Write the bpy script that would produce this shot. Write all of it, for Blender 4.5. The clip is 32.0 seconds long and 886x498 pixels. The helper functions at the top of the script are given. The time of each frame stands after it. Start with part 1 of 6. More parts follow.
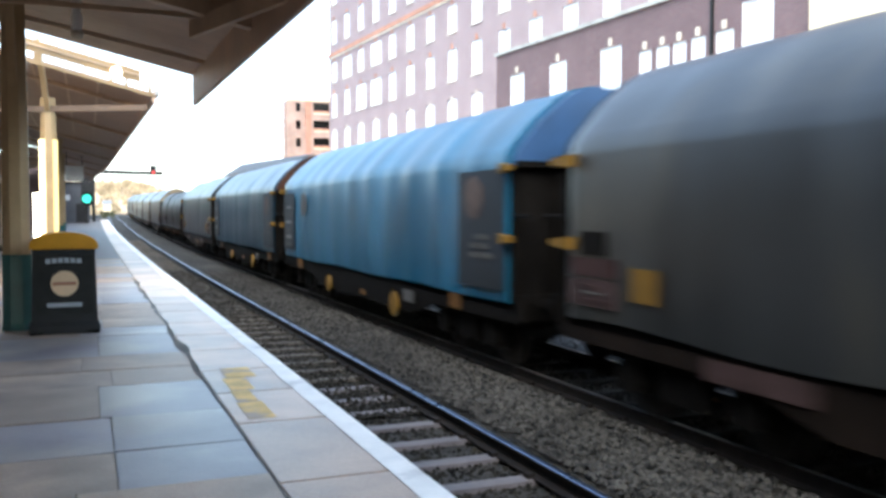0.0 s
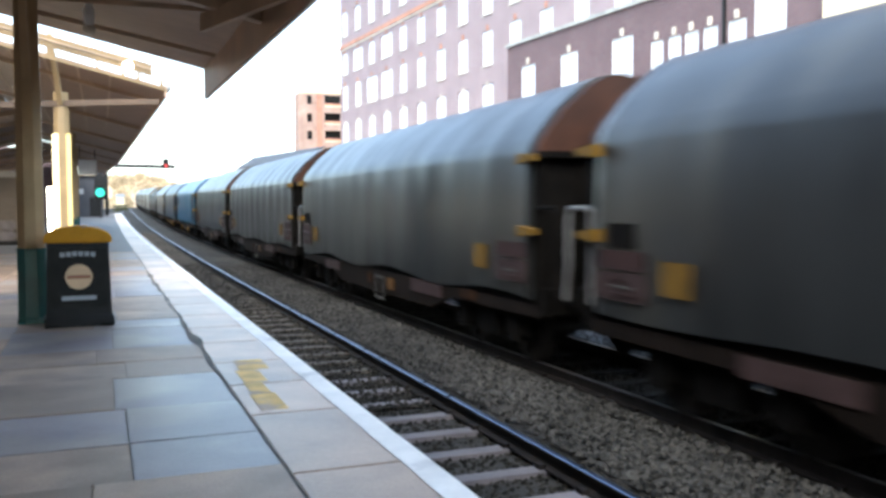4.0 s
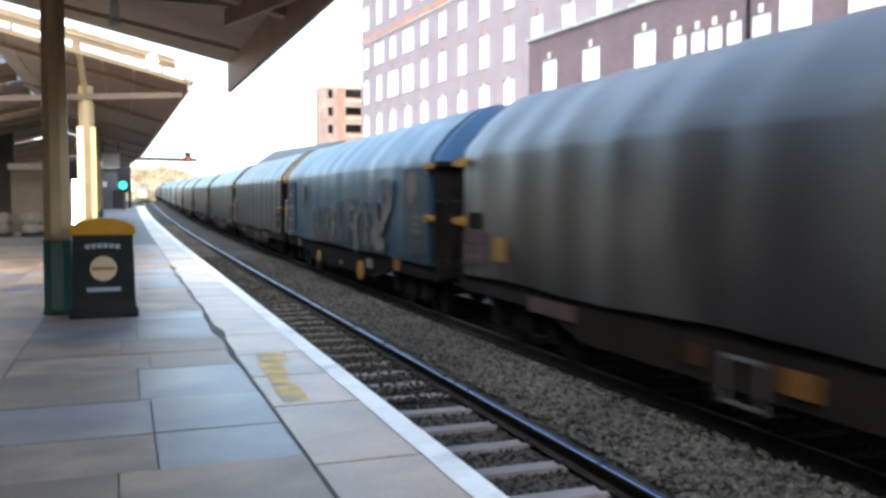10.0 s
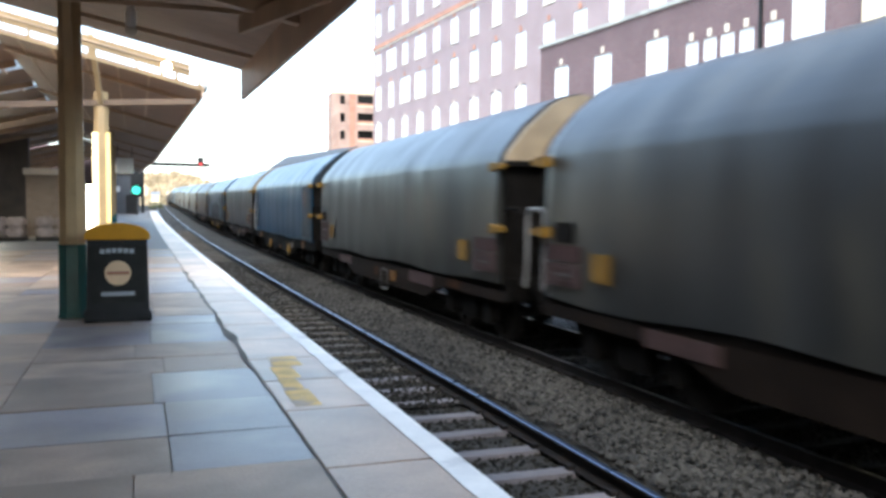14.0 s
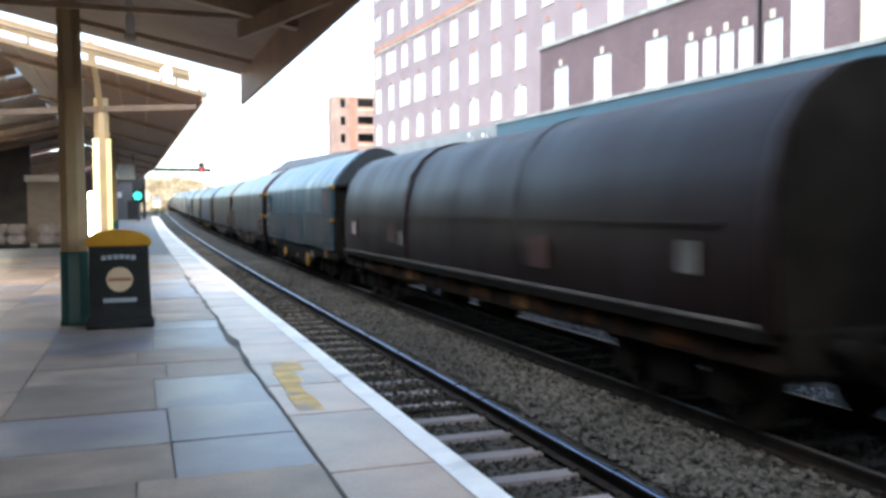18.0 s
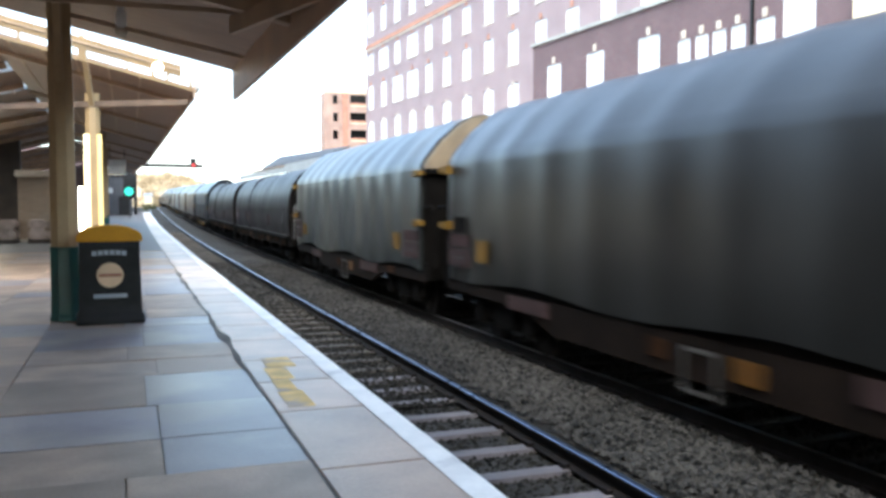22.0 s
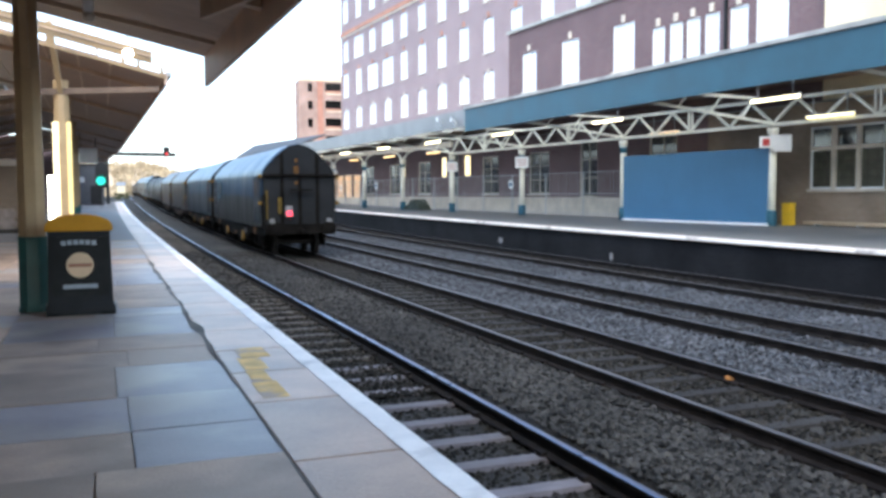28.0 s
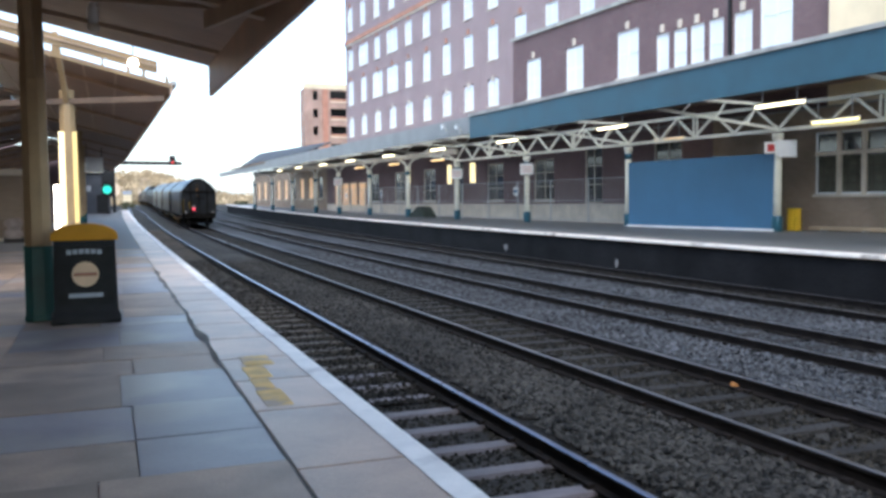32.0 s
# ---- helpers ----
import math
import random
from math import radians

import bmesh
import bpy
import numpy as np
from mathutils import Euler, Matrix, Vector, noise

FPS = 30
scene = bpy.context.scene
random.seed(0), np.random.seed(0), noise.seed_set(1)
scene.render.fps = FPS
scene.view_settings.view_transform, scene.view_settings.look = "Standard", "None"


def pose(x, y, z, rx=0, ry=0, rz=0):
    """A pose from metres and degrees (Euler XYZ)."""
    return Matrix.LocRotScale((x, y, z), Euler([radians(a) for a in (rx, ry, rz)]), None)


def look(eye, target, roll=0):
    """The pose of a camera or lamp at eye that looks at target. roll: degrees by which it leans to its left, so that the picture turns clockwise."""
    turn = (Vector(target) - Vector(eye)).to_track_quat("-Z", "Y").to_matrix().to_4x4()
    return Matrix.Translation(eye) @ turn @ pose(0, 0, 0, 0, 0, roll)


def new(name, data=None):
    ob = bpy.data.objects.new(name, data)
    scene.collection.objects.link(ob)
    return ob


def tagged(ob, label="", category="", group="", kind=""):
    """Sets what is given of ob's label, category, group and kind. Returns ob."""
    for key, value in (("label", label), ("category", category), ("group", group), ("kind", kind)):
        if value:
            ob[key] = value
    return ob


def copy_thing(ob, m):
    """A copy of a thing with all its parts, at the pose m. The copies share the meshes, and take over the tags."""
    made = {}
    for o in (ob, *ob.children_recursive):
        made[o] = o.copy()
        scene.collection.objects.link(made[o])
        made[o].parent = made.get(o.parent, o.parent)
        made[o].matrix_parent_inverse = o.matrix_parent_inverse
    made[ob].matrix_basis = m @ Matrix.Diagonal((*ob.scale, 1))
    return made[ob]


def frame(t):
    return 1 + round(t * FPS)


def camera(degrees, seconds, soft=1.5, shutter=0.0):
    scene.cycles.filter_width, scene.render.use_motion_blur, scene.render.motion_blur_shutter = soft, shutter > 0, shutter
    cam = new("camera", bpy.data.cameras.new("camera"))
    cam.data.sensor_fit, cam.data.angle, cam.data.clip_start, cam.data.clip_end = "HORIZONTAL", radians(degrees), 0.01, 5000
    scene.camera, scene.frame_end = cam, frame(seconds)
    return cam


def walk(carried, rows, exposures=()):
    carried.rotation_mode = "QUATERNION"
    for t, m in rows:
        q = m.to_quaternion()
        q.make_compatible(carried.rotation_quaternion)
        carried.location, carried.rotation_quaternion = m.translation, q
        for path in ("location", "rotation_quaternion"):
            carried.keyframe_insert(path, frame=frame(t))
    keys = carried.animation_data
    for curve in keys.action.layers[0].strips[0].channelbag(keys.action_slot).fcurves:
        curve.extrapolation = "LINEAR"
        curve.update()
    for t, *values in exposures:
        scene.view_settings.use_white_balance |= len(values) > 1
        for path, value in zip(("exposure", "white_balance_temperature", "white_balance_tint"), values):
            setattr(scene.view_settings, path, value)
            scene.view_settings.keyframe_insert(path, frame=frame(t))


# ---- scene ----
cam = camera(54.08, 32.0, soft=3.2, shutter=0.8)
# seconds, x, y, z, yaw, pitch, roll
PATH = [
    (0, -0.015, 0.031, 1.286, -22.27, -2.37, -0.07),
    (0.5, -0.016, 0.027, 1.285, -22.17, -2.75, -0.11),
    (1, -0.014, 0.015, 1.287, -21.82, -2.87, 0.25),
    (1.5, -0.019, 0.007, 1.290, -21.34, -2.39, 0.31),
    (2, -0.021, 0.015, 1.288, -21.35, -2.51, 0.05),
    (2.5, -0.019, 0.023, 1.286, -21.54, -2.59, 0.19),
    (3, -0.016, 0.020, 1.286, -21.62, -2.60, 0.14),
    (3.5, -0.015, 0.011, 1.287, -21.50, -2.91, 0.24),
    (5.5, -0.020, 0.017, 1.285, -21.44, -2.84, 0.06),
    (6, -0.022, 0.006, 1.283, -21.44, -3.01, 0.03),
    (6.5, -0.024, 0.008, 1.285, -21.33, -3.09, 0.16),
    (7, -0.024, 0.008, 1.286, -21.06, -3.40, 0.27),
    (7.5, -0.028, 0.007, 1.282, -21.22, -3.50, 0.00),
    (8, -0.029, 0.020, 1.282, -21.29, -3.44, -0.07),
    (8.5, -0.027, 0.013, 1.286, -21.37, -3.15, -0.16),
    (9, -0.031, -0.002, 1.284, -20.93, -3.25, -0.17),
    (9.5, -0.033, -0.004, 1.284, -20.43, -3.27, -0.08),
    (10, -0.036, -0.003, 1.287, -20.20, -3.26, -0.12),
    (10.5, -0.039, -0.017, 1.287, -20.17, -3.14, -0.00),
    (11, -0.041, -0.017, 1.288, -20.25, -2.99, -0.23),
    (11.5, -0.046, -0.029, 1.292, -20.09, -2.95, -0.18),
    (12, -0.044, -0.038, 1.290, -20.05, -2.94, -0.11),
    (12.5, -0.044, -0.029, 1.288, -19.89, -2.92, -0.14),
    (13, -0.046, -0.043, 1.288, -19.76, -3.04, -0.25),
    (13.5, -0.052, -0.040, 1.291, -19.59, -2.95, -0.20),
    (14, -0.052, -0.050, 1.293, -19.46, -2.87, -0.34),
    (14.5, -0.052, -0.054, 1.295, -19.33, -2.60, -0.28),
    (16.5, -0.051, -0.047, 1.293, -19.23, -3.26, 0.00),
    (17, -0.048, -0.029, 1.294, -19.46, -3.32, -0.02),
    (17.5, -0.049, -0.044, 1.297, -19.29, -3.10, 0.22),
    (18, -0.046, -0.048, 1.298, -19.34, -2.73, 0.33),
    (18.5, -0.049, -0.055, 1.297, -19.26, -2.56, 0.19),
    (19, -0.055, -0.063, 1.296, -19.02, -2.29, 0.30),
    (19.5, -0.050, -0.056, 1.297, -19.12, -2.48, 0.25),
    (20, -0.048, -0.053, 1.295, -19.30, -2.88, 0.21),
    (20.5, -0.048, -0.049, 1.295, -19.26, -2.90, 0.14),
    (21, -0.045, -0.050, 1.293, -19.34, -2.97, 0.35),
    (21.5, -0.045, -0.058, 1.298, -19.56, -2.98, 0.24),
    (22, -0.040, -0.040, 1.295, -19.85, -2.94, 0.13),
    (22.5, -0.038, -0.027, 1.292, -20.39, -2.94, 0.12),
    (23, -0.034, -0.025, 1.289, -20.44, -2.94, 0.25),
    (23.5, -0.033, -0.016, 1.289, -20.62, -3.06, 0.30),
    (24, -0.030, -0.023, 1.290, -20.64, -3.06, 0.38),
    (24.5, -0.030, -0.012, 1.291, -20.63, -3.22, 0.19),
    (25, -0.030, -0.015, 1.290, -20.72, -3.32, 0.04),
    (25.5, -0.023, -0.000, 1.288, -20.75, -3.45, 0.14),
    (26, -0.017, 0.007, 1.283, -21.26, -3.50, 0.19),
    (26.5, -0.018, 0.019, 1.287, -21.48, -3.59, 0.12),
    (28.5, -0.005, 0.022, 1.287, -21.47, -3.73, 0.41),
    (29, 0.004, 0.035, 1.284, -21.69, -3.69, 0.44),
    (29.5, 0.005, 0.027, 1.288, -21.58, -3.66, 0.55),
    (30, 0.003, 0.008, 1.284, -21.48, -3.49, 0.55),
    (30.5, -0.003, 0.012, 1.286, -21.49, -3.49, 0.51),
    (31, 0.001, 0.005, 1.285, -21.62, -3.43, 0.46),
    (31.5, 0.000, 0.012, 1.288, -21.33, -3.37, 0.54),
    (32, 0.000, 0.000, 1.292, -21.04, -3.24, 0.60),
]
walk(cam, [(t, pose(x, y, z, 90 + p, 0, w) @ pose(0, 0, 0, 0, 0, -r)) for t, x, y, z, w, p, r in PATH],
     exposures=[(0.0, 1.74, 6750, 3), (24.0, 1.72, 6750, 3), (26.0, 1.95, 6650, 2), (28.5, 1.24, 6300, 6), (32.0, 0.98, 6300, 6)])

# ---- world and light ----
world = bpy.data.worlds.new("sky")
scene.world = world
world.use_nodes = True
wn = world.node_tree
sky = wn.nodes.new("ShaderNodeTexSky")
sky.sky_type = 'NISHITA'
sky.sun_disc = False
sky.sun_elevation = radians(48)
sky.sun_rotation = radians(-152)
sky.air_density, sky.dust_density, sky.ozone_density = 1.0, 2.0, 1.5
haze = wn.nodes.new("ShaderNodeMix")
haze.data_type, haze.blend_type = 'RGBA', 'ADD'
haze.inputs[0].default_value = 1.0
haze.inputs[7].default_value = (0.8, 0.98, 1.32, 1)      # thin high cloud all over the sky
wn.links.new(sky.outputs[0], haze.inputs[6])
wn.links.new(haze.outputs[2], wn.nodes["Background"].inputs[0])
wn.nodes["Background"].inputs[1].default_value = 0.225
sun = new("sun", bpy.data.lights.new("sun", 'SUN'))
sun.data.energy, sun.data.angle, sun.data.color = 0.2, radians(28), (1.0, 0.98, 0.96)
sun.matrix_world = look((-32, -60, 76), (0, 0, 0))

# ---- materials ----
def mat(name, col, rough=0.6, metal=0.0, var=0.25, scale=6.0, fine=60.0, bump=0.15, tint=None, spec=0.5,
        glow=None, power=0.0, island=0.0, per_object=0.0, wear=None, wear_amount=0.0, stretch=(1, 1, 1), bump_dist=0.01):
    m = bpy.data.materials.new(name)
    m.use_nodes = True
    nt = m.node_tree
    N, K = nt.nodes, nt.links
    b = N["Principled BSDF"]
    b.inputs["Roughness"].default_value = rough
    b.inputs["Metallic"].default_value = metal
    b.inputs["Specular IOR Level"].default_value = spec
    if glow:
        b.inputs["Emission Color"].default_value = (*glow, 1)
        b.inputs["Emission Strength"].default_value = power
    tc = N.new("ShaderNodeTexCoord")
    mp = N.new("ShaderNodeMapping")
    mp.inputs["Scale"].default_value = stretch
    K.new(tc.outputs["Object"], mp.inputs[0])
    if per_object:
        # each piece takes its own patch of the pattern
        oi = N.new("ShaderNodeObjectInfo")
        sh = N.new("ShaderNodeMath")
        sh.operation = 'MULTIPLY'
        sh.inputs[1].default_value = 91.0
        K.new(oi.outputs["Random"], sh.inputs[0])
        K.new(sh.outputs[0], mp.inputs["Location"])

    def nz(s, d=4.0):
        n = N.new("ShaderNodeTexNoise")
        n.inputs["Scale"].default_value, n.inputs["Detail"].default_value = s, d
        K.new(mp.outputs[0], n.inputs["Vector"])
        return n
    big, small = nz(scale), nz(fine, 3.0)

    def mix(fac, a, c, kind='MIX'):
        x = N.new("ShaderNodeMix")
        x.data_type, x.blend_type = 'RGBA', kind
        for sock, v in ((x.inputs[0], fac), (x.inputs[6], a), (x.inputs[7], c)):
            if hasattr(v, "is_output"):
                K.new(v, sock)
            elif isinstance(v, (int, float)):
                sock.default_value = v
            else:
                sock.default_value = (*v, 1)
        return x.outputs[2]

    def ramp(src, lo, hi):
        r = N.new("ShaderNodeMapRange")
        r.inputs[1].default_value, r.inputs[2].default_value = lo, hi
        K.new(src, r.inputs[0])
        return r.outputs[0]
    dark = tuple(c * (1 - var) for c in col)
    light = tint or tuple(min(1, c * (1 + var)) for c in col)
    out = mix(ramp(big.outputs[0], 0.32, 0.68), dark, light)
    g = mix(ramp(small.outputs[0], 0.3, 0.7), tuple([1 - var * 0.6] * 3), (1, 1, 1))
    out = mix(1.0, out, g, 'MULTIPLY')
    if wear:
        w = nz(scale * 0.45, 6.0)
        out = mix(ramp(w.outputs[0], 0.62 - wear_amount * 0.3, 0.72 - wear_amount * 0.3), out, wear)
    for amount, node, sock in ((island, "ShaderNodeNewGeometry", "Random Per Island"), (per_object, "ShaderNodeObjectInfo", "Random")):
        if amount:
            g2 = N.new(node)
            r = N.new("ShaderNodeMapRange")
            r.inputs[3].default_value, r.inputs[4].default_value = 1 - amount, 1 + amount
            K.new(g2.outputs[sock], r.inputs[0])
            cb = N.new("ShaderNodeCombineColor")
            for i in range(3):
                K.new(r.outputs[0], cb.inputs[i])
            out = mix(1.0, out, cb.outputs[0], 'MULTIPLY')
    K.new(out, b.inputs["Base Color"])
    rr = N.new("ShaderNodeMapRange")
    rr.inputs[3].default_value, rr.inputs[4].default_value = max(0.03, rough - 0.12), min(1, rough + 0.12)
    K.new(big.outputs[0], rr.inputs[0])
    K.new(rr.outputs[0], b.inputs["Roughness"])
    if bump:
        bp = N.new("ShaderNodeBump")
        bp.inputs["Strength"].default_value, bp.inputs["Distance"].default_value = bump, bump_dist
        K.new(small.outputs[0], bp.inputs["Height"])
        K.new(bp.outputs[0], b.inputs["Normal"])
    return m


def brick_mat(name, c1, c2, mortar, var=0.2):
    """Bricks 215 x 65 mm on a wall, by the object's own x (along) and z (up)."""
    m = bpy.data.materials.new(name)
    m.use_nodes = True
    nt = m.node_tree
    N, K = nt.nodes, nt.links
    b = N["Principled BSDF"]
    b.inputs["Roughness"].default_value = 0.88
    b.inputs["Specular IOR Level"].default_value = 0.2
    tc = N.new("ShaderNodeTexCoord")
    sp = N.new("ShaderNodeSeparateXYZ")
    K.new(tc.outputs["Object"], sp.inputs[0])
    ad = N.new("ShaderNodeMath")
    K.new(sp.outputs[0], ad.inputs[0]), K.new(sp.outputs[1], ad.inputs[1])
    cb = N.new("ShaderNodeCombineXYZ")
    K.new(ad.outputs[0], cb.inputs[0]), K.new(sp.outputs[2], cb.inputs[1])
    br = N.new("ShaderNodeTexBrick")
    br.inputs["Scale"].default_value = 1.0
    br.inputs["Brick Width"].default_value, br.inputs["Row Height"].default_value = 0.225, 0.075
    br.inputs["Mortar Size"].default_value = 0.008
    for i, c in zip((1, 2, 3), (c1, c2, mortar)):
        br.inputs[i].default_value = (*c, 1)
    K.new(cb.outputs[0], br.inputs["Vector"])
    nz = N.new("ShaderNodeTexNoise")
    nz.inputs["Scale"].default_value, nz.inputs["Detail"].default_value = 0.6, 6
    K.new(tc.outputs["Object"], nz.inputs["Vector"])
    r = N.new("ShaderNodeMapRange")
    r.inputs[1].default_value, r.inputs[2].default_value = 0.3, 0.7
    r.inputs[3].default_value, r.inputs[4].default_value = 1 - var, 1 + var
    K.new(nz.outputs[0], r.inputs[0])
    cc = N.new("ShaderNodeCombineColor")
    for i in range(3):
        K.new(r.outputs[0], cc.inputs[i])
    x = N.new("ShaderNodeMix")
    x.data_type, x.blend_type = 'RGBA', 'MULTIPLY'
    x.inputs[0].default_value = 1
    K.new(br.outputs[0], x.inputs[6]), K.new(cc.outputs[0], x.inputs[7])
    K.new(x.outputs[2], b.inputs["Base Color"])
    bp = N.new("ShaderNodeBump")
    bp.inputs["Strength"].default_value, bp.inputs["Distance"].default_value = 0.4, 0.01
    bp.invert = True
    K.new(br.outputs["Fac"], bp.inputs["Height"])
    K.new(bp.outputs[0], b.inputs["Normal"])
    return m


M = {}
M["ballast"] = mat("ballast", (0.046, 0.043, 0.038), 0.9, spec=0.1, var=0.45, scale=0.7, fine=22, bump=1.0, bump_dist=0.05)
M["stone"] = mat("ballast_stone", (0.038, 0.036, 0.033), 0.85, spec=0.12, var=0.3, scale=0.8, fine=40, island=0.8)
# Paler blue-grey copies of the ballast: sky light painted into the far tracks.
M["stone_skylit"] = mat("skylit_ballast_stone", (0.052, 0.054, 0.058), 0.8, spec=0.2, var=0.3, scale=0.8, fine=40, island=0.9)
M["ballast_skylit"] = mat("skylit_ballast", (0.062, 0.064, 0.067), 0.9, spec=0.15, var=0.4, scale=0.7, fine=22, bump=1.0, bump_dist=0.05)
# darkest stones, for the near tracks and the strip beside the far platform
M["stone_dark"] = mat("dark_ballast_stone", (0.022, 0.0195, 0.0155), 0.85, spec=0.12, var=0.3, scale=0.8, fine=40, island=0.8)
M["rail_side"] = mat("rusty_rail", (0.015, 0.012, 0.0105), 0.8, spec=0.12, var=0.4, scale=4, fine=60)
# The blue in this metal colour paints a sky reflection onto the rail head.
M["rail_top"] = mat("polished_sky_blue_rail_head", (0.19, 0.23, 0.31), 0.3, metal=1.0, var=0.08, scale=3, fine=80, bump=0.02)
M["rail_dull"] = mat("dull_rail_head", (0.16, 0.15, 0.145), 0.4, metal=0.8, var=0.2, scale=3, fine=80, bump=0.02)
M["sleeper"] = mat("pale_concrete_sleeper", (0.125, 0.11, 0.112), 0.8, var=0.3, scale=3, fine=50, per_object=0.15)
M["sleeper_muddy"] = mat("muddy_concrete_sleeper", (0.085, 0.074, 0.062), 0.85, spec=0.15, var=0.35, scale=3, fine=50, per_object=0.2)
M["sleeper_old"] = mat("stained_concrete_sleeper", (0.03, 0.028, 0.026), 0.85, spec=0.15, var=0.3, scale=3, fine=50, per_object=0.2)
M["slab"] = mat("dry_paving", (0.41, 0.295, 0.215), 0.5, spec=0.2, var=0.32, scale=1.6, fine=70, bump=0.25, per_object=0.13, wear=(0.34, 0.25, 0.185), wear_amount=0.3)
# Damp slabs: the sky's blue sheen is partly put into the base colour.
M["slab_wet_sheen"] = mat("damp_sky_sheen_paving", (0.26, 0.225, 0.228), 0.4, spec=0.24, var=0.28, scale=1.3, fine=70, bump=0.2, per_object=0.2, wear=(0.33, 0.28, 0.24), wear_amount=0.4)
M["joint"] = mat("dark_joint", (0.2, 0.155, 0.125), 0.9, var=0.3, scale=3)
M["moss"] = mat("joint_moss", (0.13, 0.115, 0.095), 0.9, var=0.4, scale=4)
M["coping"] = mat("damp_coping", (0.48, 0.345, 0.25), 0.42, spec=0.25, var=0.28, scale=1.2, fine=60, bump=0.25, per_object=0.14)
M["white_line"] = mat("worn_white_paint", (0.85, 0.79, 0.71), 0.6, spec=0.2, var=0.1, scale=3, fine=40, wear=(0.42, 0.38, 0.34), wear_amount=0.22)
M["yellow_mark"] = mat("faded_yellow_paint", (0.72, 0.47, 0.17), 0.65, spec=0.15, var=0.2, scale=6, fine=40, wear=(0.42, 0.32, 0.24), wear_amount=0.28)
M["cream"] = mat("cream_paint", (0.43, 0.295, 0.15), 0.45, var=0.12, scale=2, fine=30)
M["cream_light"] = mat("light_cream_paint", (0.8, 0.77, 0.66), 0.5, var=0.1, scale=2, fine=30)
M["green"] = mat("dark_green_paint", (0.012, 0.10, 0.095), 0.4, var=0.2, scale=3, fine=40)
M["teal"] = mat("teal_paint", (0.026, 0.085, 0.118), 0.5, var=0.15, scale=1.0, fine=30)
M["beam_dark"] = mat("dark_brown_boarding", (0.16, 0.1, 0.062), 0.6, var=0.25, scale=2, fine=30)
M["valance"] = mat("cream_valance_paint", (0.3, 0.19, 0.085), 0.5, var=0.2, scale=3, fine=30)
M["teal_base"] = mat("bright_teal_paint", (0.028, 0.115, 0.165), 0.45, var=0.15, scale=2)
M["soffit"] = mat("brown_boarding", (0.32, 0.215, 0.15), 0.6, var=0.2, scale=1.5, fine=30, stretch=(1, 6, 1))
M["beam"] = mat("brown_beam_paint", (0.45, 0.31, 0.2), 0.5, var=0.2, scale=2, fine=30)
M["fascia"] = mat("brown_fascia", (0.5, 0.33, 0.23), 0.5, var=0.15, scale=2, fine=30)
M["black"] = mat("black_paint", (0.012, 0.012, 0.0125), 0.5, spec=0.25, var=0.3, scale=4)
M["poster"] = mat("dark_poster", (0.02, 0.0195, 0.018), 0.5, spec=0.15, var=0.25, scale=5, bump=0.0)
M["grey_print"] = mat("grey_print", (0.35, 0.37, 0.38), 0.5, var=0.1, bump=0)
M["disc"] = mat("tan_disc", (0.68, 0.47, 0.28), 0.5, var=0.08, bump=0)
M["disc_bar"] = mat("brown_disc_bar", (0.35, 0.14, 0.08), 0.5, var=0.08, bump=0)
M["orange"] = mat("orange_lid", (0.58, 0.26, 0.012), 0.55, spec=0.25, var=0.15, scale=4)
M["orange_scrap"] = mat("orange_plastic", (0.42, 0.2, 0.07), 0.45, var=0.2, scale=8)
M["blue_board"] = mat("blue_hoarding", (0.05, 0.15, 0.27), 0.45, var=0.08, scale=0.7, fine=20, bump=0.05)
M["white"] = mat("white_paint", (0.86, 0.86, 0.85), 0.5, var=0.08, scale=3)
M["red"] = mat("red_paint", (0.55, 0.04, 0.04), 0.45, var=0.1)
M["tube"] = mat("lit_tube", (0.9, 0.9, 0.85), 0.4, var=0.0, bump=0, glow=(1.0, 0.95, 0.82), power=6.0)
# warm glow: lit windows, and sunlight drawn as emission on a column
M["warm_glow"] = mat("warm_glow_face", (0.9, 0.8, 0.5), 0.4, var=0.0, bump=0, glow=(1.0, 0.80, 0.42), power=0.75)
M["sunlit_gold"] = mat("golden_sunlight_glow", (0.8, 0.6, 0.25), 0.4, var=0.0, bump=0, glow=(1.0, 0.72, 0.25), power=0.35)
M["tube_far"] = mat("warm_white_tube", (0.9, 0.85, 0.7), 0.4, var=0.0, bump=0, glow=(1.0, 0.87, 0.58), power=2.4)
M["tube_amber"] = mat("amber_lit_tube", (0.9, 0.7, 0.4), 0.4, var=0.0, bump=0, glow=(1.0, 0.66, 0.28), power=0.9)
M["lit_peach"] = mat("peach_lit_interior", (0.6, 0.42, 0.26), 0.6, var=0.25, scale=1.5, bump=0, glow=(1.0, 0.56, 0.27), power=0.22)
M["tail_glow"] = mat("bright_red_tail_lens", (0.9, 0.05, 0.08), 0.3, var=0.0, bump=0, glow=(1.0, 0.03, 0.07), power=0.8)
M["hut_grey"] = mat("grey_painted_steel", (0.045, 0.05, 0.06), 0.6, var=0.2, scale=1)
M["tube_yellow"] = mat("pale_yellow_lit_tube", (0.9, 0.82, 0.55), 0.4, var=0.0, bump=0, glow=(1.0, 0.86, 0.42), power=1.3)
M["green_lamp"] = mat("green_signal_lens", (0.05, 0.6, 0.42), 0.3, var=0.0, bump=0, glow=(0.02, 0.75, 0.55), power=0.5)
M["red_lamp"] = mat("red_lamp_lens", (0.9, 0.05, 0.05), 0.3, var=0.0, bump=0, glow=(1.0, 0.02, 0.05), power=0.08)
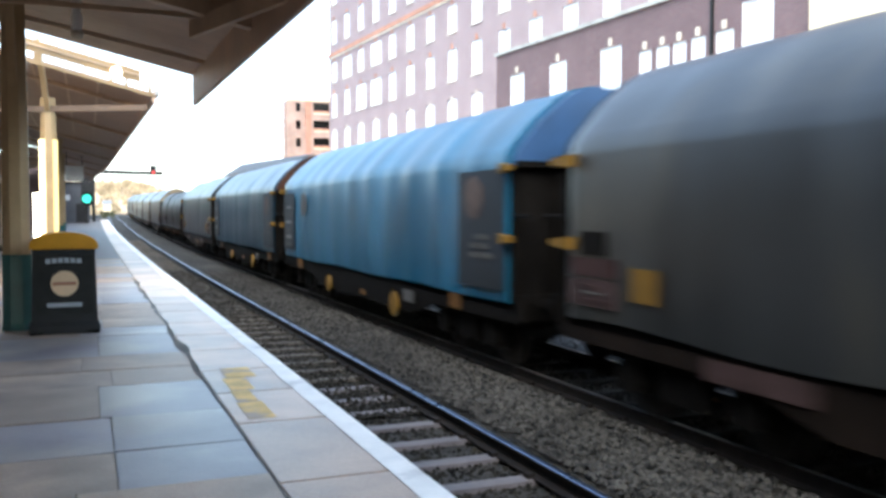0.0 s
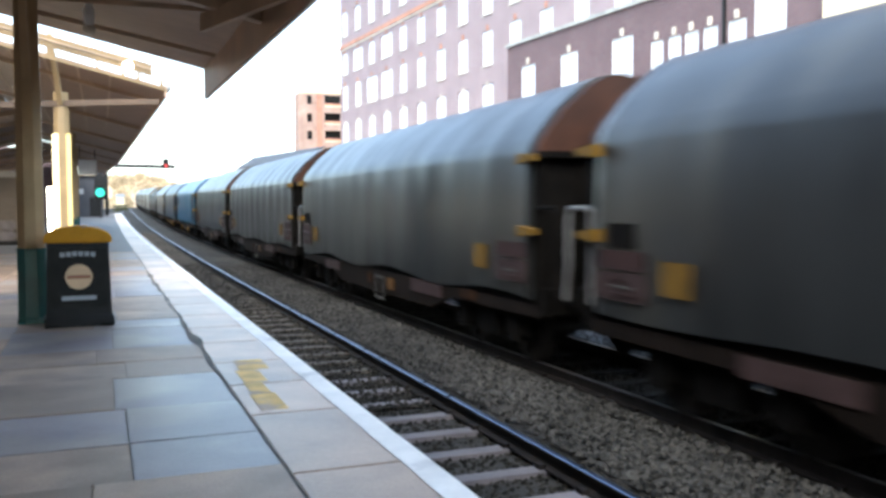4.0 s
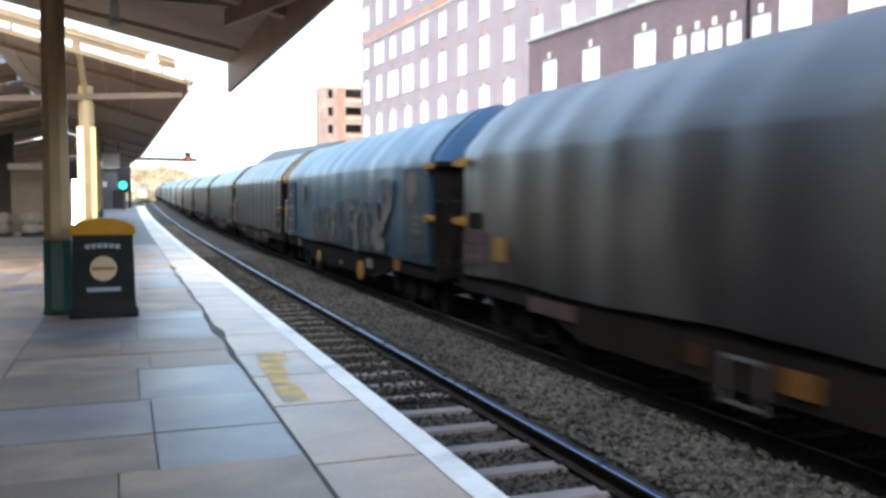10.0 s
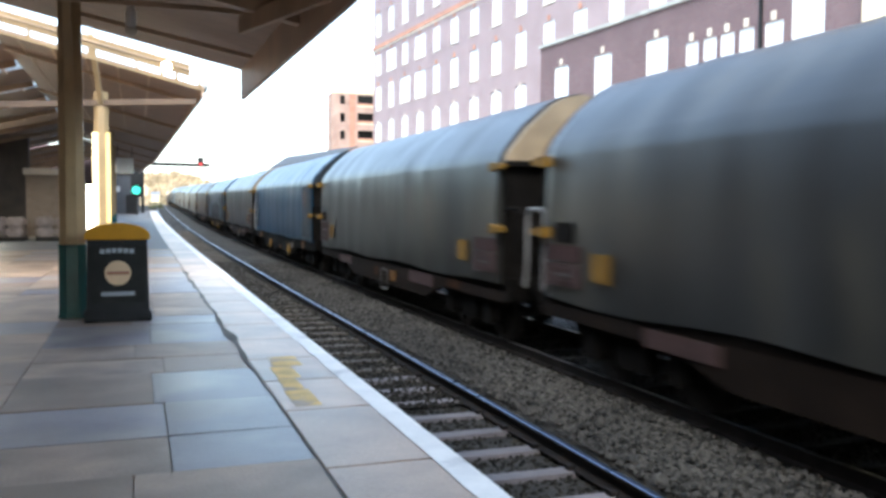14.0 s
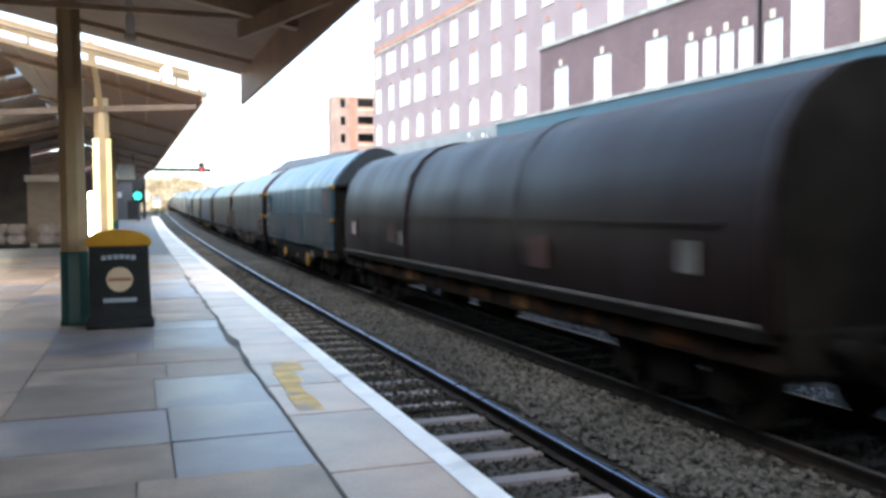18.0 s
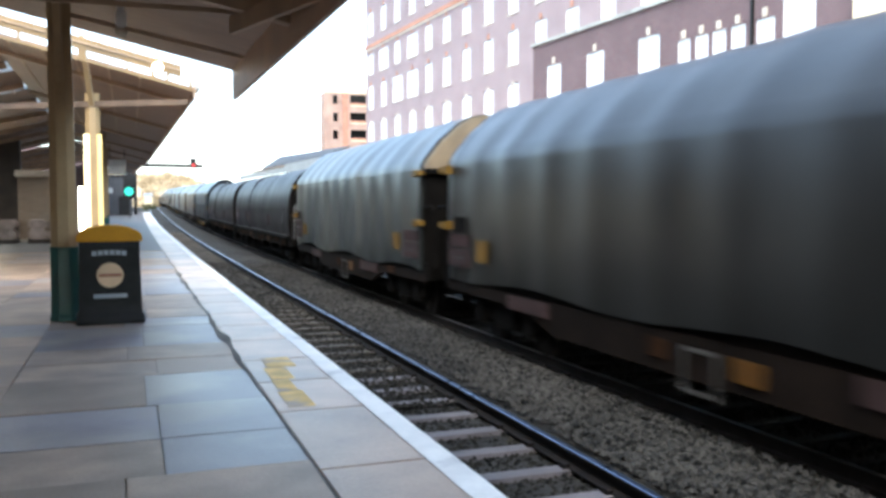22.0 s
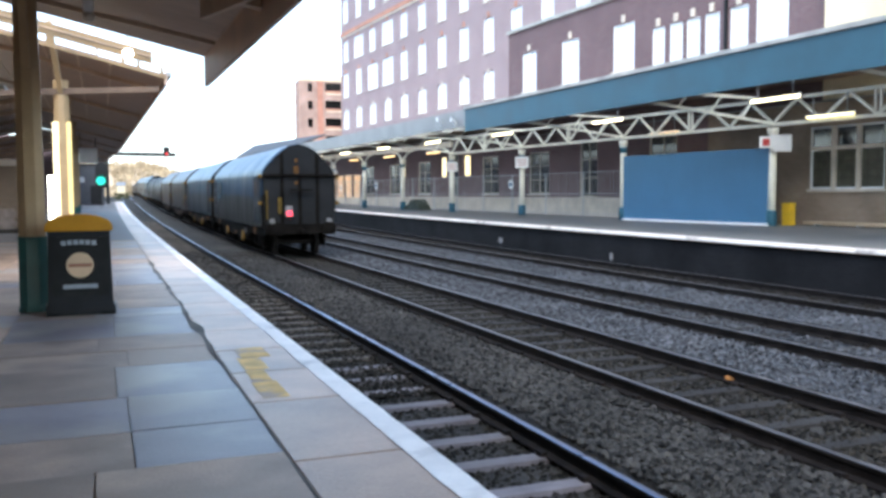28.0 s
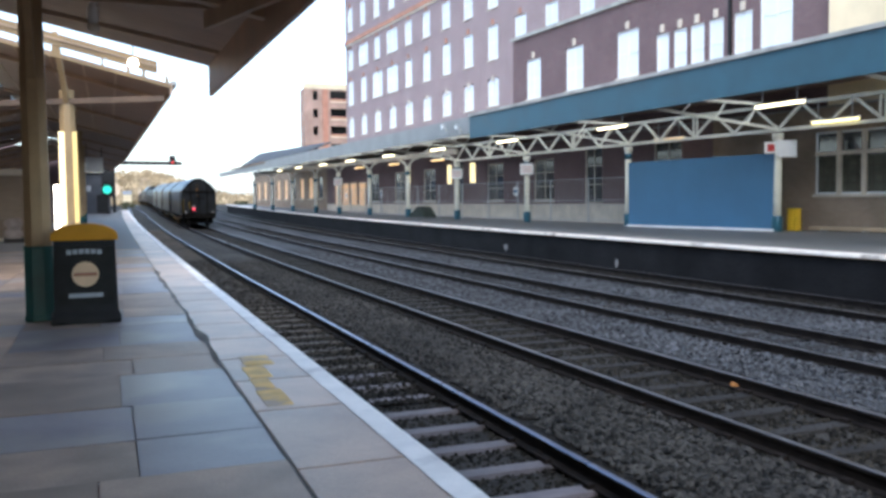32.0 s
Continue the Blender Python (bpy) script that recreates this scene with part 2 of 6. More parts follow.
M["brick"] = brick_mat("purple_brick", (0.33, 0.243, 0.248), (0.295, 0.218, 0.226), (0.35, 0.32, 0.315), 0.08)
M["brick_dark"] = brick_mat("dark_red_brick", (0.17, 0.109, 0.112), (0.142, 0.091, 0.098), (0.165, 0.145, 0.145), 0.1)
M["brick_tower"] = brick_mat("orange_brick", (0.42, 0.26, 0.2), (0.37, 0.23, 0.18), (0.4, 0.33, 0.29))
# near-black brick for the platform faces below the coping
M["brick_black"] = brick_mat("near_black_brick", (0.0085, 0.0085, 0.0095), (0.006, 0.006, 0.007), (0.011, 0.0105, 0.011), 0.7)
M["brick_buff"] = brick_mat("buff_brick", (0.27, 0.2, 0.145), (0.23, 0.17, 0.12), (0.28, 0.24, 0.2))
M["stone_trim"] = mat("pale_stone", (0.6, 0.53, 0.44), 0.8, var=0.15, scale=1.5)
M["terracotta"] = mat("terracotta_band", (0.46, 0.22, 0.15), 0.8, var=0.15, scale=1.5)
M["render_cream"] = mat("cream_render", (0.74, 0.62, 0.42), 0.8, var=0.12, scale=0.6)
M["frame_white"] = mat("white_window_frame", (0.72, 0.74, 0.74), 0.5, var=0.06, scale=2)
# Pale base colour paints the bright sky's reflection into the glass.
M["sky_pane"] = mat("sky_reflecting_pane", (0.68, 0.72, 0.78), 0.08, var=0.06, scale=0.4, fine=3, bump=0.0, spec=1.0)
M["glass_dark"] = mat("dark_window_glass", (0.03, 0.035, 0.04), 0.06, var=0.3, scale=0.6, bump=0, spec=1.0)
M["curtain"] = mat("dusty_net_curtain", (0.085, 0.085, 0.06), 0.8, var=0.3, scale=3, bump=0.05)
# Near-black colour stands in for the shade inside rooms and balconies.
M["unlit_black"] = mat("unlit_interior", (0.015, 0.014, 0.013), 0.8, var=0.3, bump=0)
M["lead"] = mat("weathered_coping", (0.38, 0.37, 0.34), 0.6, var=0.25, scale=1.2)
M["roof_grey"] = mat("grey_roofing", (0.22, 0.222, 0.222), 0.45, var=0.2, scale=0.8, fine=12)
M["glazing"] = mat("dirty_wired_glass", (0.6, 0.68, 0.72), 0.3, var=0.15, scale=2, bump=0.1)
M["glazing"].node_tree.nodes["Principled BSDF"].inputs["Transmission Weight"].default_value = 0.9
M["slate"] = mat("dark_slate_roofing", (0.07, 0.074, 0.08), 0.7, spec=0.2, var=0.2, scale=1.0, fine=8)
M["asphalt"] = mat("platform_asphalt", (0.16, 0.155, 0.15), 0.6, var=0.2, scale=0.8, fine=50)
M["galv"] = mat("galvanised_mesh", (0.42, 0.44, 0.45), 0.5, metal=0.4, var=0.15, scale=3)
M["sign_pink"] = mat("faded_red_lettering", (0.6, 0.36, 0.33), 0.5, var=0.15, scale=4)
M["pile_sheet"] = mat("faded_green_tarpaulin", (0.05, 0.06, 0.05), 0.7, spec=0.2, var=0.4, scale=3)
M["yellow_box"] = mat("yellow_grit_bin", (0.65, 0.42, 0.03), 0.45, var=0.12, scale=3)
M["wood_dark"] = mat("dark_timber", (0.055, 0.04, 0.03), 0.6, var=0.3, scale=2, fine=30)
M["rubble"] = mat("wrapped_pallet_goods", (0.36, 0.28, 0.24), 0.7, var=0.25, scale=4)
# near-black base for underframes, bogies and the end walls between wagons
M["steel"] = mat("near_black_underframe", (0.006, 0.0052, 0.0045), 0.9, spec=0.04, var=0.4, scale=3, fine=30)
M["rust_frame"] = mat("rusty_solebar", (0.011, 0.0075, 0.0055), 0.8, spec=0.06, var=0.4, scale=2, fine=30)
M["rust_bright"] = mat("bright_rust", (0.03, 0.013, 0.005), 0.85, spec=0.08, var=0.5, scale=2.5, fine=30)
M["wheel"] = mat("worn_wheel_steel", (0.02, 0.017, 0.015), 0.7, metal=0.2, spec=0.15, var=0.3, scale=4)
M["yellow_label"] = mat("dirty_yellow_plate", (0.12, 0.064, 0.008), 0.65, spec=0.2, var=0.25, scale=5)
M["orange_label"] = mat("dirty_orange_plate", (0.085, 0.038, 0.008), 0.65, spec=0.15, var=0.25, scale=5)
M["pink_panel"] = mat("faded_red_panel", (0.032, 0.0155, 0.014), 0.7, spec=0.15, var=0.3, scale=4)
M["red_frame"] = mat("faded_maroon_frame", (0.05, 0.013, 0.011), 0.7, spec=0.15, var=0.3, scale=4)
M["pink_data"] = mat("washed_pink_panel", (0.04, 0.024, 0.0225), 0.7, spec=0.15, var=0.4, scale=4, fine=40)
M["white_label"] = mat("dirty_white_label", (0.13, 0.13, 0.128), 0.6, var=0.25, scale=5)
M["graffiti"] = mat("pale_sprayed_paint", (0.06, 0.055, 0.045), 0.6, spec=0.2, var=0.4, scale=3, wear=(0.012, 0.02, 0.03), wear_amount=0.5)
M["patch_dark"] = mat("dark_grey_overpaint", (0.0075, 0.009, 0.011), 0.5, spec=0.3, var=0.3, scale=2)
M["patch_clean"] = mat("clean_blue_sheet", (0.012, 0.05, 0.08), 0.45, spec=0.4, var=0.2, scale=2)
M["graffiti_dark"] = mat("dark_sprayed_paint", (0.009, 0.011, 0.015), 0.6, spec=0.2, var=0.3, scale=4)
M["orange_end"] = mat("rusty_orange_bulkhead", (0.045, 0.017, 0.0085), 0.65, spec=0.2, var=0.3, scale=2)
M["cream_end"] = mat("dirty_cream_bulkhead", (0.2, 0.145, 0.085), 0.6, var=0.25, scale=2)
M["hill"] = mat("hazy_far_trees", (0.3, 0.27, 0.2), 0.95, var=0.2, scale=0.03, fine=0.4, bump=0)
M["leaf"] = mat("bare_shrub", (0.09, 0.10, 0.04), 0.8, var=0.4, scale=2)
# Sunlight on the far bank and trees is put into these pale tans.
M["far_render"] = mat("sunlit_far_bank", (0.52, 0.4, 0.27), 0.9, var=0.25, scale=0.25, fine=2, bump=0)
M["far_trees"] = mat("sunlit_far_foliage", (0.5, 0.39, 0.25), 0.9, spec=0.1, var=0.3, scale=0.15, fine=1.0, bump=0, island=0.35)


# ---- mesh helpers ----
def box(bm, x0, y0, z0, x1, y1, z1, bevel=0.0):
    v = [bm.verts.new(c) for c in ((x0, y0, z0), (x1, y0, z0), (x1, y1, z0), (x0, y1, z0), (x0, y0, z1), (x1, y0, z1), (x1, y1, z1), (x0, y1, z1))]
    f = [bm.faces.new([v[i] for i in q]) for q in ((0, 3, 2, 1), (4, 5, 6, 7), (0, 1, 5, 4), (1, 2, 6, 5), (2, 3, 7, 6), (3, 0, 4, 7))]
    if bevel:
        bmesh.ops.bevel(bm, geom=list({e for q in f for e in q.edges}), offset=bevel, segments=2, affect='EDGES', clamp_overlap=True)
    return v


def bar(bm, a, b, w, h=None, sides=4):
    """A straight bar from a to b, w wide and h deep (square) or round with more sides."""
    a, b = Vector(a), Vector(b)
    d = (b - a).normalized()
    up = Vector((0, 0, 1)) if abs(d.z) < 0.95 else Vector((0, 1, 0))
    s = d.cross(up).normalized()
    u = s.cross(d)
    h = w if h is None else h
    rings = []
    for p in (a, b):
        if sides == 4:
            rings.append([bm.verts.new(p + s * i * w / 2 + u * j * h / 2) for i, j in ((-1, -1), (1, -1), (1, 1), (-1, 1))])
        else:
            rings.append([bm.verts.new(p + s * math.cos(k * 2 * math.pi / sides) * w / 2 + u * math.sin(k * 2 * math.pi / sides) * h / 2) for k in range(sides)])
    n = len(rings[0])
    for k in range(n):
        f = bm.faces.new((rings[0][k], rings[0][(k + 1) % n], rings[1][(k + 1) % n], rings[1][k]))
        f.smooth = sides > 8
    bm.faces.new(rings[0][::-1]), bm.faces.new(rings[1])


def lathe(bm, x, y, rz, n=12):
    """Rings (radius, z) round the upright axis at x, y."""
    rings = [[bm.verts.new((x + r * math.cos(2 * math.pi * (k + .5) / n), y + r * math.sin(2 * math.pi * (k + .5) / n), z)) for k in range(n)] for r, z in rz]
    for p, q in zip(rings, rings[1:]):
        for k in range(n):
            bm.faces.new((p[k], p[(k + 1) % n], q[(k + 1) % n], q[k])).smooth = n > 8
    bm.faces.new(rings[0][::-1]), bm.faces.new(rings[-1])


def prism(bm, prof, y0, y1, axis='y'):
    """A profile of (x, z) points pushed from y0 to y1."""
    P = [[bm.verts.new((x, y, z) if axis == 'y' else (y, x, z)) for x, z in prof] for y in (y0, y1)]
    n = len(prof)
    for k in range(n):
        bm.faces.new((P[0][k], P[1][k], P[1][(k + 1) % n], P[0][(k + 1) % n]))
    bm.faces.new(P[0]), bm.faces.new(P[1][::-1])
    bmesh.ops.recalc_face_normals(bm, faces=bm.faces[:])


def finish(bm, name, material):
    me = bpy.data.meshes.new(name)
    bm.normal_update()
    bm.to_mesh(me)
    bm.free()
    me.materials.append(material)
    return me


def part(name, bm, material, parent=None, label="", at=None):
    ob = new(name, finish(bm, name, material))
    ob.parent = parent
    if at is not None:
        ob.matrix_basis = at
    if label:
        tagged(ob, label)
    return ob


def thing(name, label, category, group="", kind="", at=None):
    ob = new(name)
    ob.empty_display_size = 0.2
    if at is not None:
        ob.matrix_basis = at
    return tagged(ob, label, category, group, kind)


def piece(name, me, parent, at):
    ob = new(name, me)
    ob.parent = parent
    ob.matrix_basis = at
    return ob


def bx(*a, **k):
    bm = bmesh.new()
    box(bm, *a, **k)
    return bm


# ---- plan ----
EDGE, FAR_EDGE, RAIL = 1.514, 15.27, -0.902
TRACKS = (2.91, 6.40, 9.95, 13.85)


def bend(y):
    """How far the line has curved to the right at y."""
    if y < 0:
        return 0.0
    return 0.00005 * min(y, 236.0) ** 2 + 0.0236 * max(0.0, y - 236.0)


def lift(y):
    """How far the ground has risen at y: the line climbs beyond the near bay."""
    if y < 20:
        return 0.0
    if y < 100:
        return 0.00008 * (y - 20.0) ** 2
    return 0.512 + 0.0128 * (min(y, 200.0) - 100.0)


def climb(y):
    return math.degrees(0.00016 * (min(y, 100.0) - 20.0)) if 20 < y < 200 else 0.0


def heading(y):
    return 0.0 if y < 0 else -math.degrees(0.0001 * min(y, 236.0))


def along(bm, prof, ys, x=0.0, bent=True, smooth=False):
    """A profile of (x, z) points drawn along the line through the stations ys."""
    rings = [[bm.verts.new((x + px + (bend(y) if bent else 0), y, pz + (lift(y) if bent else 0))) for px, pz in prof] for y in ys]
    n = len(prof)
    for a, b in zip(rings, rings[1:]):
        for k in range(n):
            bm.faces.new((a[k], b[k], b[(k + 1) % n], a[(k + 1) % n])).smooth = smooth
    bm.faces.new(rings[0]), bm.faces.new(rings[-1][::-1])
    bmesh.ops.recalc_face_normals(bm, faces=bm.faces[:])


STATIONS = [-340, -40, -20, 0] + list(range(4, 60, 4)) + list(range(60, 201, 10)) + [240, 300, 400, 600]

# ---- ground, tracks and platforms ----
bm = bmesh.new()
along(bm, [(-2500, -1.4), (2500, -1.4), (2500, -1.3), (-2500, -1.3)], [-2500] + STATIONS + [2500])
ground = part("ground", bm, M["ballast"])
tagged(ground, "dull grey-brown stony ground reaching the horizon", "ground", kind="structure")

bm = bmesh.new()
along(bm, [(1.7, -1.3), (1.7, -1.09), (2.1, -1.11), (3.7, -1.11), (3.85, -1.06), (4.2, -1.01), (4.9, -0.99), (5.4, -1.05), (5.6, -1.1), (7.2, -1.1), (7.35, -1.06), (7.35, -1.3)], STATIONS)
tagged(part("ballast_bed", bm, M["ballast"]), "brown granite ballast bed under the near tracks", "ballast", kind="structure")
bm = bmesh.new()
along(bm, [(7.36, -1.3), (7.36, -1.06), (7.8, -1.02), (8.5, -1.02),
           (9.0, -1.06), (9.2, -1.1), (10.7, -1.1), (10.9, -1.06), (11.4, -1.0), (12.3, -1.0), (12.9, -1.06), (13.1, -1.1), (14.6, -1.1), (15.6, -1.1), (15.6, -1.3)], STATIONS)
tagged(part("ballast_bed", bm, M["ballast_skylit"]), "granite ballast bed under the far tracks, coloured with sky light", "ballast", kind="structure")


def rail_profile(w=0.07):
    return [(-0.075, -0.16), (0.075, -0.16), (0.075, -0.148), (0.01, -0.13), (0.01, -0.045), (w / 2, -0.038), (w / 2, -0.004), (-w / 2, -0.004), (-w / 2, -0.038), (-0.01, -0.045), (-0.01, -0.13), (-0.075, -0.148)]


track_things = []
for n, c in enumerate(TRACKS):
    tr = thing("track_%d" % (n + 1), "steel rails on %s sleepers in grey ballast" % ("pale concrete" if n == 0 else "stained concrete"), "railway track", kind="structure")
    track_things.append(tr)
    for side in (-1, 1):
        bm = bmesh.new()
        along(bm, [(x, z + RAIL) for x, z in rail_profile()], STATIONS, c + side * 0.7525)
        r = part("rail", bm, M["rail_side"], tr, "rust-brown steel rail")
        bm = bmesh.new()
        along(bm, [(-0.033, RAIL - 0.004), (0.033, RAIL - 0.004), (0.026, RAIL), (-0.026, RAIL)], STATIONS, c + side * 0.7525)
        part("rail_head", bm, M["rail_top"] if n == 0 else M["rail_dull"], r, "bright worn running surface" if n == 0 else "dull worn running surface")

# near platform: core, face wall, bedding
NEAR_Y = [-28, -12, 0] + list(range(4, 60, 4)) + [70, 80, 90, 100]
bm = bmesh.new()
along(bm, [(-14.0, -1.3), (EDGE - 0.12, -1.3), (EDGE - 0.12, -0.013), (-14.0, -0.013)], NEAR_Y)
platform_near = part("platform_near", bm, M["joint"])
tagged(platform_near, "stone-paved station platform with worn joints and white edge line", "platform", kind="structure")
bm = bmesh.new()
along(bm, [(EDGE - 0.12, -1.28), (EDGE - 0.05, -1.28), (EDGE - 0.05, -0.085), (EDGE - 0.12, -0.085)], NEAR_Y)
part("face_wall", bm, M["brick_black"], platform_near, "near-black brick face below the platform edge")

# far platform
FAR_Y = [-30, -14, 0] + list(range(5, 60, 5)) + list(range(60, 131, 10))
bm = bmesh.new()
along(bm, [(FAR_EDGE + 0.25, -1.3), (FAR_EDGE + 0.25, -0.004), (40, -0.004), (40, -1.3)], FAR_Y)
platform_far = part("platform_far", bm, M["asphalt"])
tagged(platform_far, "asphalt station platform with white edge above dark brick face", "platform", kind="structure")
bm = bmesh.new()
along(bm, [(FAR_EDGE + 0.12, -1.28), (FAR_EDGE + 0.25, -1.28), (FAR_EDGE + 0.25, -0.09), (FAR_EDGE + 0.12, -0.09)], FAR_Y)
part("face_wall", bm, M["brick_black"], platform_far, "near-black brick platform face")
bm = bmesh.new()
along(bm, [(FAR_EDGE, -0.085), (FAR_EDGE + 0.55, -0.085), (FAR_EDGE + 0.55, 0.004), (FAR_EDGE + 0.015, 0.004), (FAR_EDGE, -0.01)], FAR_Y)
part("edge_coping", bm, M["coping"], platform_far, "pale coping stones")
bm = bmesh.new()
along(bm, [(FAR_EDGE - 0.004, -0.07), (FAR_EDGE + 0.3, -0.07), (FAR_EDGE + 0.3, 0.009), (FAR_EDGE + 0.01, 0.009), (FAR_EDGE - 0.004, -0.01)], FAR_Y)
part("edge_line", bm, M["white_line"], platform_far, "white painted platform edge")

# ---- canopy over the near platform ----
def canopy_section(name, label, y0, y1, fx, bottom, top, ridge_x, left_x, rafters, lights=0.0, deep=0.2, SLOPE=0.25):
    c = thing(name, label, "canopy", kind="structure")
    zr = top + (fx(y0) - ridge_x) * SLOPE
    bm = bmesh.new()
    n = 8
    cols = []
    for i in range(n + 1):
        y = y0 + (y1 - y0) * i / n
        x = fx(y)
        cols.append([bm.verts.new(p) for p in ((x, y, top), (ridge_x, y, zr), (ridge_x, y, zr + 0.09), (x, y, top + 0.09))])
    for a, b in zip(cols, cols[1:]):
        for k in range(4):
            bm.faces.new((a[k], b[k], b[(k + 1) % 4], a[(k + 1) % 4]))
    bm.faces.new(cols[0]), bm.faces.new(cols[-1][::-1])
    bmesh.ops.recalc_face_normals(bm, faces=bm.faces[:])
    part("roof_boards", bm, M["soffit"], c, "brown painted timber soffit boards")
    # boarding joints as thin battens under the soffit
    k = 0
    x = ridge_x + 0.4
    while x < fx(y1) - 0.1:
        z = top + (fx(y0) - x) * SLOPE
        part("soffit_batten", bx(x - 0.02, y0 + 0.02, z - 0.022, x + 0.02, y1 - 0.02, z - 0.002), M["beam"], c)
        x += 0.55
    # far slope behind the ridge, in bays with glazed strips
    zl = zr - (ridge_x - left_x) * SLOPE
    bays = max(3, int((y1 - y0) / 3))
    for i in range(bays):
        a = y0 + (y1 - y0) * i / bays
        b = y0 + (y1 - y0) * (i + 1) / bays
        for j in range(4):
            xa = ridge_x + (left_x - ridge_x) * j / 4
            xb = ridge_x + (left_x - ridge_x) * (j + 1) / 4
            za = zr - (ridge_x - xa) * SLOPE
            zb = zr - (ridge_x - xb) * SLOPE
            for ya, yb, nm, mm, thick in ((a, a + lights, "roof_light", "glazing", 0.02), (a + lights, b, "roof_panel", "soffit", 0.06)):
                if yb - ya < 0.1:
                    continue
                bm = bmesh.new()
                f = bm.faces.new([bm.verts.new(p) for p in ((xa, ya, za), (xb, ya, zb), (xb, yb, zb), (xa, yb, za))])
                r = bmesh.ops.extrude_face_region(bm, geom=[f])
                bmesh.ops.translate(bm, verts=[g for g in r["geom"] if isinstance(g, bmesh.types.BMVert)], vec=(0, 0, thick))
                bmesh.ops.recalc_face_normals(bm, faces=bm.faces[:])
                ob = part(nm, bm, M[mm], c, "dirty wired-glass roof light" if mm == "glazing" else "")
                if mm == "glazing":
                    ob.visible_shadow = False
                    for k in range(2):
                        xm = xa + (xb - xa) * (k + 0.5) / 2
                        zm = zr - (ridge_x - xm) * SLOPE
                        part("glazing_bar", bx(xm - 0.03, ya, zm - 0.06, xm + 0.03, yb, zm - 0.005), M["beam"], c)
        bm = bmesh.new()
        bar(bm, (ridge_x, a, zr - 0.08), (left_x, a, zl - 0.08), 0.08, 0.14)
        part("rafter", bm, M["beam"], c)
    # fascia
    bm = bmesh.new()
    v = []
    for y in (y0, y1):
        x = fx(y)
        v.append([bm.verts.new(p) for p in ((x - 0.02, y, bottom), (x + 0.03, y, bottom), (x + 0.03, y, top + 0.12), (x - 0.02, y, top + 0.12))])
    for k in range(4):
        bm.faces.new((v[0][k], v[1][k], v[1][(k + 1) % 4], v[0][(k + 1) % 4]))
    bm.faces.new(v[0]), bm.faces.new(v[1][::-1])
    bmesh.ops.recalc_face_normals(bm, faces=bm.faces[:])
    part("fascia_board", bm, M["fascia"], c, "brown fascia board facing the track")
    bm = bmesh.new()
    bar(bm, (fx(y0) + 0.06, y0, top + 0.1), (fx(y1) + 0.06, y1, top + 0.1), 0.1, 0.08)
    part("gutter", bm, M["lead"], c, "grey gutter along the fascia")
    for y in rafters:
        bm = bmesh.new()
        z0 = top - deep / 2
        bar(bm, (fx(y) - 0.03, y, z0), (ridge_x, y, z0 + (fx(y) - ridge_x) * SLOPE), 0.12, deep)
        part("rafter", bm, M["beam"], c, "brown rafter under the boards")
    return c


near_fx = lambda y: 1.35 + (12.3 - max(y, -6.0)) * 0.0237
far_fx = lambda y: 1.15 - (y - 17.0) * 0.0123
# The unseen run back to y -26 is added to cut light near the camera.
canopy_a = canopy_section("canopy_near", "brown timber platform canopy with deep fascia and rafters", -26.0, 12.3, near_fx, 2.74, 3.14, -3.2, -8.0, (-22, -16, -10, -4, -1, 2, 5, 8.05), SLOPE=0.2063)
bm = bmesh.new()
bar(bm, (-0.8, 10.6, 3.45), (1.28, 10.6, 3.05), 0.05, 0.05)
part("tie_rod", bm, M["beam"], canopy_a)
bm = bmesh.new()
bar(bm, (-6.5, 8.6, 3.15), (1.42, 8.6, 3.15), 0.035, 0.05)
part("tie_beam", bm, M["beam"], canopy_a, "brown horizontal tie across the canopy")
bm = bmesh.new()
bar(bm, (0.9, 8.4, 2.98), (1.42, 6.5, 2.95), 0.05, 0.16)
part("bracket", bm, M["beam"], canopy_a)
canopy_b = canopy_section("canopy_far_bay", "second brown timber canopy bay standing higher", 17.0, 43.0, far_fx, 3.31, 3.41, -2.4, -8.0, (18.6, 25, 31, 37), 1.3, 0.07)
# deep cream valance across the front of the second bay: board, row of openings, uprights, solid end
def rake(x):
    return 3.87 - 0.243 * x


def raked(name, x0, x1, up, down, y0, y1, material, label=""):
    bm = bmesh.new()
    prism(bm, [(x0, rake(x0) - down), (x1, rake(x1) - down), (x1, rake(x1) - up), (x0, rake(x0) - up)], y0, y1)
    return part(name, bm, M[material], canopy_b, label)


raked("valance_board", -5.0, 0.84, 0.0, 0.2, 15.48, 15.53, "valance", "cream board across the front of the bay")
raked("valance_moulding", -5.0, 0.84, 0.075, 0.105, 15.455, 15.477, "beam", "darker moulding along the board")
raked("valance_rail", -5.0, 1.06, 0.345, 0.385, 15.48, 15.53, "valance")
for x, w in ((-4.2, 0.06), (-3.3, 0.06), (-2.5, 0.06), (-1.66, 0.05), (-0.72, 0.12), (-0.02, 0.035), (0.38, 0.05), (0.62, 0.05), (0.99, 0.05)):
    raked("upright", x - w / 2, x + w / 2, 0.203, 0.342, 15.485, 15.525, "valance")
bm = bmesh.new()
bar(bm, (-2.6, 16.8, 2.98), (1.02, 16.8, 3.2), 0.06, 0.1)
part("tie_beam", bm, M["beam_dark"], canopy_b, "brown tie beam on the column")

canopy_c = canopy_section("canopy_end_bay", "third brown canopy bay low at the platform's far end", 43.02, 60.0, lambda y: 0.80 - (y - 43.0) * 0.036, 3.3, 3.38, -2.4, -8.0, (47, 53), 0.0, 0.07)

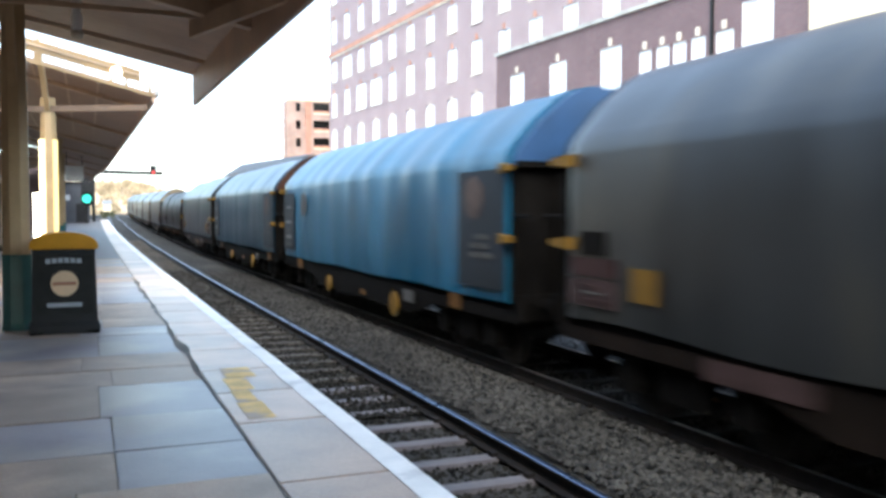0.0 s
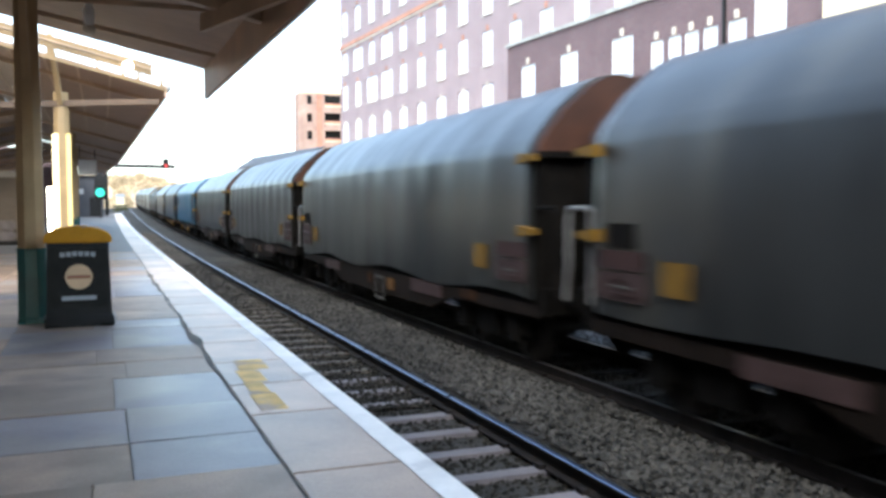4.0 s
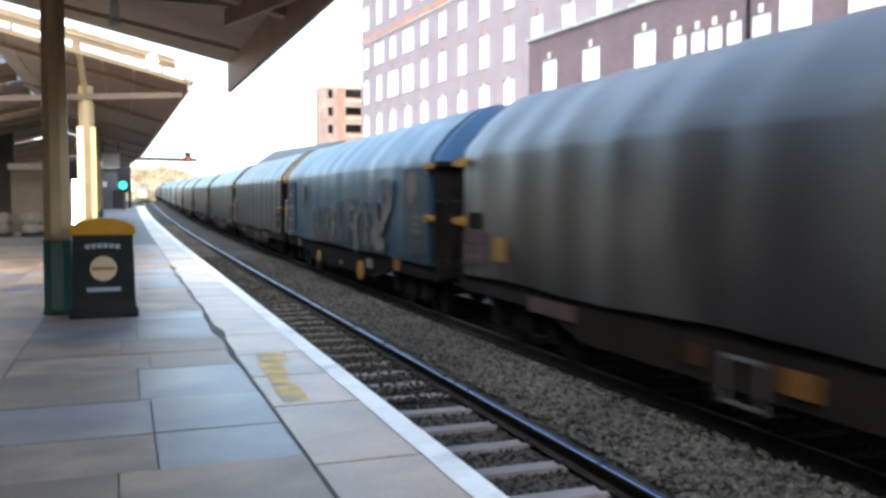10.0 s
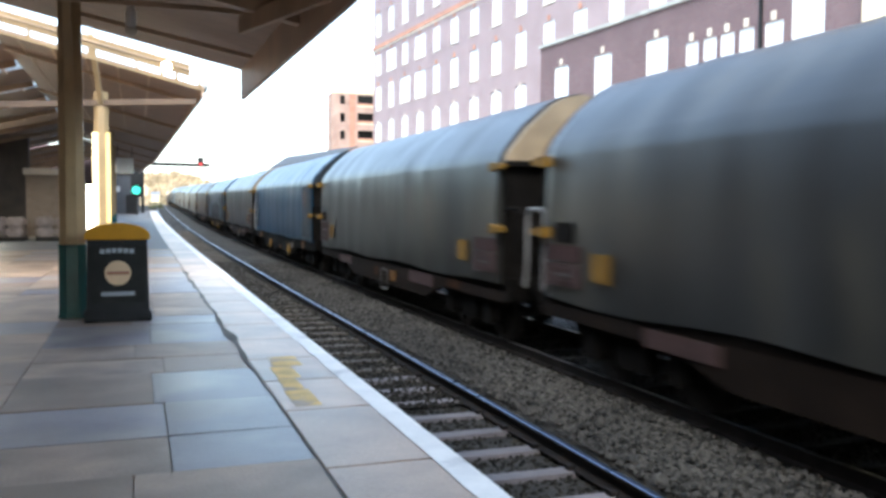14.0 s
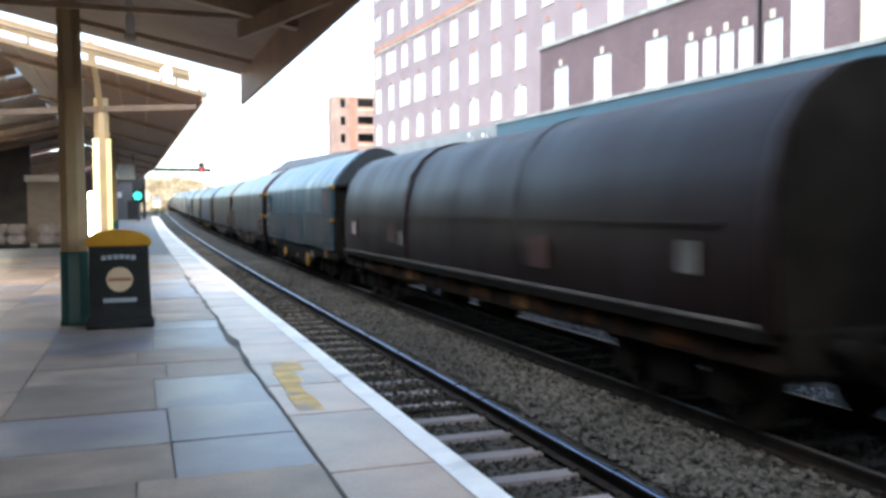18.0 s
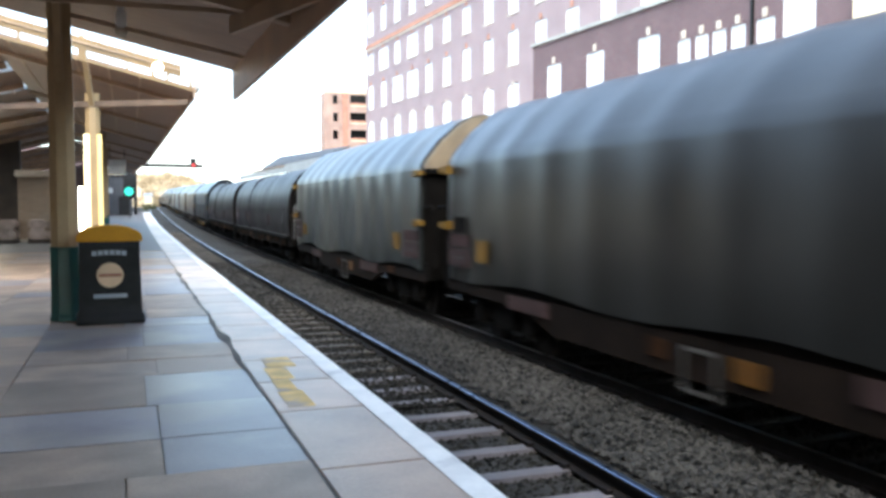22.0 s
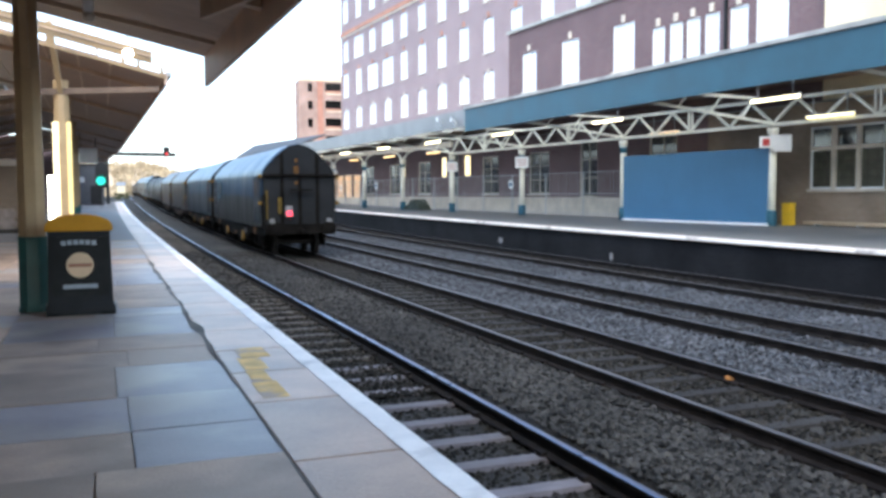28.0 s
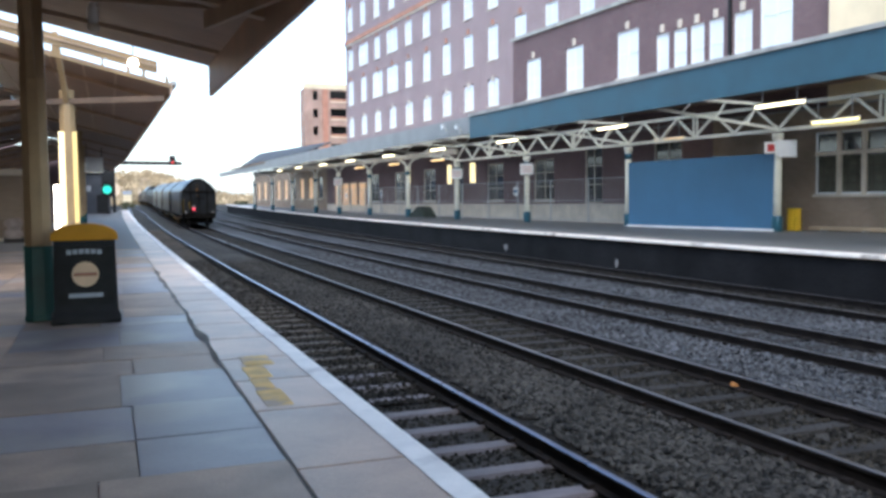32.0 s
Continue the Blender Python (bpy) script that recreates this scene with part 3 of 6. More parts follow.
# ---- canopy columns ----
def column(x, y, top, lit=False):
    c = thing("canopy_column", "cream iron canopy column with dark green base" if not lit else "cream canopy column with glowing strips for sunlight", "column", "near canopy columns", at=pose(x, y, 0))
    bm = bmesh.new()
    lathe(bm, 0, 0, [(0.17, 0), (0.17, 0.05), (0.16, 0.07), (0.155, 0.80), (0.16, 0.83)], 8)
    part("base", bm, M["green"], c, "dark green painted base")
    bm = bmesh.new()
    lathe(bm, 0, 0, [(0.15, 0.83), (0.145, 0.86), (0.138, 2.4), (0.132, top - 0.3)] + ([(0.17, top - 0.25), (0.19, top - 0.12), (0.22, top)] if y > 20 else [(0.132, top)]), 8)
    part("shaft", bm, M["cream"], c, "cream painted octagonal shaft")
    bm = bmesh.new()
    bar(bm, (0, -0.1, top - 0.95 if y < 12 else top - 0.2), (-0.12 if y > 12 else 0, -0.9 if y > 12 else -0.5, top + 0.85 if y > 12 else top - 0.02), 0.08, 0.12)
    part("bracket", bm, M["cream"], c)
    return c


column(-0.735, 10.6, 3.62)
c2 = column(-0.63, 16.9, 3.3)
# No lamps here: emission imitates sunlight on the column and daylight behind it.
part("light_strip", bx(-0.15, -0.2, 0.75, -0.055, -0.15, 2.56), M["warm_glow"], c2, "glowing strip standing for sunlight on the column")
part("light_strip", bx(0.075, -0.2, 0.75, 0.15, -0.15, 2.56), M["sunlit_gold"], c2, "golden glowing strip standing for sunlight")
part("lit_panel", bx(-0.25, -0.17, 0.75, -0.153, -0.14, 1.62), M["tube"], c2, "white glowing panel standing for daylight beyond")
part("yellow_panel", bx(-0.045, -0.19, 0.75, 0.075, -0.155, 2.56), M["cream"], c2, "tan backing between the strips")
column(-0.85, 25.4, 4.0)
column(-0.95, 34.0, 4.0)
column(-1.05, 42.5, 4.0)

# ---- lamps under the near canopy ----
gl = thing("globe_lamp", "bright round lamp hanging in the canopy gap", "lamp", at=pose(0.46, 15.5, 3.62))
bm = bmesh.new()
bmesh.ops.create_uvsphere(bm, u_segments=20, v_segments=12, radius=0.085)
part("globe", bm, M["tube"], gl, "glowing globe")
bm = bmesh.new()
bar(bm, (0, 0, 0.11), (0, 0, 0.35), 0.03, sides=8)
part("stem", bm, M["galv"], gl)
drop_lamp = thing("canopy_lamp", "pale bulkhead lamp on a drop pipe", "lamp", at=pose(-0.08, 9.0, 3.0))
bm = bmesh.new()
lathe(bm, 0, 0, [(0.03, 0.0), (0.05, 0.03), (0.05, 0.15), (0.035, 0.17), (0.035, 0.2), (0.05, 0.22), (0.05, 0.28), (0.02, 0.3), (0.02, 0.52)], 12)
part("pipe", bm, M["white"], drop_lamp)
lathe_bm = bmesh.new()
lathe(lathe_bm, 0, 0, [(0.02, -0.08), (0.05, -0.06), (0.06, -0.02), (0.045, -0.003)], 12)
part("bowl", lathe_bm, M["stone_trim"], drop_lamp)

# ---- litter bin ----
b = thing("litter_bin", "black litter bin with poster and orange domed lid", "litter bin", at=pose(-0.255, 10.2, 0, 0, 0, 2))
bm = bmesh.new()
v0 = [(-0.35, -0.2), (0.35, -0.2), (0.35, 0.2), (-0.35, 0.2)]
rings = []
for s, z in ((1.0, 0.0), (1.0, 0.1), (0.93, 0.12), (0.87, 0.9), (0.87, 0.92)):
    rings.append([bm.verts.new((x * s, y * s, z)) for x, y in v0])
for p, q in zip(rings, rings[1:]):
    for k in range(4):
        bm.faces.new((p[k], p[(k + 1) % 4], q[(k + 1) % 4], q[k]))
bm.faces.new(rings[0][::-1]), bm.faces.new(rings[-1])
bmesh.ops.bevel(bm, geom=bm.edges[:], offset=0.012, segments=2, affect='EDGES', clamp_overlap=True)
part("body", bm, M["black"], b, "black tapered steel body")
bm = bmesh.new()
prof = [(-0.335, 0.9), (0.335, 0.9), (0.335, 0.95)] + [(0.335 * math.cos(a), 0.95 + 0.13 * math.sin(a)) for a in [math.pi * k / 12 for k in range(1, 12)]] + [(-0.335, 0.95)]
prism(bm, prof, -0.2, 0.2)
bmesh.ops.bevel(bm, geom=[e for e in bm.edges if abs(e.verts[0].co.y - e.verts[1].co.y) < 1e-4], offset=0.02, segments=2, affect='EDGES', clamp_overlap=True)
part("lid", bm, M["orange"], b, "orange-yellow domed lid")
tilt = pose(0, -0.193, 0.50, 3.2)
part("poster", bx(-0.28, -0.008, -0.34, 0.28, -0.002, 0.34), M["poster"], b, "dark poster on the bin's face", at=tilt)
bm = bmesh.new()
bmesh.ops.create_cone(bm, cap_ends=True, segments=40, radius1=0.135, radius2=0.135, depth=0.006, matrix=Matrix.Rotation(math.pi / 2, 4, 'X'))
part("poster_disc", bm, M["disc"], b, "tan round emblem", at=tilt @ pose(0, -0.012, 0.04))
part("disc_band", bx(-0.115, -0.004, -0.018, 0.115, 0.0, 0.018), M["disc_bar"], b, "brown band across the emblem", at=tilt @ pose(0, -0.016, 0.04))
for i in range(6):
    x = -0.18 + i * 0.06
    part("print_bar", bx(x, -0.004, 0, x + 0.048, 0.0, 0.05), M["grey_print"], b, at=tilt @ pose(0, -0.01, 0.25 + 0.012 * math.sin((i + .5) / 6 * math.pi)))
part("print_bar", bx(-0.17, -0.004, 0, 0.17, 0.0, 0.045), M["grey_print"], b, at=tilt @ pose(0, -0.01, -0.21))
for dx in (-0.27, 0.27):
    part("foot", bx(dx - 0.06, -0.2, 0, dx + 0.06, 0.2, 0.03), M["steel"], b)

# ---- behind the columns: brick pier, pallets, building ----
wall = thing("wall_station", "dark station building with timber doors behind the platform", "wall", kind="structure")
part("wall_body", bx(-14, 36.5, -0.1, -3.9, 37, 7.0), M["wood_dark"], wall)
# Out of view with its doors; built 8 m high to block low sky.
part("wall_side", bx(-9.0, -28, -0.1, -8.6, 36.5, 8.0), M["brick_buff"], wall, "unseen tall buff brick side wall")
for y in (-20, -12, -4, 4, 12, 20, 28):
    part("door", bx(-8.6, y, 0, -8.55, y + 1.4, 2.2), M["wood_dark"], wall, "dark timber door")
part("end_range", bx(-9, 60.2, -0.1, -2.4, 118, 5.0), M["brick_dark"], wall, "dark brick range at the platform's far end")
for y in (64, 72, 80, 88, 96, 104):
    part("window", bx(-2.397, y, 1.2, -2.36, y + 1.6, 2.8), M["glass_dark"], wall)
p = thing("brick_pier", "low buff brick pier with pale stone coping", "wall", at=pose(-3.1, 33.6, 0))
part("brickwork", bx(-0.6, 0, 0, 0.85, 0.6, 2.3), M["brick_buff"], p)
part("coping", bx(-0.68, -0.06, 2.3, 0.93, 0.66, 2.52, bevel=0.02), M["stone_trim"], p, "pale stone coping")
part("footing", bx(-0.66, -0.05, 0, 0.9, -0.003, 0.12), M["stone_trim"], p)
random.seed(5)
for i in range(2):
    q = thing("wrapped_pallet", "pale wrapped goods stacked on a low pallet", "pallet", "pallets by the pier", at=pose(-4.2 + i * 1.5, 32.6, 0, 0, 0, -3 + 7 * i))
    for k in range(3):
        part("skid", bx(-0.6, -0.4 + k * 0.35, 0, 0.6, -0.3 + k * 0.35, 0.1), M["wood_dark"], q)
    part("deck", bx(-0.6, -0.45, 0.1, 0.6, 0.45, 0.14), M["wood_dark"], q)
    for k in range(4):
        part("sack", bx(-0.58 + (k % 2) * 0.6, -0.42, 0.145 + (k // 2) * 0.34, -0.02 + (k % 2) * 0.6, 0.42, 0.475 + (k // 2) * 0.34, bevel=0.07), M["rubble"], q)
q = thing("lit_poster_case", "bright lit poster case beside the wall", "display case", at=pose(-4.95, 33.2, 0))
part("case", bx(-0.35, 0, 0.2, 0.35, 0.12, 2.8, bevel=0.02), M["white"], q)
part("lit_face", bx(-0.3, -0.012, 0.3, 0.3, -0.003, 2.7), M["tube"], q, "glowing white face")
for dx in (-0.3, 0.25):
    part("leg", bx(dx, 0.02, 0, dx + 0.05, 0.1, 0.2), M["galv"], q)

# ---- signals ----
s = thing("platform_signal", "black colour-light signal showing green", "signal", at=pose(-0.02, 80, 0))
bm = bmesh.new()
lathe(bm, 0, 0, [(0.12, 0), (0.1, 0.1), (0.08, 0.15), (0.08, 3.6)], 10)
part("post", bm, M["black"], s)
part("head", bx(-0.45, -0.18, 1.85, 0.45, 0.18, 4.6, bevel=0.05), M["black"], s, "black signal head")
bm = bmesh.new()
bmesh.ops.create_cone(bm, cap_ends=True, segments=24, radius1=0.36, radius2=0.36, depth=0.05, matrix=Matrix.Translation((-0.02, -0.24, 2.47)) @ Matrix.Rotation(math.pi / 2, 4, 'X'))
part("lens", bm, M["green_lamp"], s, "green lit lens")
bm = bmesh.new()
bmesh.ops.create_cone(bm, cap_ends=False, segments=24, radius1=0.55, radius2=0.55, depth=0.5, matrix=Matrix.Translation((-0.02, -0.36, 2.47)) @ Matrix.Rotation(math.pi / 2, 4, 'X'))
part("hood", bm, M["black"], s)
g = thing("signal_gantry", "black cantilever signal gantry with red-lit head", "signal gantry", at=pose(0.55, 90, 0))
bm = bmesh.new()
bar(bm, (0, 0, 0), (0, 0, 5.3), 0.3)
part("mast", bm, M["black"], g)
bm = bmesh.new()
bar(bm, (0, 0, 5.22), (6.4, 0, 5.16), 0.3, 0.36)
part("arm", bm, M["black"], g, "black horizontal arm")
part("signal_head", bx(5.2, -0.2, 4.95, 5.8, 0.2, 5.95, bevel=0.04), M["black"], g)
bm = bmesh.new()
bmesh.ops.create_cone(bm, cap_ends=True, segments=16, radius1=0.13, radius2=0.13, depth=0.05, matrix=Matrix.Translation((5.5, -0.24, 5.25)) @ Matrix.Rotation(math.pi / 2, 4, 'X'))
part("lens", bm, M["red_lamp"], g, "red lit lens")
bm = bmesh.new()
bar(bm, (5.8, 0, 5.2), (6.3, 0, 5.9), 0.06)
part("stay", bm, M["black"], g)
# Invented hut: a dark mass added to fill the dark area past the columns.
hut = thing("relay_room", "dark grey hut added to fill a dark area at the platform's end", "hut", at=pose(-1.05, 86, 0))
part("walls", bx(-1.6, 0, 0, 1.3, 3, 3.9), M["hut_grey"], hut)
part("roof", bx(-1.75, -0.15, 3.903, 1.45, 3.15, 4.1), M["black"], hut)
part("door", bx(0.1, -0.05, 0, 0.95, -0.003, 2.1), M["black"], hut)
part("vent", bx(-1.1, -0.05, 2.4, -0.4, -0.003, 2.9), M["galv"], hut)
h = thing("hanging_sign", "small pale hanging platform sign under the canopy", "sign", at=pose(-0.5, 40, 0))
part("board", bx(-0.36, -0.04, 2.62, 0.36, 0.04, 3.25, bevel=0.01), M["white"], h)
for dx in (-0.3, 0.3):
    bm = bmesh.new()
    bar(bm, (dx, 0, 3.3), (dx, 0, 3.95), 0.03)
    part("hanger", bm, M["black"], h)

# ---- brick buildings beyond the far platform ----
TURN = 3.5
FACE = pose(23.4, 87.5, 0, 0, 0, 90 + TURN)      # local x runs away along the wall, local y towards the left of it (to the tracks)


def window(parent, x, z, w, h, depth, frame_mat, pane_mat, bars=(1, 1), arch=False, name="window", key=None):
    """A window in a wall whose face is at local y = depth: recessed pane, frame, bars, sill, lintel with keystone."""
    y = depth
    f = bmesh.new()
    t = 0.07
    box(f, x - w / 2, y - 0.12, z - h / 2, x - w / 2 + t, y - 0.04, z + h / 2)
    box(f, x + w / 2 - t, y - 0.12, z - h / 2, x + w / 2, y - 0.04, z + h / 2)
    box(f, x - w / 2 + t, y - 0.12, z - h / 2, x + w / 2 - t, y - 0.04, z - h / 2 + t)
    box(f, x - w / 2 + t, y - 0.12, z + h / 2 - t, x + w / 2 - t, y - 0.04, z + h / 2)
    win = part(name, f, frame_mat, parent)
    part("pane", bx(x - w / 2 + t, y - 0.1, z - h / 2 + t, x + w / 2 - t, y - 0.09, z + h / 2 - t), pane_mat, win)
    for k in range(1, bars[0] + 1):
        xx = x - w / 2 + w * k / (bars[0] + 1)
        part("glazing_bar", bx(xx - 0.02, y - 0.089, z - h / 2 + t, xx + 0.02, y - 0.06, z + h / 2 - t), frame_mat, win)
    for k in range(1, bars[1] + 1):
        zz = z - h / 2 + h * k / (bars[1] + 1)
        part("glazing_bar", bx(x - w / 2 + t, y - 0.089, zz - 0.02, x + w / 2 - t, y - 0.062, zz + 0.02), frame_mat, win)
    part("sill", bx(x - w / 2 - 0.08, y - 0.04, z - h / 2 - 0.1, x + w / 2 + 0.08, y + 0.07, z - h / 2 - 0.003), M["stone_trim"], win)
    if key:
        part("keystone", bx(x - 0.13, y - 0.02, z + h / 2 + 0.05, x + 0.13, y + 0.06, z + h / 2 + 0.42), key, win)
    if arch:
        bm = bmesh.new()
        prof = [(x + w / 2 * math.cos(a), z + h / 2 - 0.003 + 0.28 * math.sin(a)) for a in [math.pi * k / 8 for k in range(9)]]
        prism(bm, prof, y - 0.1, y - 0.05, 'y')
        part("arch_head", bm, pane_mat, win)
    return win


def pierced_wall(name, material, parent, x0, x1, z0, z1, front, thick, holes):
    """A wall from x0 to x1 with rectangular holes (x, z, w, h) in columns and rows, all the way through."""
    xs = sorted({x0, x1, *[h[0] - h[2] / 2 for h in holes], *[h[0] + h[2] / 2 for h in holes]})
    bm = bmesh.new()
    for a, b in zip(xs, xs[1:]):
        if b - a < 1e-4:
            continue
        m = (a + b) / 2
        spans = sorted((h[1] - h[3] / 2, h[1] + h[3] / 2) for h in holes if abs(h[0] - m) < h[2] / 2)
        z = z0
        for lo, hi in spans:
            if lo > z:
                box(bm, a, front - thick, z, b, front, lo)
            z = max(z, hi)
        if z < z1:
            box(bm, a, front - thick, z, b, front, z1)
    bmesh.ops.remove_doubles(bm, verts=bm.verts[:], dist=1e-4)
    dup = {}
    for f in bm.faces:
        c = f.calc_center_median()
        dup.setdefault((round(c.x, 3), round(c.y, 3), round(c.z, 3)), []).append(f)
    bmesh.ops.delete(bm, geom=[f for fs in dup.values() if len(fs) > 1 for f in fs], context='FACES')
    return part(name, bm, material, parent)


main = thing("office_building", "tall purple-brown brick building with rows of white windows", "building", at=FACE)
rows = [(8.65, 1.6, 1.62, True), (12.2, 1.5, 2.35, False), (15.6, 1.5, 2.05, False), (19.6, 1.5, 2.35, False), (23.4, 1.5, 2.05, False)]
cols = [-0.9 - 3.86 * i for i in range(19)]
holes = []
for r, (z, w, hh, ar) in enumerate(rows):
    for i, x in enumerate(cols):
        ww = w * (1.75 if (r in (2,) and i in (1, 3)) or (r == 1 and i in (2, 3)) else 1.0)
        holes.append((x, z + (0.14 if ar else 0), ww, hh + (0.28 if ar else 0), z, hh, ar))
pierced_wall("wall", M["brick"], main, -75, 0.6, 0, 26, 0.0, 0.35, [h[:4] for h in holes])
part("end_wall", bx(0.25, -12, 0, 0.6, -0.352, 26), M["brick"], main)
part("roof", bx(-75, -12, 26.003, 0.6, 0.1, 26.4), M["lead"], main)
part("inner_wall", bx(-75, -3.0, 0, 0.25, -2.6, 26), M["unlit_black"], main)
part("string_course", bx(-75, 0.003, 17.2, 0.65, 0.14, 17.55), M["terracotta"], main, "terracotta string course")
part("string_course", bx(-75, 0.003, 17.0, 0.62, 0.08, 17.2), M["stone_trim"], main)
for x, z0, ww, hh0, z, hh, ar in holes:
    window(main, x, z, ww, hh, 0.0, M["frame_white"], M["sky_pane"], bars=(1, 1), arch=ar, key=M["stone_trim"] if ar else M["terracotta"])

dark = thing("brick_block", "darker red-brown brick block with tall white windows", "building", at=FACE @ pose(0, 2.0, 0))
dw = [(-40.7, 8.45, 1.6, 2.3), (-45.1, 8.45, 1.7, 2.35), (-49.9, 8.5, 1.75, 2.3), (-52.6, 7.95, 0.9, 2.1), (-53.85, 7.95, 0.9, 2.1), (-55.0, 7.95, 0.9, 2.1), (-56.2, 7.95, 0.9, 2.1),
      (-57.8, 7.95, 1.05, 2.1), (-59.6, 8.6, 1.7, 2.7)]
pierced_wall("wall", M["brick_dark"], dark, -62.2, -38.2, 4.6, 11.0, 0.0, 0.35, dw)
part("parapet", bx(-62.3, -2.0, 11.003, -38.1, 0.15, 11.2), M["lead"], dark, "pale grey stone parapet coping")
part("roof", bx(-61.6, -1.9, 10.6, -38.2, -0.352, 10.8), M["roof_grey"], dark)
part("return_wall", bx(-38.5, -1.99, 4.6, -38.2, -0.352, 11.0), M["brick_dark"], dark)
part("inner_wall", bx(-61.5, -1.9, 4.6, -38.6, -1.6, 10.6), M["unlit_black"], dark)
for i, (x, z, w, hh) in enumerate(dw):
    window(dark, x, z, w, hh, 0.0, M["frame_white"], M["sky_pane"], bars=(1, 1) if w > 1 else (0, 1), key=M["stone_trim"] if i < 8 else None)
part("downpipe", bx(-57.15, 0.003, 6.6, -57.03, 0.12, 10.9), M["black"], dark, "black downpipe")

cream = thing("cream_block", "cream rendered block beside the brick block", "building", at=FACE @ pose(0, 2.2, 0))
part("wall", bx(-80, -3, 4.6, -62.35, 0, 14), M["render_cream"], cream)
part("roof", bx(-80.2, -3.2, 14.003, -62.3, 0.2, 14.3), M["lead"], cream)
part("string_course", bx(-80, 0.003, 9.9, -62.35, 0.06, 10.1), M["stone_trim"], cream)

# ground storey of the station on the far platform
gr = thing("station_range", "buff stone station range with mullioned windows and dark doorways", "building", at=FACE @ pose(0, 2.4, 0))
gw = [(-63.6, 2.5, 3.2, 2.3), (-70.5, 2.5, 4.0, 2.3), (-58.6, 1.4, 1.6, 2.6), (-53.5, 2.65, 2.0, 2.5), (-47.5, 1.6, 1.6, 3.0), (-42.5, 2.4, 2.2, 2.4), (-36.5, 2.4, 2.2, 2.4), (-31, 1.6, 1.6, 3.0), (-26, 2.4, 2.2, 2.4), (-20, 2.4, 2.2, 2.4), (-14, 2.4, 2.2, 2.4)]
pierced_wall("wall", M["brick_buff"], gr, -80, -56.5, 0, 4.55, 0.0, 0.35, [w for w in gw if w[0] < -56])
pierced_wall("wall", M["brick_dark"], gr, -56.5, 0.0, 1.0, 4.55, 0.0, 0.35, [(w[0], max(w[1], 1.0 + w[3] / 2 + 0.02), w[2], w[3]) for w in gw if w[0] > -56])
part("plinth", bx(-56.5, -0.35, 0, 0.0, 0.05, 0.997), M["stone_trim"], gr, "pale stone plinth")
part("inner_wall", bx(-80, -1.2, 0, 0, -0.9, 4.55), M["unlit_black"], gr)
part("roof", bx(-80, -2.3, 4.553, 0, 0.1, 4.6), M["roof_grey"], gr)
for x, z, w, hh in gw:
    zz = z if x < -56 else max(z, 1.0 + hh / 2 + 0.02)
    window(gr, x, zz, w, hh, 0.0, M["frame_white"] if w > 3 else M["stone_trim"], M["glass_dark"], bars=(0, 0) if w > 3 else (1, 2))
    if w > 3:
        for k in range(3):
            xl = x - w / 2 + w * (k + 0.5) / 3
            cu = part("net_curtain", bx(xl - w / 6 + 0.1, -0.088, zz - hh / 2 + 0.09, xl + w / 6 - 0.1, -0.082, zz + 0.24), M["curtain"], gr, "dusty net curtain")
            for q in range(1, 4):
                part("glazing_bar", bx(xl - w / 6 + 0.1, -0.08, zz - hh / 2 + 0.09 + 0.3 * q, xl + w / 6 - 0.1, -0.07, zz - hh / 2 + 0.12 + 0.3 * q), M["wood_dark"], cu)
            for dx in (-0.2, 0.2):
                part("glazing_bar", bx(xl + dx - 0.015, -0.069, zz - hh / 2 + 0.09, xl + dx + 0.015, -0.06, zz + 0.24), M["wood_dark"], cu)
        for xx in (x - w / 6, x + w / 6):
            part("mullion", bx(xx - 0.09, -0.14, zz - hh / 2, xx + 0.09, 0.02, zz + hh / 2), M["stone_trim"], gr, "pale stone mullion")
        part("transom", bx(x - w / 2, -0.13, zz + 0.28, x + w / 2, 0.017, zz + 0.42), M["stone_trim"], gr, "pale stone transom")

# warm lit openings along the range
for i, (x, z, w, hh) in enumerate(((-22.0, 3.2, 0.7, 1.2), (-29.7, 3.1, 0.6, 1.3), (-33.4, 3.1, 0.7, 1.3), (-8.5, 1.9, 1.7, 2.0), (-6.2, 1.9, 1.7, 2.0), (-3.9, 1.9, 1.7, 2.0), (-11.0, 1.9, 1.7, 2.0))):
    lp = part("lit_window", bx(x - w / 2, 0.055, z - hh / 2, x + w / 2, 0.09, z + hh / 2), M["warm_glow"] if i < 3 else M["lit_peach"], gr, "warm lit window")
    part("lit_frame", bx(x - w / 2 - 0.06, 0.05, z - hh / 2 - 0.06, x + w / 2 + 0.06, 0.053, z + hh / 2 + 0.06), M["stone_trim"], lp)

wing = thing("station_wing", "low buff brick station wing with warm lit openings", "building", at=FACE @ pose(0, 2.4, 0))
wh = [(2.5 + 3.6 * k, 2.7, 1.5, 2.2) for k in range(9)]
pierced_wall("wall", M["brick_buff"], wing, 0.03, 34, 0, 5.2, 0.0, 0.35, wh)
part("inner_wall", bx(0.03, -1.4, 0, 34, -1.1, 5.2), M["unlit_black"], wing)
part("roof", bx(0.03, -1.4, 5.203, 34.3, 0.2, 5.4), M["roof_grey"], wing)
for k, (x, z, w, hh) in enumerate(wh):
    part("lit_window" if k % 3 else "window", bx(x - w / 2, -0.12, z - hh / 2, x + w / 2, -0.09, z + hh / 2), M["lit_peach"] if k % 3 else M["glass_dark"], wing)
    part("sill", bx(x - w / 2 - 0.08, 0.003, z - hh / 2 - 0.14, x + w / 2 + 0.08, 0.09, z - hh / 2 - 0.02), M["stone_trim"], wing)

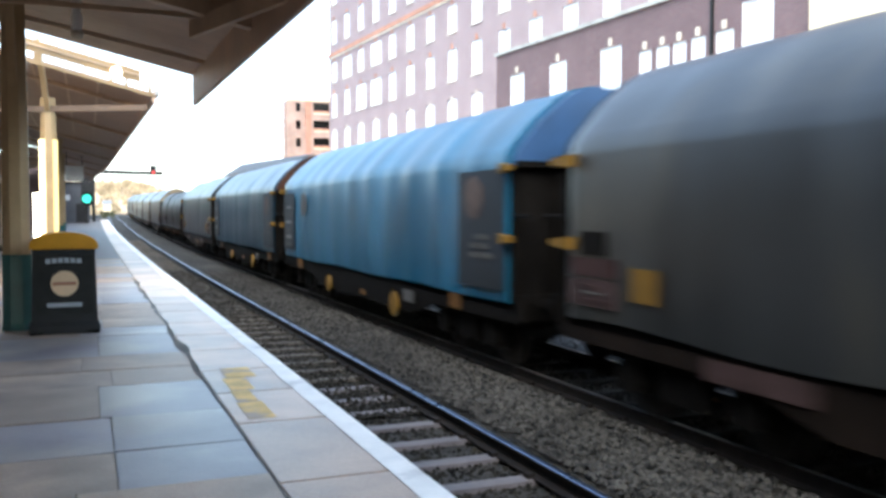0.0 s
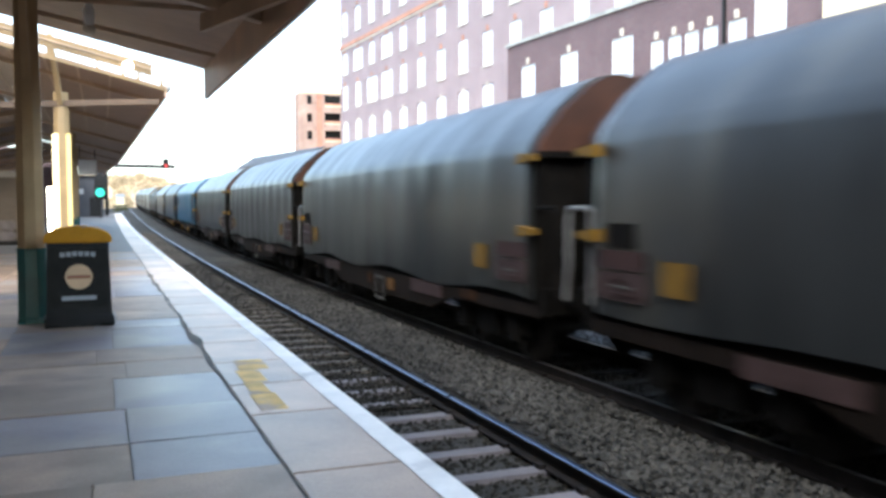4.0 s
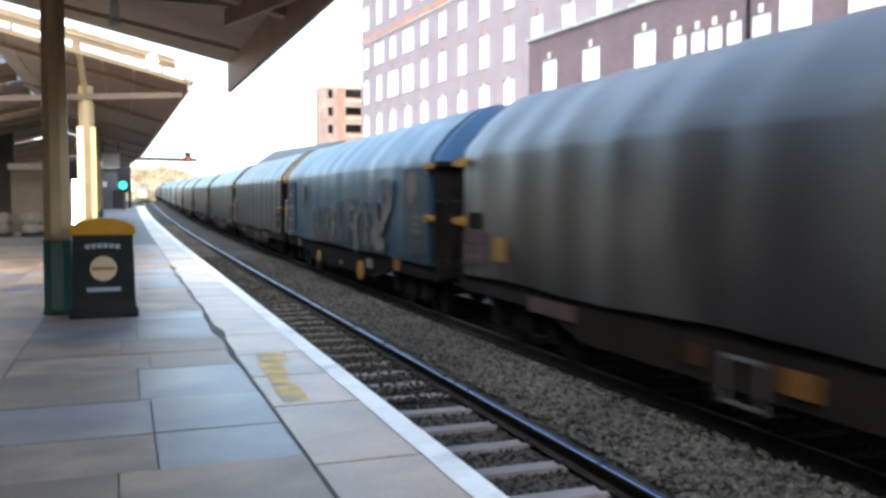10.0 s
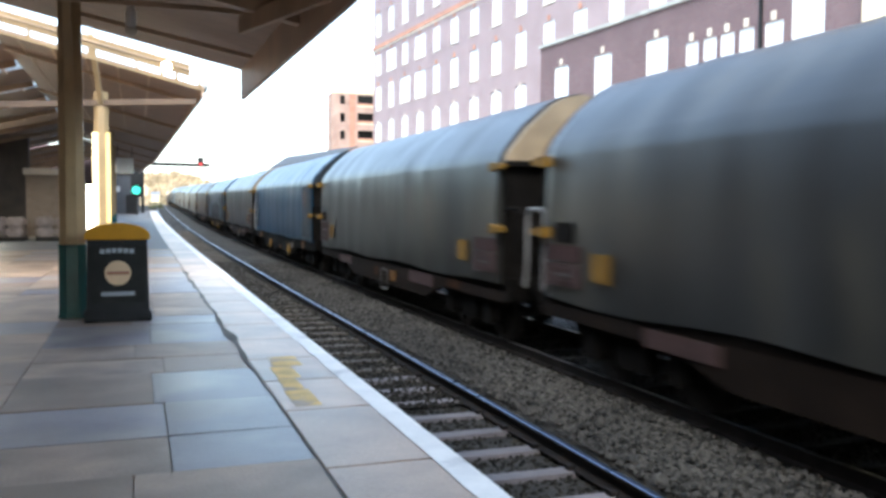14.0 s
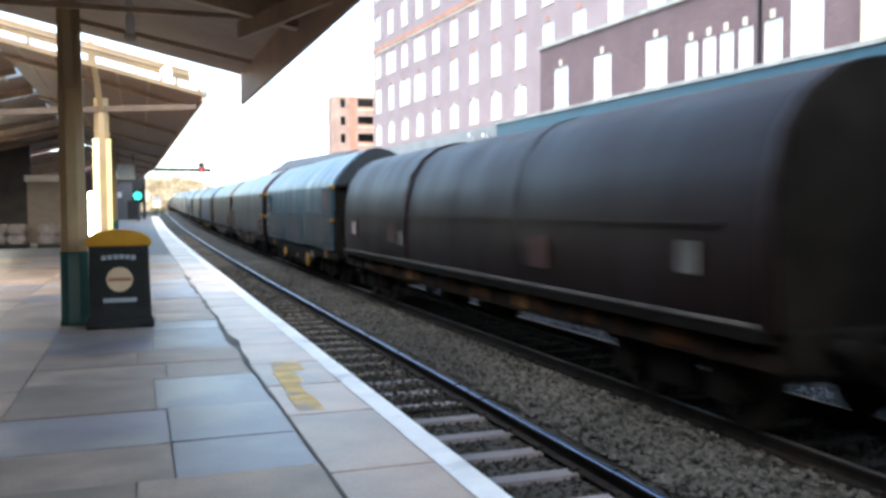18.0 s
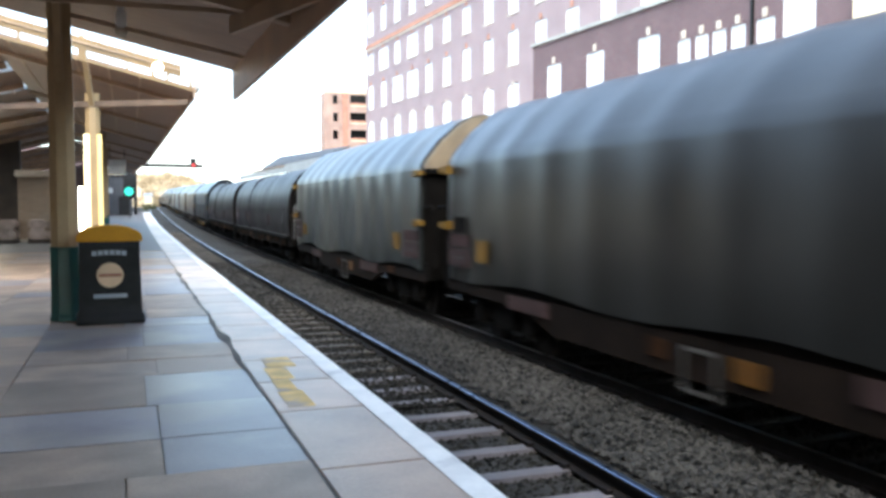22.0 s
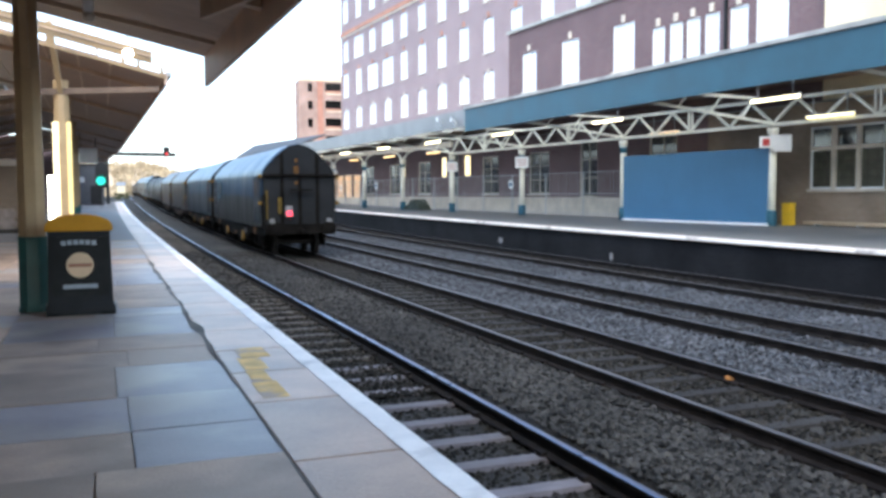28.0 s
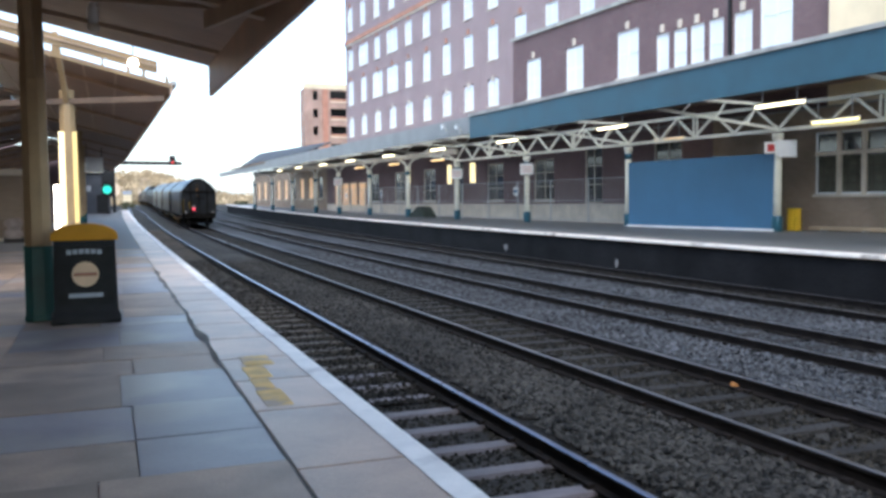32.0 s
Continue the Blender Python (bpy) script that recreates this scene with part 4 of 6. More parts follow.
# far tower and distant blocks
tower = thing("brick_tower", "orange brick flats with open dark balconies", "building", at=pose(25.75, 120, 0))
th = []
for r in range(5):
    z = 16.0 - r * 2.45
    th.append((1.6, z, 0.7, 1.2))
    th.append((4.9, z, 2.3, 1.4))
tw = pierced_wall("wall", M["brick_tower"], tower, 0, 8.5, 0, 16.9, 0.3, 0.3, th)
part("parapet", bx(-0.05, -0.05, 16.903, 8.6, 0.35, 17.7), M["render_cream"], tower, "cream parapet band")
part("side_wall", bx(0, 0.302, 0, 0.3, 2.6, 16.9), M["brick_tower"], tower)
# balcony back coloured near-black in place of recess shade
part("back_wall", bx(0.3, 1.6, 0, 8.5, 1.9, 16.9), M["unlit_black"], tower)
part("pier", bx(2.6, -0.15, 0, 3.4, -0.003, 16.9), M["terracotta"], tower)
for x, z, w, hh in th:
    if w > 2:
        part("balcony_slab", bx(x - w / 2, -0.05, z - hh / 2 - 0.2, x + w / 2, 1.0, z - hh / 2 - 0.05), M["render_cream"], tower)
        part("balcony_rail", bx(x - w / 2, 0.05, z - hh / 2, x + w / 2, 0.1, z - hh / 2 + 0.3), M["terracotta"], tower)

# ---- far platform canopy ----
TEAL_END = 36.0
A0, A1 = Vector((16.25, 9.0, 0)), Vector((14.55, 52.0, 0))


def fpt(y):
    k = (y - A0.y) / (A1.y - A0.y)
    return A0.lerp(A1, k)


def slab_between(bm, p, q, w, z0, z1):
    d = (q - p).normalized()
    s = Vector((d.y, -d.x, 0)) * w
    v = [bm.verts.new((c.x, c.y, z)) for z in (z0, z1) for c in (p, q, q + s, p + s)]
    for f in ((0, 1, 2, 3), (7, 6, 5, 4), (0, 4, 5, 1), (1, 5, 6, 2), (2, 6, 7, 3), (3, 7, 4, 0)):
        bm.faces.new([v[i] for i in f])
    bmesh.ops.recalc_face_normals(bm, faces=bm.faces[:])


fc = thing("canopy_opposite", "teal-fascia platform canopy on cream lattice trusses", "canopy", kind="structure")
# fascia and roof continue unseen to y -28, added to hold back sky light
bm = bmesh.new()
slab_between(bm, fpt(-28), fpt(TEAL_END), 0.08, 4.02, 4.98)
part("fascia_board", bm, M["teal"], fc, "deep teal painted fascia")
bm = bmesh.new()
slab_between(bm, fpt(-28) + Vector((-0.08, 0, 0)), fpt(TEAL_END) + Vector((-0.08, 0, 0)), 0.3, 4.983, 5.1)
part("gutter", bm, M["lead"], fc, "weathered cream gutter on the fascia")
bm = bmesh.new()
slab_between(bm, fpt(TEAL_END), fpt(80), 0.08, 4.25, 5.0)
part("fascia_board", bm, M["roof_grey"], fc, "weathered grey fascia")
bm = bmesh.new()
slab_between(bm, fpt(80.02), fpt(106), 0.08, 4.25, 4.75)
part("fascia_board", bm, M["roof_grey"], fc, "weathered grey fascia")
for y0, y1 in [(-28 + 8 * i, -20.02 + 8 * i) for i in range(16)]:
    p, q = fpt(y0), fpt(y1)
    # The glazed strip is an addition that lets daylight brighten the canopy's underside.
    for u0, u1, nm, mm, lab in ((0.1, 3.2, "roof_panel", "soffit", "timber roof boarding"), (3.2, 6.6, "roof_light", "glazing", "dirty wired-glass roof light"), (6.6, 11.5, "roof_panel", "soffit", "timber roof boarding")):
        bm = bmesh.new()
        f = bm.faces.new([bm.verts.new((c.x + u, c.y + 0.06 * u, 4.9 + 0.053 * u)) for c, u in ((p, u0), (q, u0), (q, u1), (p, u1))])
        r = bmesh.ops.extrude_face_region(bm, geom=[f])
        bmesh.ops.translate(bm, verts=[g for g in r["geom"] if isinstance(g, bmesh.types.BMVert)], vec=(0, 0, 0.08 if mm == "soffit" else 0.02))
        bmesh.ops.recalc_face_normals(bm, faces=bm.faces[:])
        ob = part(nm, bm, M[mm], fc, lab)
        if mm == "glazing":
            ob.visible_shadow = False
            for k in range(5):
                a = p.lerp(q, k / 4)
                bm = bmesh.new()
                bar(bm, (a.x + u0, a.y + 0.06 * u0, 4.86 + 0.053 * u0), (a.x + u1, a.y + 0.06 * u1, 4.86 + 0.053 * u1), 0.06, 0.08)
                part("glazing_bar", bm, M["cream_light"], fc)

# taller pitched roof over the far bays
for y0, y1 in [(66 + 9 * i, 74.97 + 9 * i) for i in range(3)]:
    p, q = fpt(y0), fpt(y1)
    bm = bmesh.new()
    f = bm.faces.new([bm.verts.new(c) for c in ((p.x + 0.3, p.y, 5.02), (q.x + 0.3, q.y, 5.02), (q.x + 2.2, q.y, 5.75 + 0.02 * (q.y - 66)), (p.x + 2.2, p.y, 5.75 + 0.02 * (p.y - 66)))])
    r = bmesh.ops.extrude_face_region(bm, geom=[f])
    bmesh.ops.translate(bm, verts=[g for g in r["geom"] if isinstance(g, bmesh.types.BMVert)], vec=(0, 0, 0.12))
    bmesh.ops.recalc_face_normals(bm, faces=bm.faces[:])
    part("upper_roof", bm, M["slate"], fc, "dark slate roof slope")
POSTS = [(23.9 - 0.1065 * (y - 17.0), y) for y in (17.0, 25.45, 33.9, 42.35, 50.35, 57.6, 64.6, 71.3, 77.2, 84.1, 91.0, 98.0)]


def far_column(x, y, z):
    c = thing("platform_column", "slim cream column with teal base under lattice truss", "column", "far platform columns", at=pose(x, y, z))
    bm = bmesh.new()
    g = lift(y) - 0.01
    lathe(bm, 0, 0, [(0.2, g), (0.2, g + 0.55), (0.17, g + 0.58)], 10)
    part("base", bm, M["teal_base"], c, "teal painted base")
    bm = bmesh.new()
    lathe(bm, 0, 0, [(0.15, g + 0.58), (0.14, 3.3), (0.14, 3.3), (0.2, 3.4), (0.22, 3.6)], 10)
    part("shaft", bm, M["cream_light"], c)
    bm = bmesh.new()
    lathe(bm, 0, 0, [(0.165, 3.05), (0.165, 3.3)], 10)
    part("collar", bm, M["teal_base"], c)
    return c


def rise(y):
    return max(0.0, (y - 25.5) * 0.011)


tr = thing("lattice_truss", "cream painted lattice girder along the columns", "truss", kind="structure")
for i, (x, y) in enumerate(POSTS):
    far_column(x, y, 0)
    if i + 1 < len(POSTS):
        x2, y2 = POSTS[i + 1]
        if i < 4:
            for z in (3.72, 4.62):
                bm = bmesh.new()
                bar(bm, (x, y, z), (x2, y2, z), 0.1, 0.12)
                part("chord", bm, M["cream_light"], tr)
            n = 8
            for k in range(n):
                a, c = k / n, (k + 1) / n
                za, zc = (3.75, 4.58) if k % 2 == 0 else (4.58, 3.75)
                bm = bmesh.new()
                bar(bm, (x + (x2 - x) * a, y + (y2 - y) * a, za), (x + (x2 - x) * c, y + (y2 - y) * c, zc), 0.09, 0.09)
                part("brace", bm, M["cream_light"], tr)
            for d in (-0.11, 0.11):
                bm = bmesh.new()
                bar(bm, ((x + x2) / 2, (y + y2) / 2 + d, 3.72), ((x + x2) / 2, (y + y2) / 2 + d, 4.62), 0.07, 0.07)
                part("upright", bm, M["cream_light"], tr)
        else:
            # plain beam on curved knee brackets
            bm = bmesh.new()
            bar(bm, (x, y, 4.3), (x2, y2, 4.3), 0.14, 0.34)
            part("beam", bm, M["stone_trim"], tr, "weathered plain beam")
            for e in (0, 1):
                p, q = ((x, y), (x2, y2)) if e == 0 else ((x2, y2), (x, y))
                prev = None
                for k in range(7):
                    u = k / 6 * math.pi / 2
                    f = (1 - math.cos(u)) * 0.24
                    cur = (p[0] + (q[0] - p[0]) * f, p[1] + (q[1] - p[1]) * f, 3.2 + 0.95 * math.sin(u))
                    if prev:
                        bm = bmesh.new()
                        bar(bm, prev, cur, 0.09, 0.1)
                        part("knee_bracket", bm, M["cream_light"], tr)
                    prev = cur
    # cantilever bracket towards the tracks
    e = fpt(y - 1.0)
    for za, zb in ((3.75, 4.5), (4.62, 4.75)) if i < 5 else ((4.3, 4.7),):
        bm = bmesh.new()
        bar(bm, (x, y, za), (e.x + 0.1, y - 0.4, zb), 0.08, 0.1)
        part("bracket", bm, M["cream_light"], tr)
    for k in range(1, 5 if i < 5 else 1):
        a = k / 5
        xx = x + (e.x - x) * a
        bm = bmesh.new()
        bar(bm, (xx, y - 0.4 * a, 3.75 + 0.75 * a), (xx + 0.5, y - 0.3 * a, 4.66), 0.05, 0.05)
        part("brace", bm, M["cream_light"], tr)

lamp_src = thing("fluorescent_lamp", "lit white fluorescent batten hanging under the canopy", "lamp", "far canopy lamps")
part("housing", bx(-0.06, -1.0, 0.035, 0.06, 1.0, 0.09), M["white"], lamp_src)
part("tube", bx(-0.055, -0.98, -0.04, 0.055, 0.98, 0.033, bevel=0.025), M["tube_far"], lamp_src, "glowing diffuser")
for dy in (-0.7, 0.7):
    bm = bmesh.new()
    bar(bm, (0, dy, 0.09), (0, dy, 0.75), 0.025)
    part("hanger", bm, M["galv"], lamp_src)
LAMPS = [(19.37, 21.4), (18.97, 30.3), (18.24, 38.6), (17.4, 45.9), (16.7, 52.9), (16.1, 60.0), (15.7, 66.8), (15.0, 72.6), (14.7, 79.5)]
lamp_src.matrix_basis = pose(*LAMPS[0], 4.12, 0, 0, TURN)
for x, y in LAMPS[1:]:
    copy_thing(lamp_src, pose(x, y, 4.12, 0, 0, TURN))
for x, y in ((23.16, 22.95), (23.06, 32.2), (19.9, 52.5), (19.0, 58.9), (18.3, 65.6)):
    inner = copy_thing(lamp_src, pose(x, y, 3.84, 0, 0, TURN))
    for ch in inner.children:
        if ch.name.startswith("tube"):
            ch.data = ch.data.copy()
            ch.data.materials[0] = M["tube_yellow"] if y < 30 else M["tube_amber"]

# hoarding, signs, fence, grit bin, bench
ho = thing("blue_hoarding", "tall plain blue painted plywood hoarding on the platform", "hoarding", at=pose(22.89, 25.41, 0, 0, 0, 90 + 6.0))
for i in range(6):
    part("panel", bx(i * 1.393, -0.02, 0.08, (i + 1) * 1.393 - 0.004, 0.02, 2.88), M["blue_board"], ho)
part("base_rail", bx(0, 0.021, 0.0, 8.36, 0.1, 0.09), M["white"], ho, "white bottom rail")
for i in range(7):
    part("post", bx(i * 1.38, -0.1, 0, i * 1.38 + 0.08, -0.022, 2.8), M["wood_dark"], ho)

for (x, y), red in ((POSTS[1], True), (POSTS[3], False), (POSTS[4], False), (POSTS[7], False)):
    sg = thing("platform_sign", "white platform sign" + (" with red square" if red else "") + " fixed to column", "sign", "platform signs", at=pose(x, y, 0, 0, 0, -28))
    part("board", bx(*((-0.1, -0.22, 2.72, 0.62) if red else (-0.36, -0.22, 2.6, 0.36)), -0.18, 3.34 if red else 3.2, bevel=0.01), M["white"], sg)
    if not red:
        for k in range(3):
            part("lettering_bar", bx(-0.28, -0.226, 2.72 + 0.14 * k, 0.28, -0.222, 2.78 + 0.14 * k), M["sign_pink"], sg, "faded red line of lettering")
    part("fixing", bx(-0.03, -0.18, 2.9, 0.03, -0.1, 3.1), M["galv"], sg)
    if red:
        part("red_plate", bx(-0.52, -0.22, 2.86, -0.11, -0.18, 3.28), M["white"], sg)
        part("red_square", bx(-0.42, -0.228, 2.93, -0.17, -0.222, 3.2), M["red"], sg, "red square symbol")

fe = thing("mesh_fence", "galvanised temporary mesh fence panels along the platform", "fence")
fx0, fy0 = 23.0, 35.0
for i in range(13):
    x, y = fx0 - 0.095 * 3.4 * i, fy0 + 3.4 * i
    bm = bmesh.new()
    bar(bm, (x, y, 0.0), (x, y, 2.3), 0.06)
    part("post", bm, M["galv"], fe)
    if i < 12:
        x2, y2 = fx0 - 0.095 * 3.4 * (i + 1), fy0 + 3.4 * (i + 1)
        for z in (0.2, 1.2, 2.28):
            bm = bmesh.new()
            bar(bm, (x, y, z), (x2, y2, z), 0.035)
            part("rail", bm, M["galv"], fe)
        for k in range(1, 14):
            a = k / 14
            bm = bmesh.new()
            bar(bm, (x + (x2 - x) * a, y + (y2 - y) * a, 0.2), (x + (x2 - x) * a, y + (y2 - y) * a, 2.27), 0.012)
            part("mesh_wire", bm, M["galv"], fe)
for x, y, z in ((21.93, 45.23, 1.99), (20.01, 65.38, 2.1), (19.26, 73.27, 2.0)):
    fs = thing("fence_sign", "small round blue and white notice on the mesh fence", "sign", "fence notices", at=pose(x, y, z - 0.25, 0, 0, 96))
    bm = bmesh.new()
    bmesh.ops.create_cone(bm, cap_ends=True, segments=20, radius1=0.27, radius2=0.27, depth=0.03, matrix=Matrix.Rotation(math.pi / 2, 4, 'X'))
    part("disc", bm, M["white"], fs)
    part("blue_band", bx(-0.2, 0.017, -0.09, 0.2, 0.025, 0.09), M["blue_board"], fs, "blue band")
hp = thing("covered_pile", "low dark green sheeted heap beside the fence", "pile", at=pose(20.2, 56.4, 0, 0, 0, 96))
bm = bmesh.new()
prism(bm, [(-1.3, 0.06), (1.3, 0.06), (1.2, 0.35), (0.6, 0.5), (0.1, 0.82), (-0.4, 0.86), (-0.95, 0.5)], -0.5, 0.5)
bmesh.ops.bevel(bm, geom=bm.edges[:], offset=0.08, segments=2, affect='EDGES', clamp_overlap=True)
part("sheet_cover", bm, M["pile_sheet"], hp)
part("pallet_base", bx(-1.35, -0.55, 0, 1.35, 0.55, 0.057), M["wood_dark"], hp)
for x, y, z in ((15.0, 38.5, 4.74), (15.06, 36.9, 4.6)):
    sp = thing("canopy_loudspeaker", "small pale loudspeaker box fixed on the canopy fascia", "loudspeaker", "fascia loudspeakers", at=pose(x, y, z, 0, 0, 2))
    part("box", bx(-0.18, -0.1, -0.1, -0.02, 0.1, 0.1, bevel=0.02), M["galv"], sp)
    part("grille", bx(-0.2, -0.08, -0.08, -0.183, 0.08, 0.08), M["white"], sp)
    part("bracket", bx(-0.02, -0.03, -0.3, 0.1, 0.03, -0.05), M["galv"], sp)
gb = thing("grit_bin", "yellow grit bin standing by the column", "grit bin", at=pose(23.85, 25.5, 0, 0, 0, 6))
part("body", bx(-0.16, -0.2, 0, 0.16, 0.2, 0.74, bevel=0.03), M["yellow_box"], gb)
part("lid", bx(-0.18, -0.22, 0.743, 0.18, 0.22, 0.84, bevel=0.03), M["yellow_box"], gb)
be = thing("timber_skid", "low pale timber plank lying on bearers by the wall", "planks", at=pose(24.6, 22.9, 0, 0, 0, 4))
part("plank", bx(-0.2, -2.3, 0.06, 0.2, 2.3, 0.16), M["far_render"], be)
for dy in (-1.8, 0, 1.8):
    part("bearer", bx(-0.15, dy - 0.05, 0, 0.15, dy + 0.05, 0.057), M["galv"], be)

# distance: far blocks, hill
hl = bmesh.new()
random.seed(11)
N = 60
ring = []
for i in range(N + 1):
    x = -200 + 500 * i / N
    ring.append((hl.verts.new((x, 700, -1.3)), hl.verts.new((x, 700 + 60, 9 + 3 * noise.noise(Vector((x * 0.013, 0, 0))) + 2.5 * noise.noise(Vector((x * 0.09, 3, 0)))))))
for a, b2 in zip(ring, ring[1:]):
    hl.faces.new((a[0], b2[0], b2[1], a[1]))
tagged(part("backdrop_hill", hl, M["hill"]), "hazy sunlit wooded hillside far beyond the station", "hill", kind="structure")


def wooded(x, y):
    """Height of the wooded bank at the end of the line."""
    h = 13.0 if x < 16 else 13.0 - 9.0 * min(1.0, (x - 16.0) / 30.0)
    return -1.3 + (h + 1.2 * noise.noise(Vector((x * 0.11, y * 0.05, 1)))) * min(1.0, max(0.0, (y - 322.0) / 30.0))


bm = bmesh.new()
grid = [[bm.verts.new((-60 + 6 * i, 318 + 8 * j, wooded(-60 + 6 * i, 318 + 8 * j) - 0.6)) for i in range(26)] for j in range(8)]
for p, q in zip(grid, grid[1:]):
    for k in range(25):
        bm.faces.new((p[k], p[k + 1], q[k + 1], q[k])).smooth = True
tagged(part("backdrop_bank", bm, M["far_render"]), "sunlit tan bank rising at the end of the line", "bank", kind="structure")
random.seed(8)
bm = bmesh.new()
for k in range(1500):
    x, y = random.uniform(-40, 70), random.uniform(322, 368)
    c, r = Vector((x, y, wooded(x, y))), random.uniform(0.5, 1.5)
    for q in range(9):
        o = c + Vector((random.gauss(0, r * 0.5), random.gauss(0, r * 0.5), random.gauss(0.5 * r, r * 0.5)))
        d = Vector((random.uniform(-1, 1), random.uniform(-0.4, 0.4), random.uniform(-1, 1))).normalized() * 0.55
        e = d.cross(Vector((0.2, 1, 0.3))).normalized() * 0.4
        bm.faces.new([bm.verts.new(o + p) for p in (d, e, -d, -e)])
tagged(part("far_trees", bm, M["far_trees"]), "tan and green sunlit trees massed on the far bank", "trees", kind="stuff")
for x, y, w2, h in ((6.2, 316, 2.6, 3.6), (15.5, 314, 5.0, 2.6)):
    fb = thing("far_house", "small pale sunlit house below the wooded bank", "house", "far houses", at=pose(x, y, 0.6))
    part("wall", bx(-w2 / 2, 0, 0, w2 / 2, 4, h), M["render_cream"], fb)
    bm = bmesh.new()
    prism(bm, [(-0.3, h + 0.003), (4.3, h + 0.003), (2.0, h + 1.3)], -w2 / 2 - 0.2, w2 / 2 + 0.2, 'x')
    part("roof", bm, M["roof_grey"], fb)
    part("footing", bx(-w2 / 2, 0, -2.0, w2 / 2, 4, -0.003), M["stone_trim"], fb)
random.seed(3)
for i in range(7):
    x, y = (-3 + 5.2 * i, 180 + 9 * (i % 3))
    sh = thing("trackside_shrub", "straggly green-brown shrub beside the far tracks", "shrub", "far shrubs", at=pose(x - 9 if i < 4 else x + 9, y, -1.3))
    bm = bmesh.new()
    for k in range(4):
        a = k * 1.57 + i
        bar(bm, (0, 0, 0), (math.cos(a) * 0.9, math.sin(a) * 0.9, 1.8), 0.09, sides=6)
    part("stems", bm, M["wood_dark"], sh)
    bm = bmesh.new()
    for k in range(420):
        a, r, z = random.uniform(0, 6.28), random.uniform(0.2, 1.6), random.uniform(0.4, 2.8)
        c = Vector((math.cos(a) * r, math.sin(a) * r, z))
        d = Vector((random.uniform(-1, 1), random.uniform(-1, 1), random.uniform(-1, 1))).normalized() * 0.22
        e = d.cross(Vector((0.3, 0.5, 1))).normalized() * 0.14
        bm.faces.new([bm.verts.new(c + q) for q in (d, e, -d, -e)])
    part("leaves", bm, M["leaf"], sh)

# ---- the goods train ----
def hood_mat(name, col, lower=None, split=2.0, streak=0.3, pale=None, gloss=0.4):
    """Sheeted hood: weathered vinyl with upright streaks; lower: another colour below a wavering line."""
    m = mat(name, col, 0.36, spec=gloss, var=0.36, scale=1.1, fine=18, bump=0.2, stretch=(1, 1, 0.35), wear=pale, wear_amount=streak if pale else 0)
    if lower:
        nt = m.node_tree
        N, K = nt.nodes, nt.links
        b = N["Principled BSDF"]
        src = b.inputs["Base Color"].links[0].from_socket
        tc = N.new("ShaderNodeTexCoord")
        sp = N.new("ShaderNodeSeparateXYZ")
        K.new(tc.outputs["Object"], sp.inputs[0])
        nz = N.new("ShaderNodeTexNoise")
        nz.inputs["Scale"].default_value = 0.8
        K.new(tc.outputs["Object"], nz.inputs["Vector"])
        ad = N.new("ShaderNodeMath")
        ad.operation = 'MULTIPLY_ADD'
        K.new(nz.outputs[0], ad.inputs[0])
        ad.inputs[1].default_value = 0.9
        K.new(sp.outputs[2], ad.inputs[2])
        r = N.new("ShaderNodeMapRange")
        r.inputs[1].default_value, r.inputs[2].default_value = split + 0.42, split + 0.5
        K.new(ad.outputs[0], r.inputs[0])
        x = N.new("ShaderNodeMix")
        x.data_type = 'RGBA'
        K.new(r.outputs[0], x.inputs[0])
        x.inputs[6].default_value = (*lower, 1)
        K.new(src, x.inputs[7])
        K.new(x.outputs[2], b.inputs["Base Color"])
    return m


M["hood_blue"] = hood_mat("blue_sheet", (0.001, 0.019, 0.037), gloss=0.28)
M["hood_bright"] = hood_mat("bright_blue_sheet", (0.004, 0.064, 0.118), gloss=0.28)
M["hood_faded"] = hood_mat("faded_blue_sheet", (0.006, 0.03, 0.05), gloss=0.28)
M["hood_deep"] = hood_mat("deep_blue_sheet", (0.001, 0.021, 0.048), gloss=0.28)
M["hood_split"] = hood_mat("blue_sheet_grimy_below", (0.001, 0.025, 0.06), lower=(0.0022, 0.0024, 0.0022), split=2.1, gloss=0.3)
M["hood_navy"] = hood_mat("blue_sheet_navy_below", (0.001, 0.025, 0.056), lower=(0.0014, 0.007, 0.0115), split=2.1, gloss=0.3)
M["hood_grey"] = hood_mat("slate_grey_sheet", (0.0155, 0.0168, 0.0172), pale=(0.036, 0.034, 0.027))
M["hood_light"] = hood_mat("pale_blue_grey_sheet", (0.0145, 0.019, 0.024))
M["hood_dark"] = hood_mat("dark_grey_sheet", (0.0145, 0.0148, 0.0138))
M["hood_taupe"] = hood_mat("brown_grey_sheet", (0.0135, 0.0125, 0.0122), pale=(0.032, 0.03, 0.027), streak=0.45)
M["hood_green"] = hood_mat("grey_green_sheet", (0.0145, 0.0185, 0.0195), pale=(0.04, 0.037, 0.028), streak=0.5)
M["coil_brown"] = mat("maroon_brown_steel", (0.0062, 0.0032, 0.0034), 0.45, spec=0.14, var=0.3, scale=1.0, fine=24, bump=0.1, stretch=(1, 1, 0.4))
M["yellow_dim"] = mat("grimy_yellow_bar", (0.085, 0.055, 0.01), 0.7, spec=0.15, var=0.3, scale=5)
M["label_dim"] = mat("grimy_pale_label", (0.06, 0.058, 0.054), 0.7, spec=0.2, var=0.4, scale=3)
M["pink_pale"] = mat("faded_pink_emblem", (0.065, 0.045, 0.037), 0.7, spec=0.2, var=0.35, scale=4)
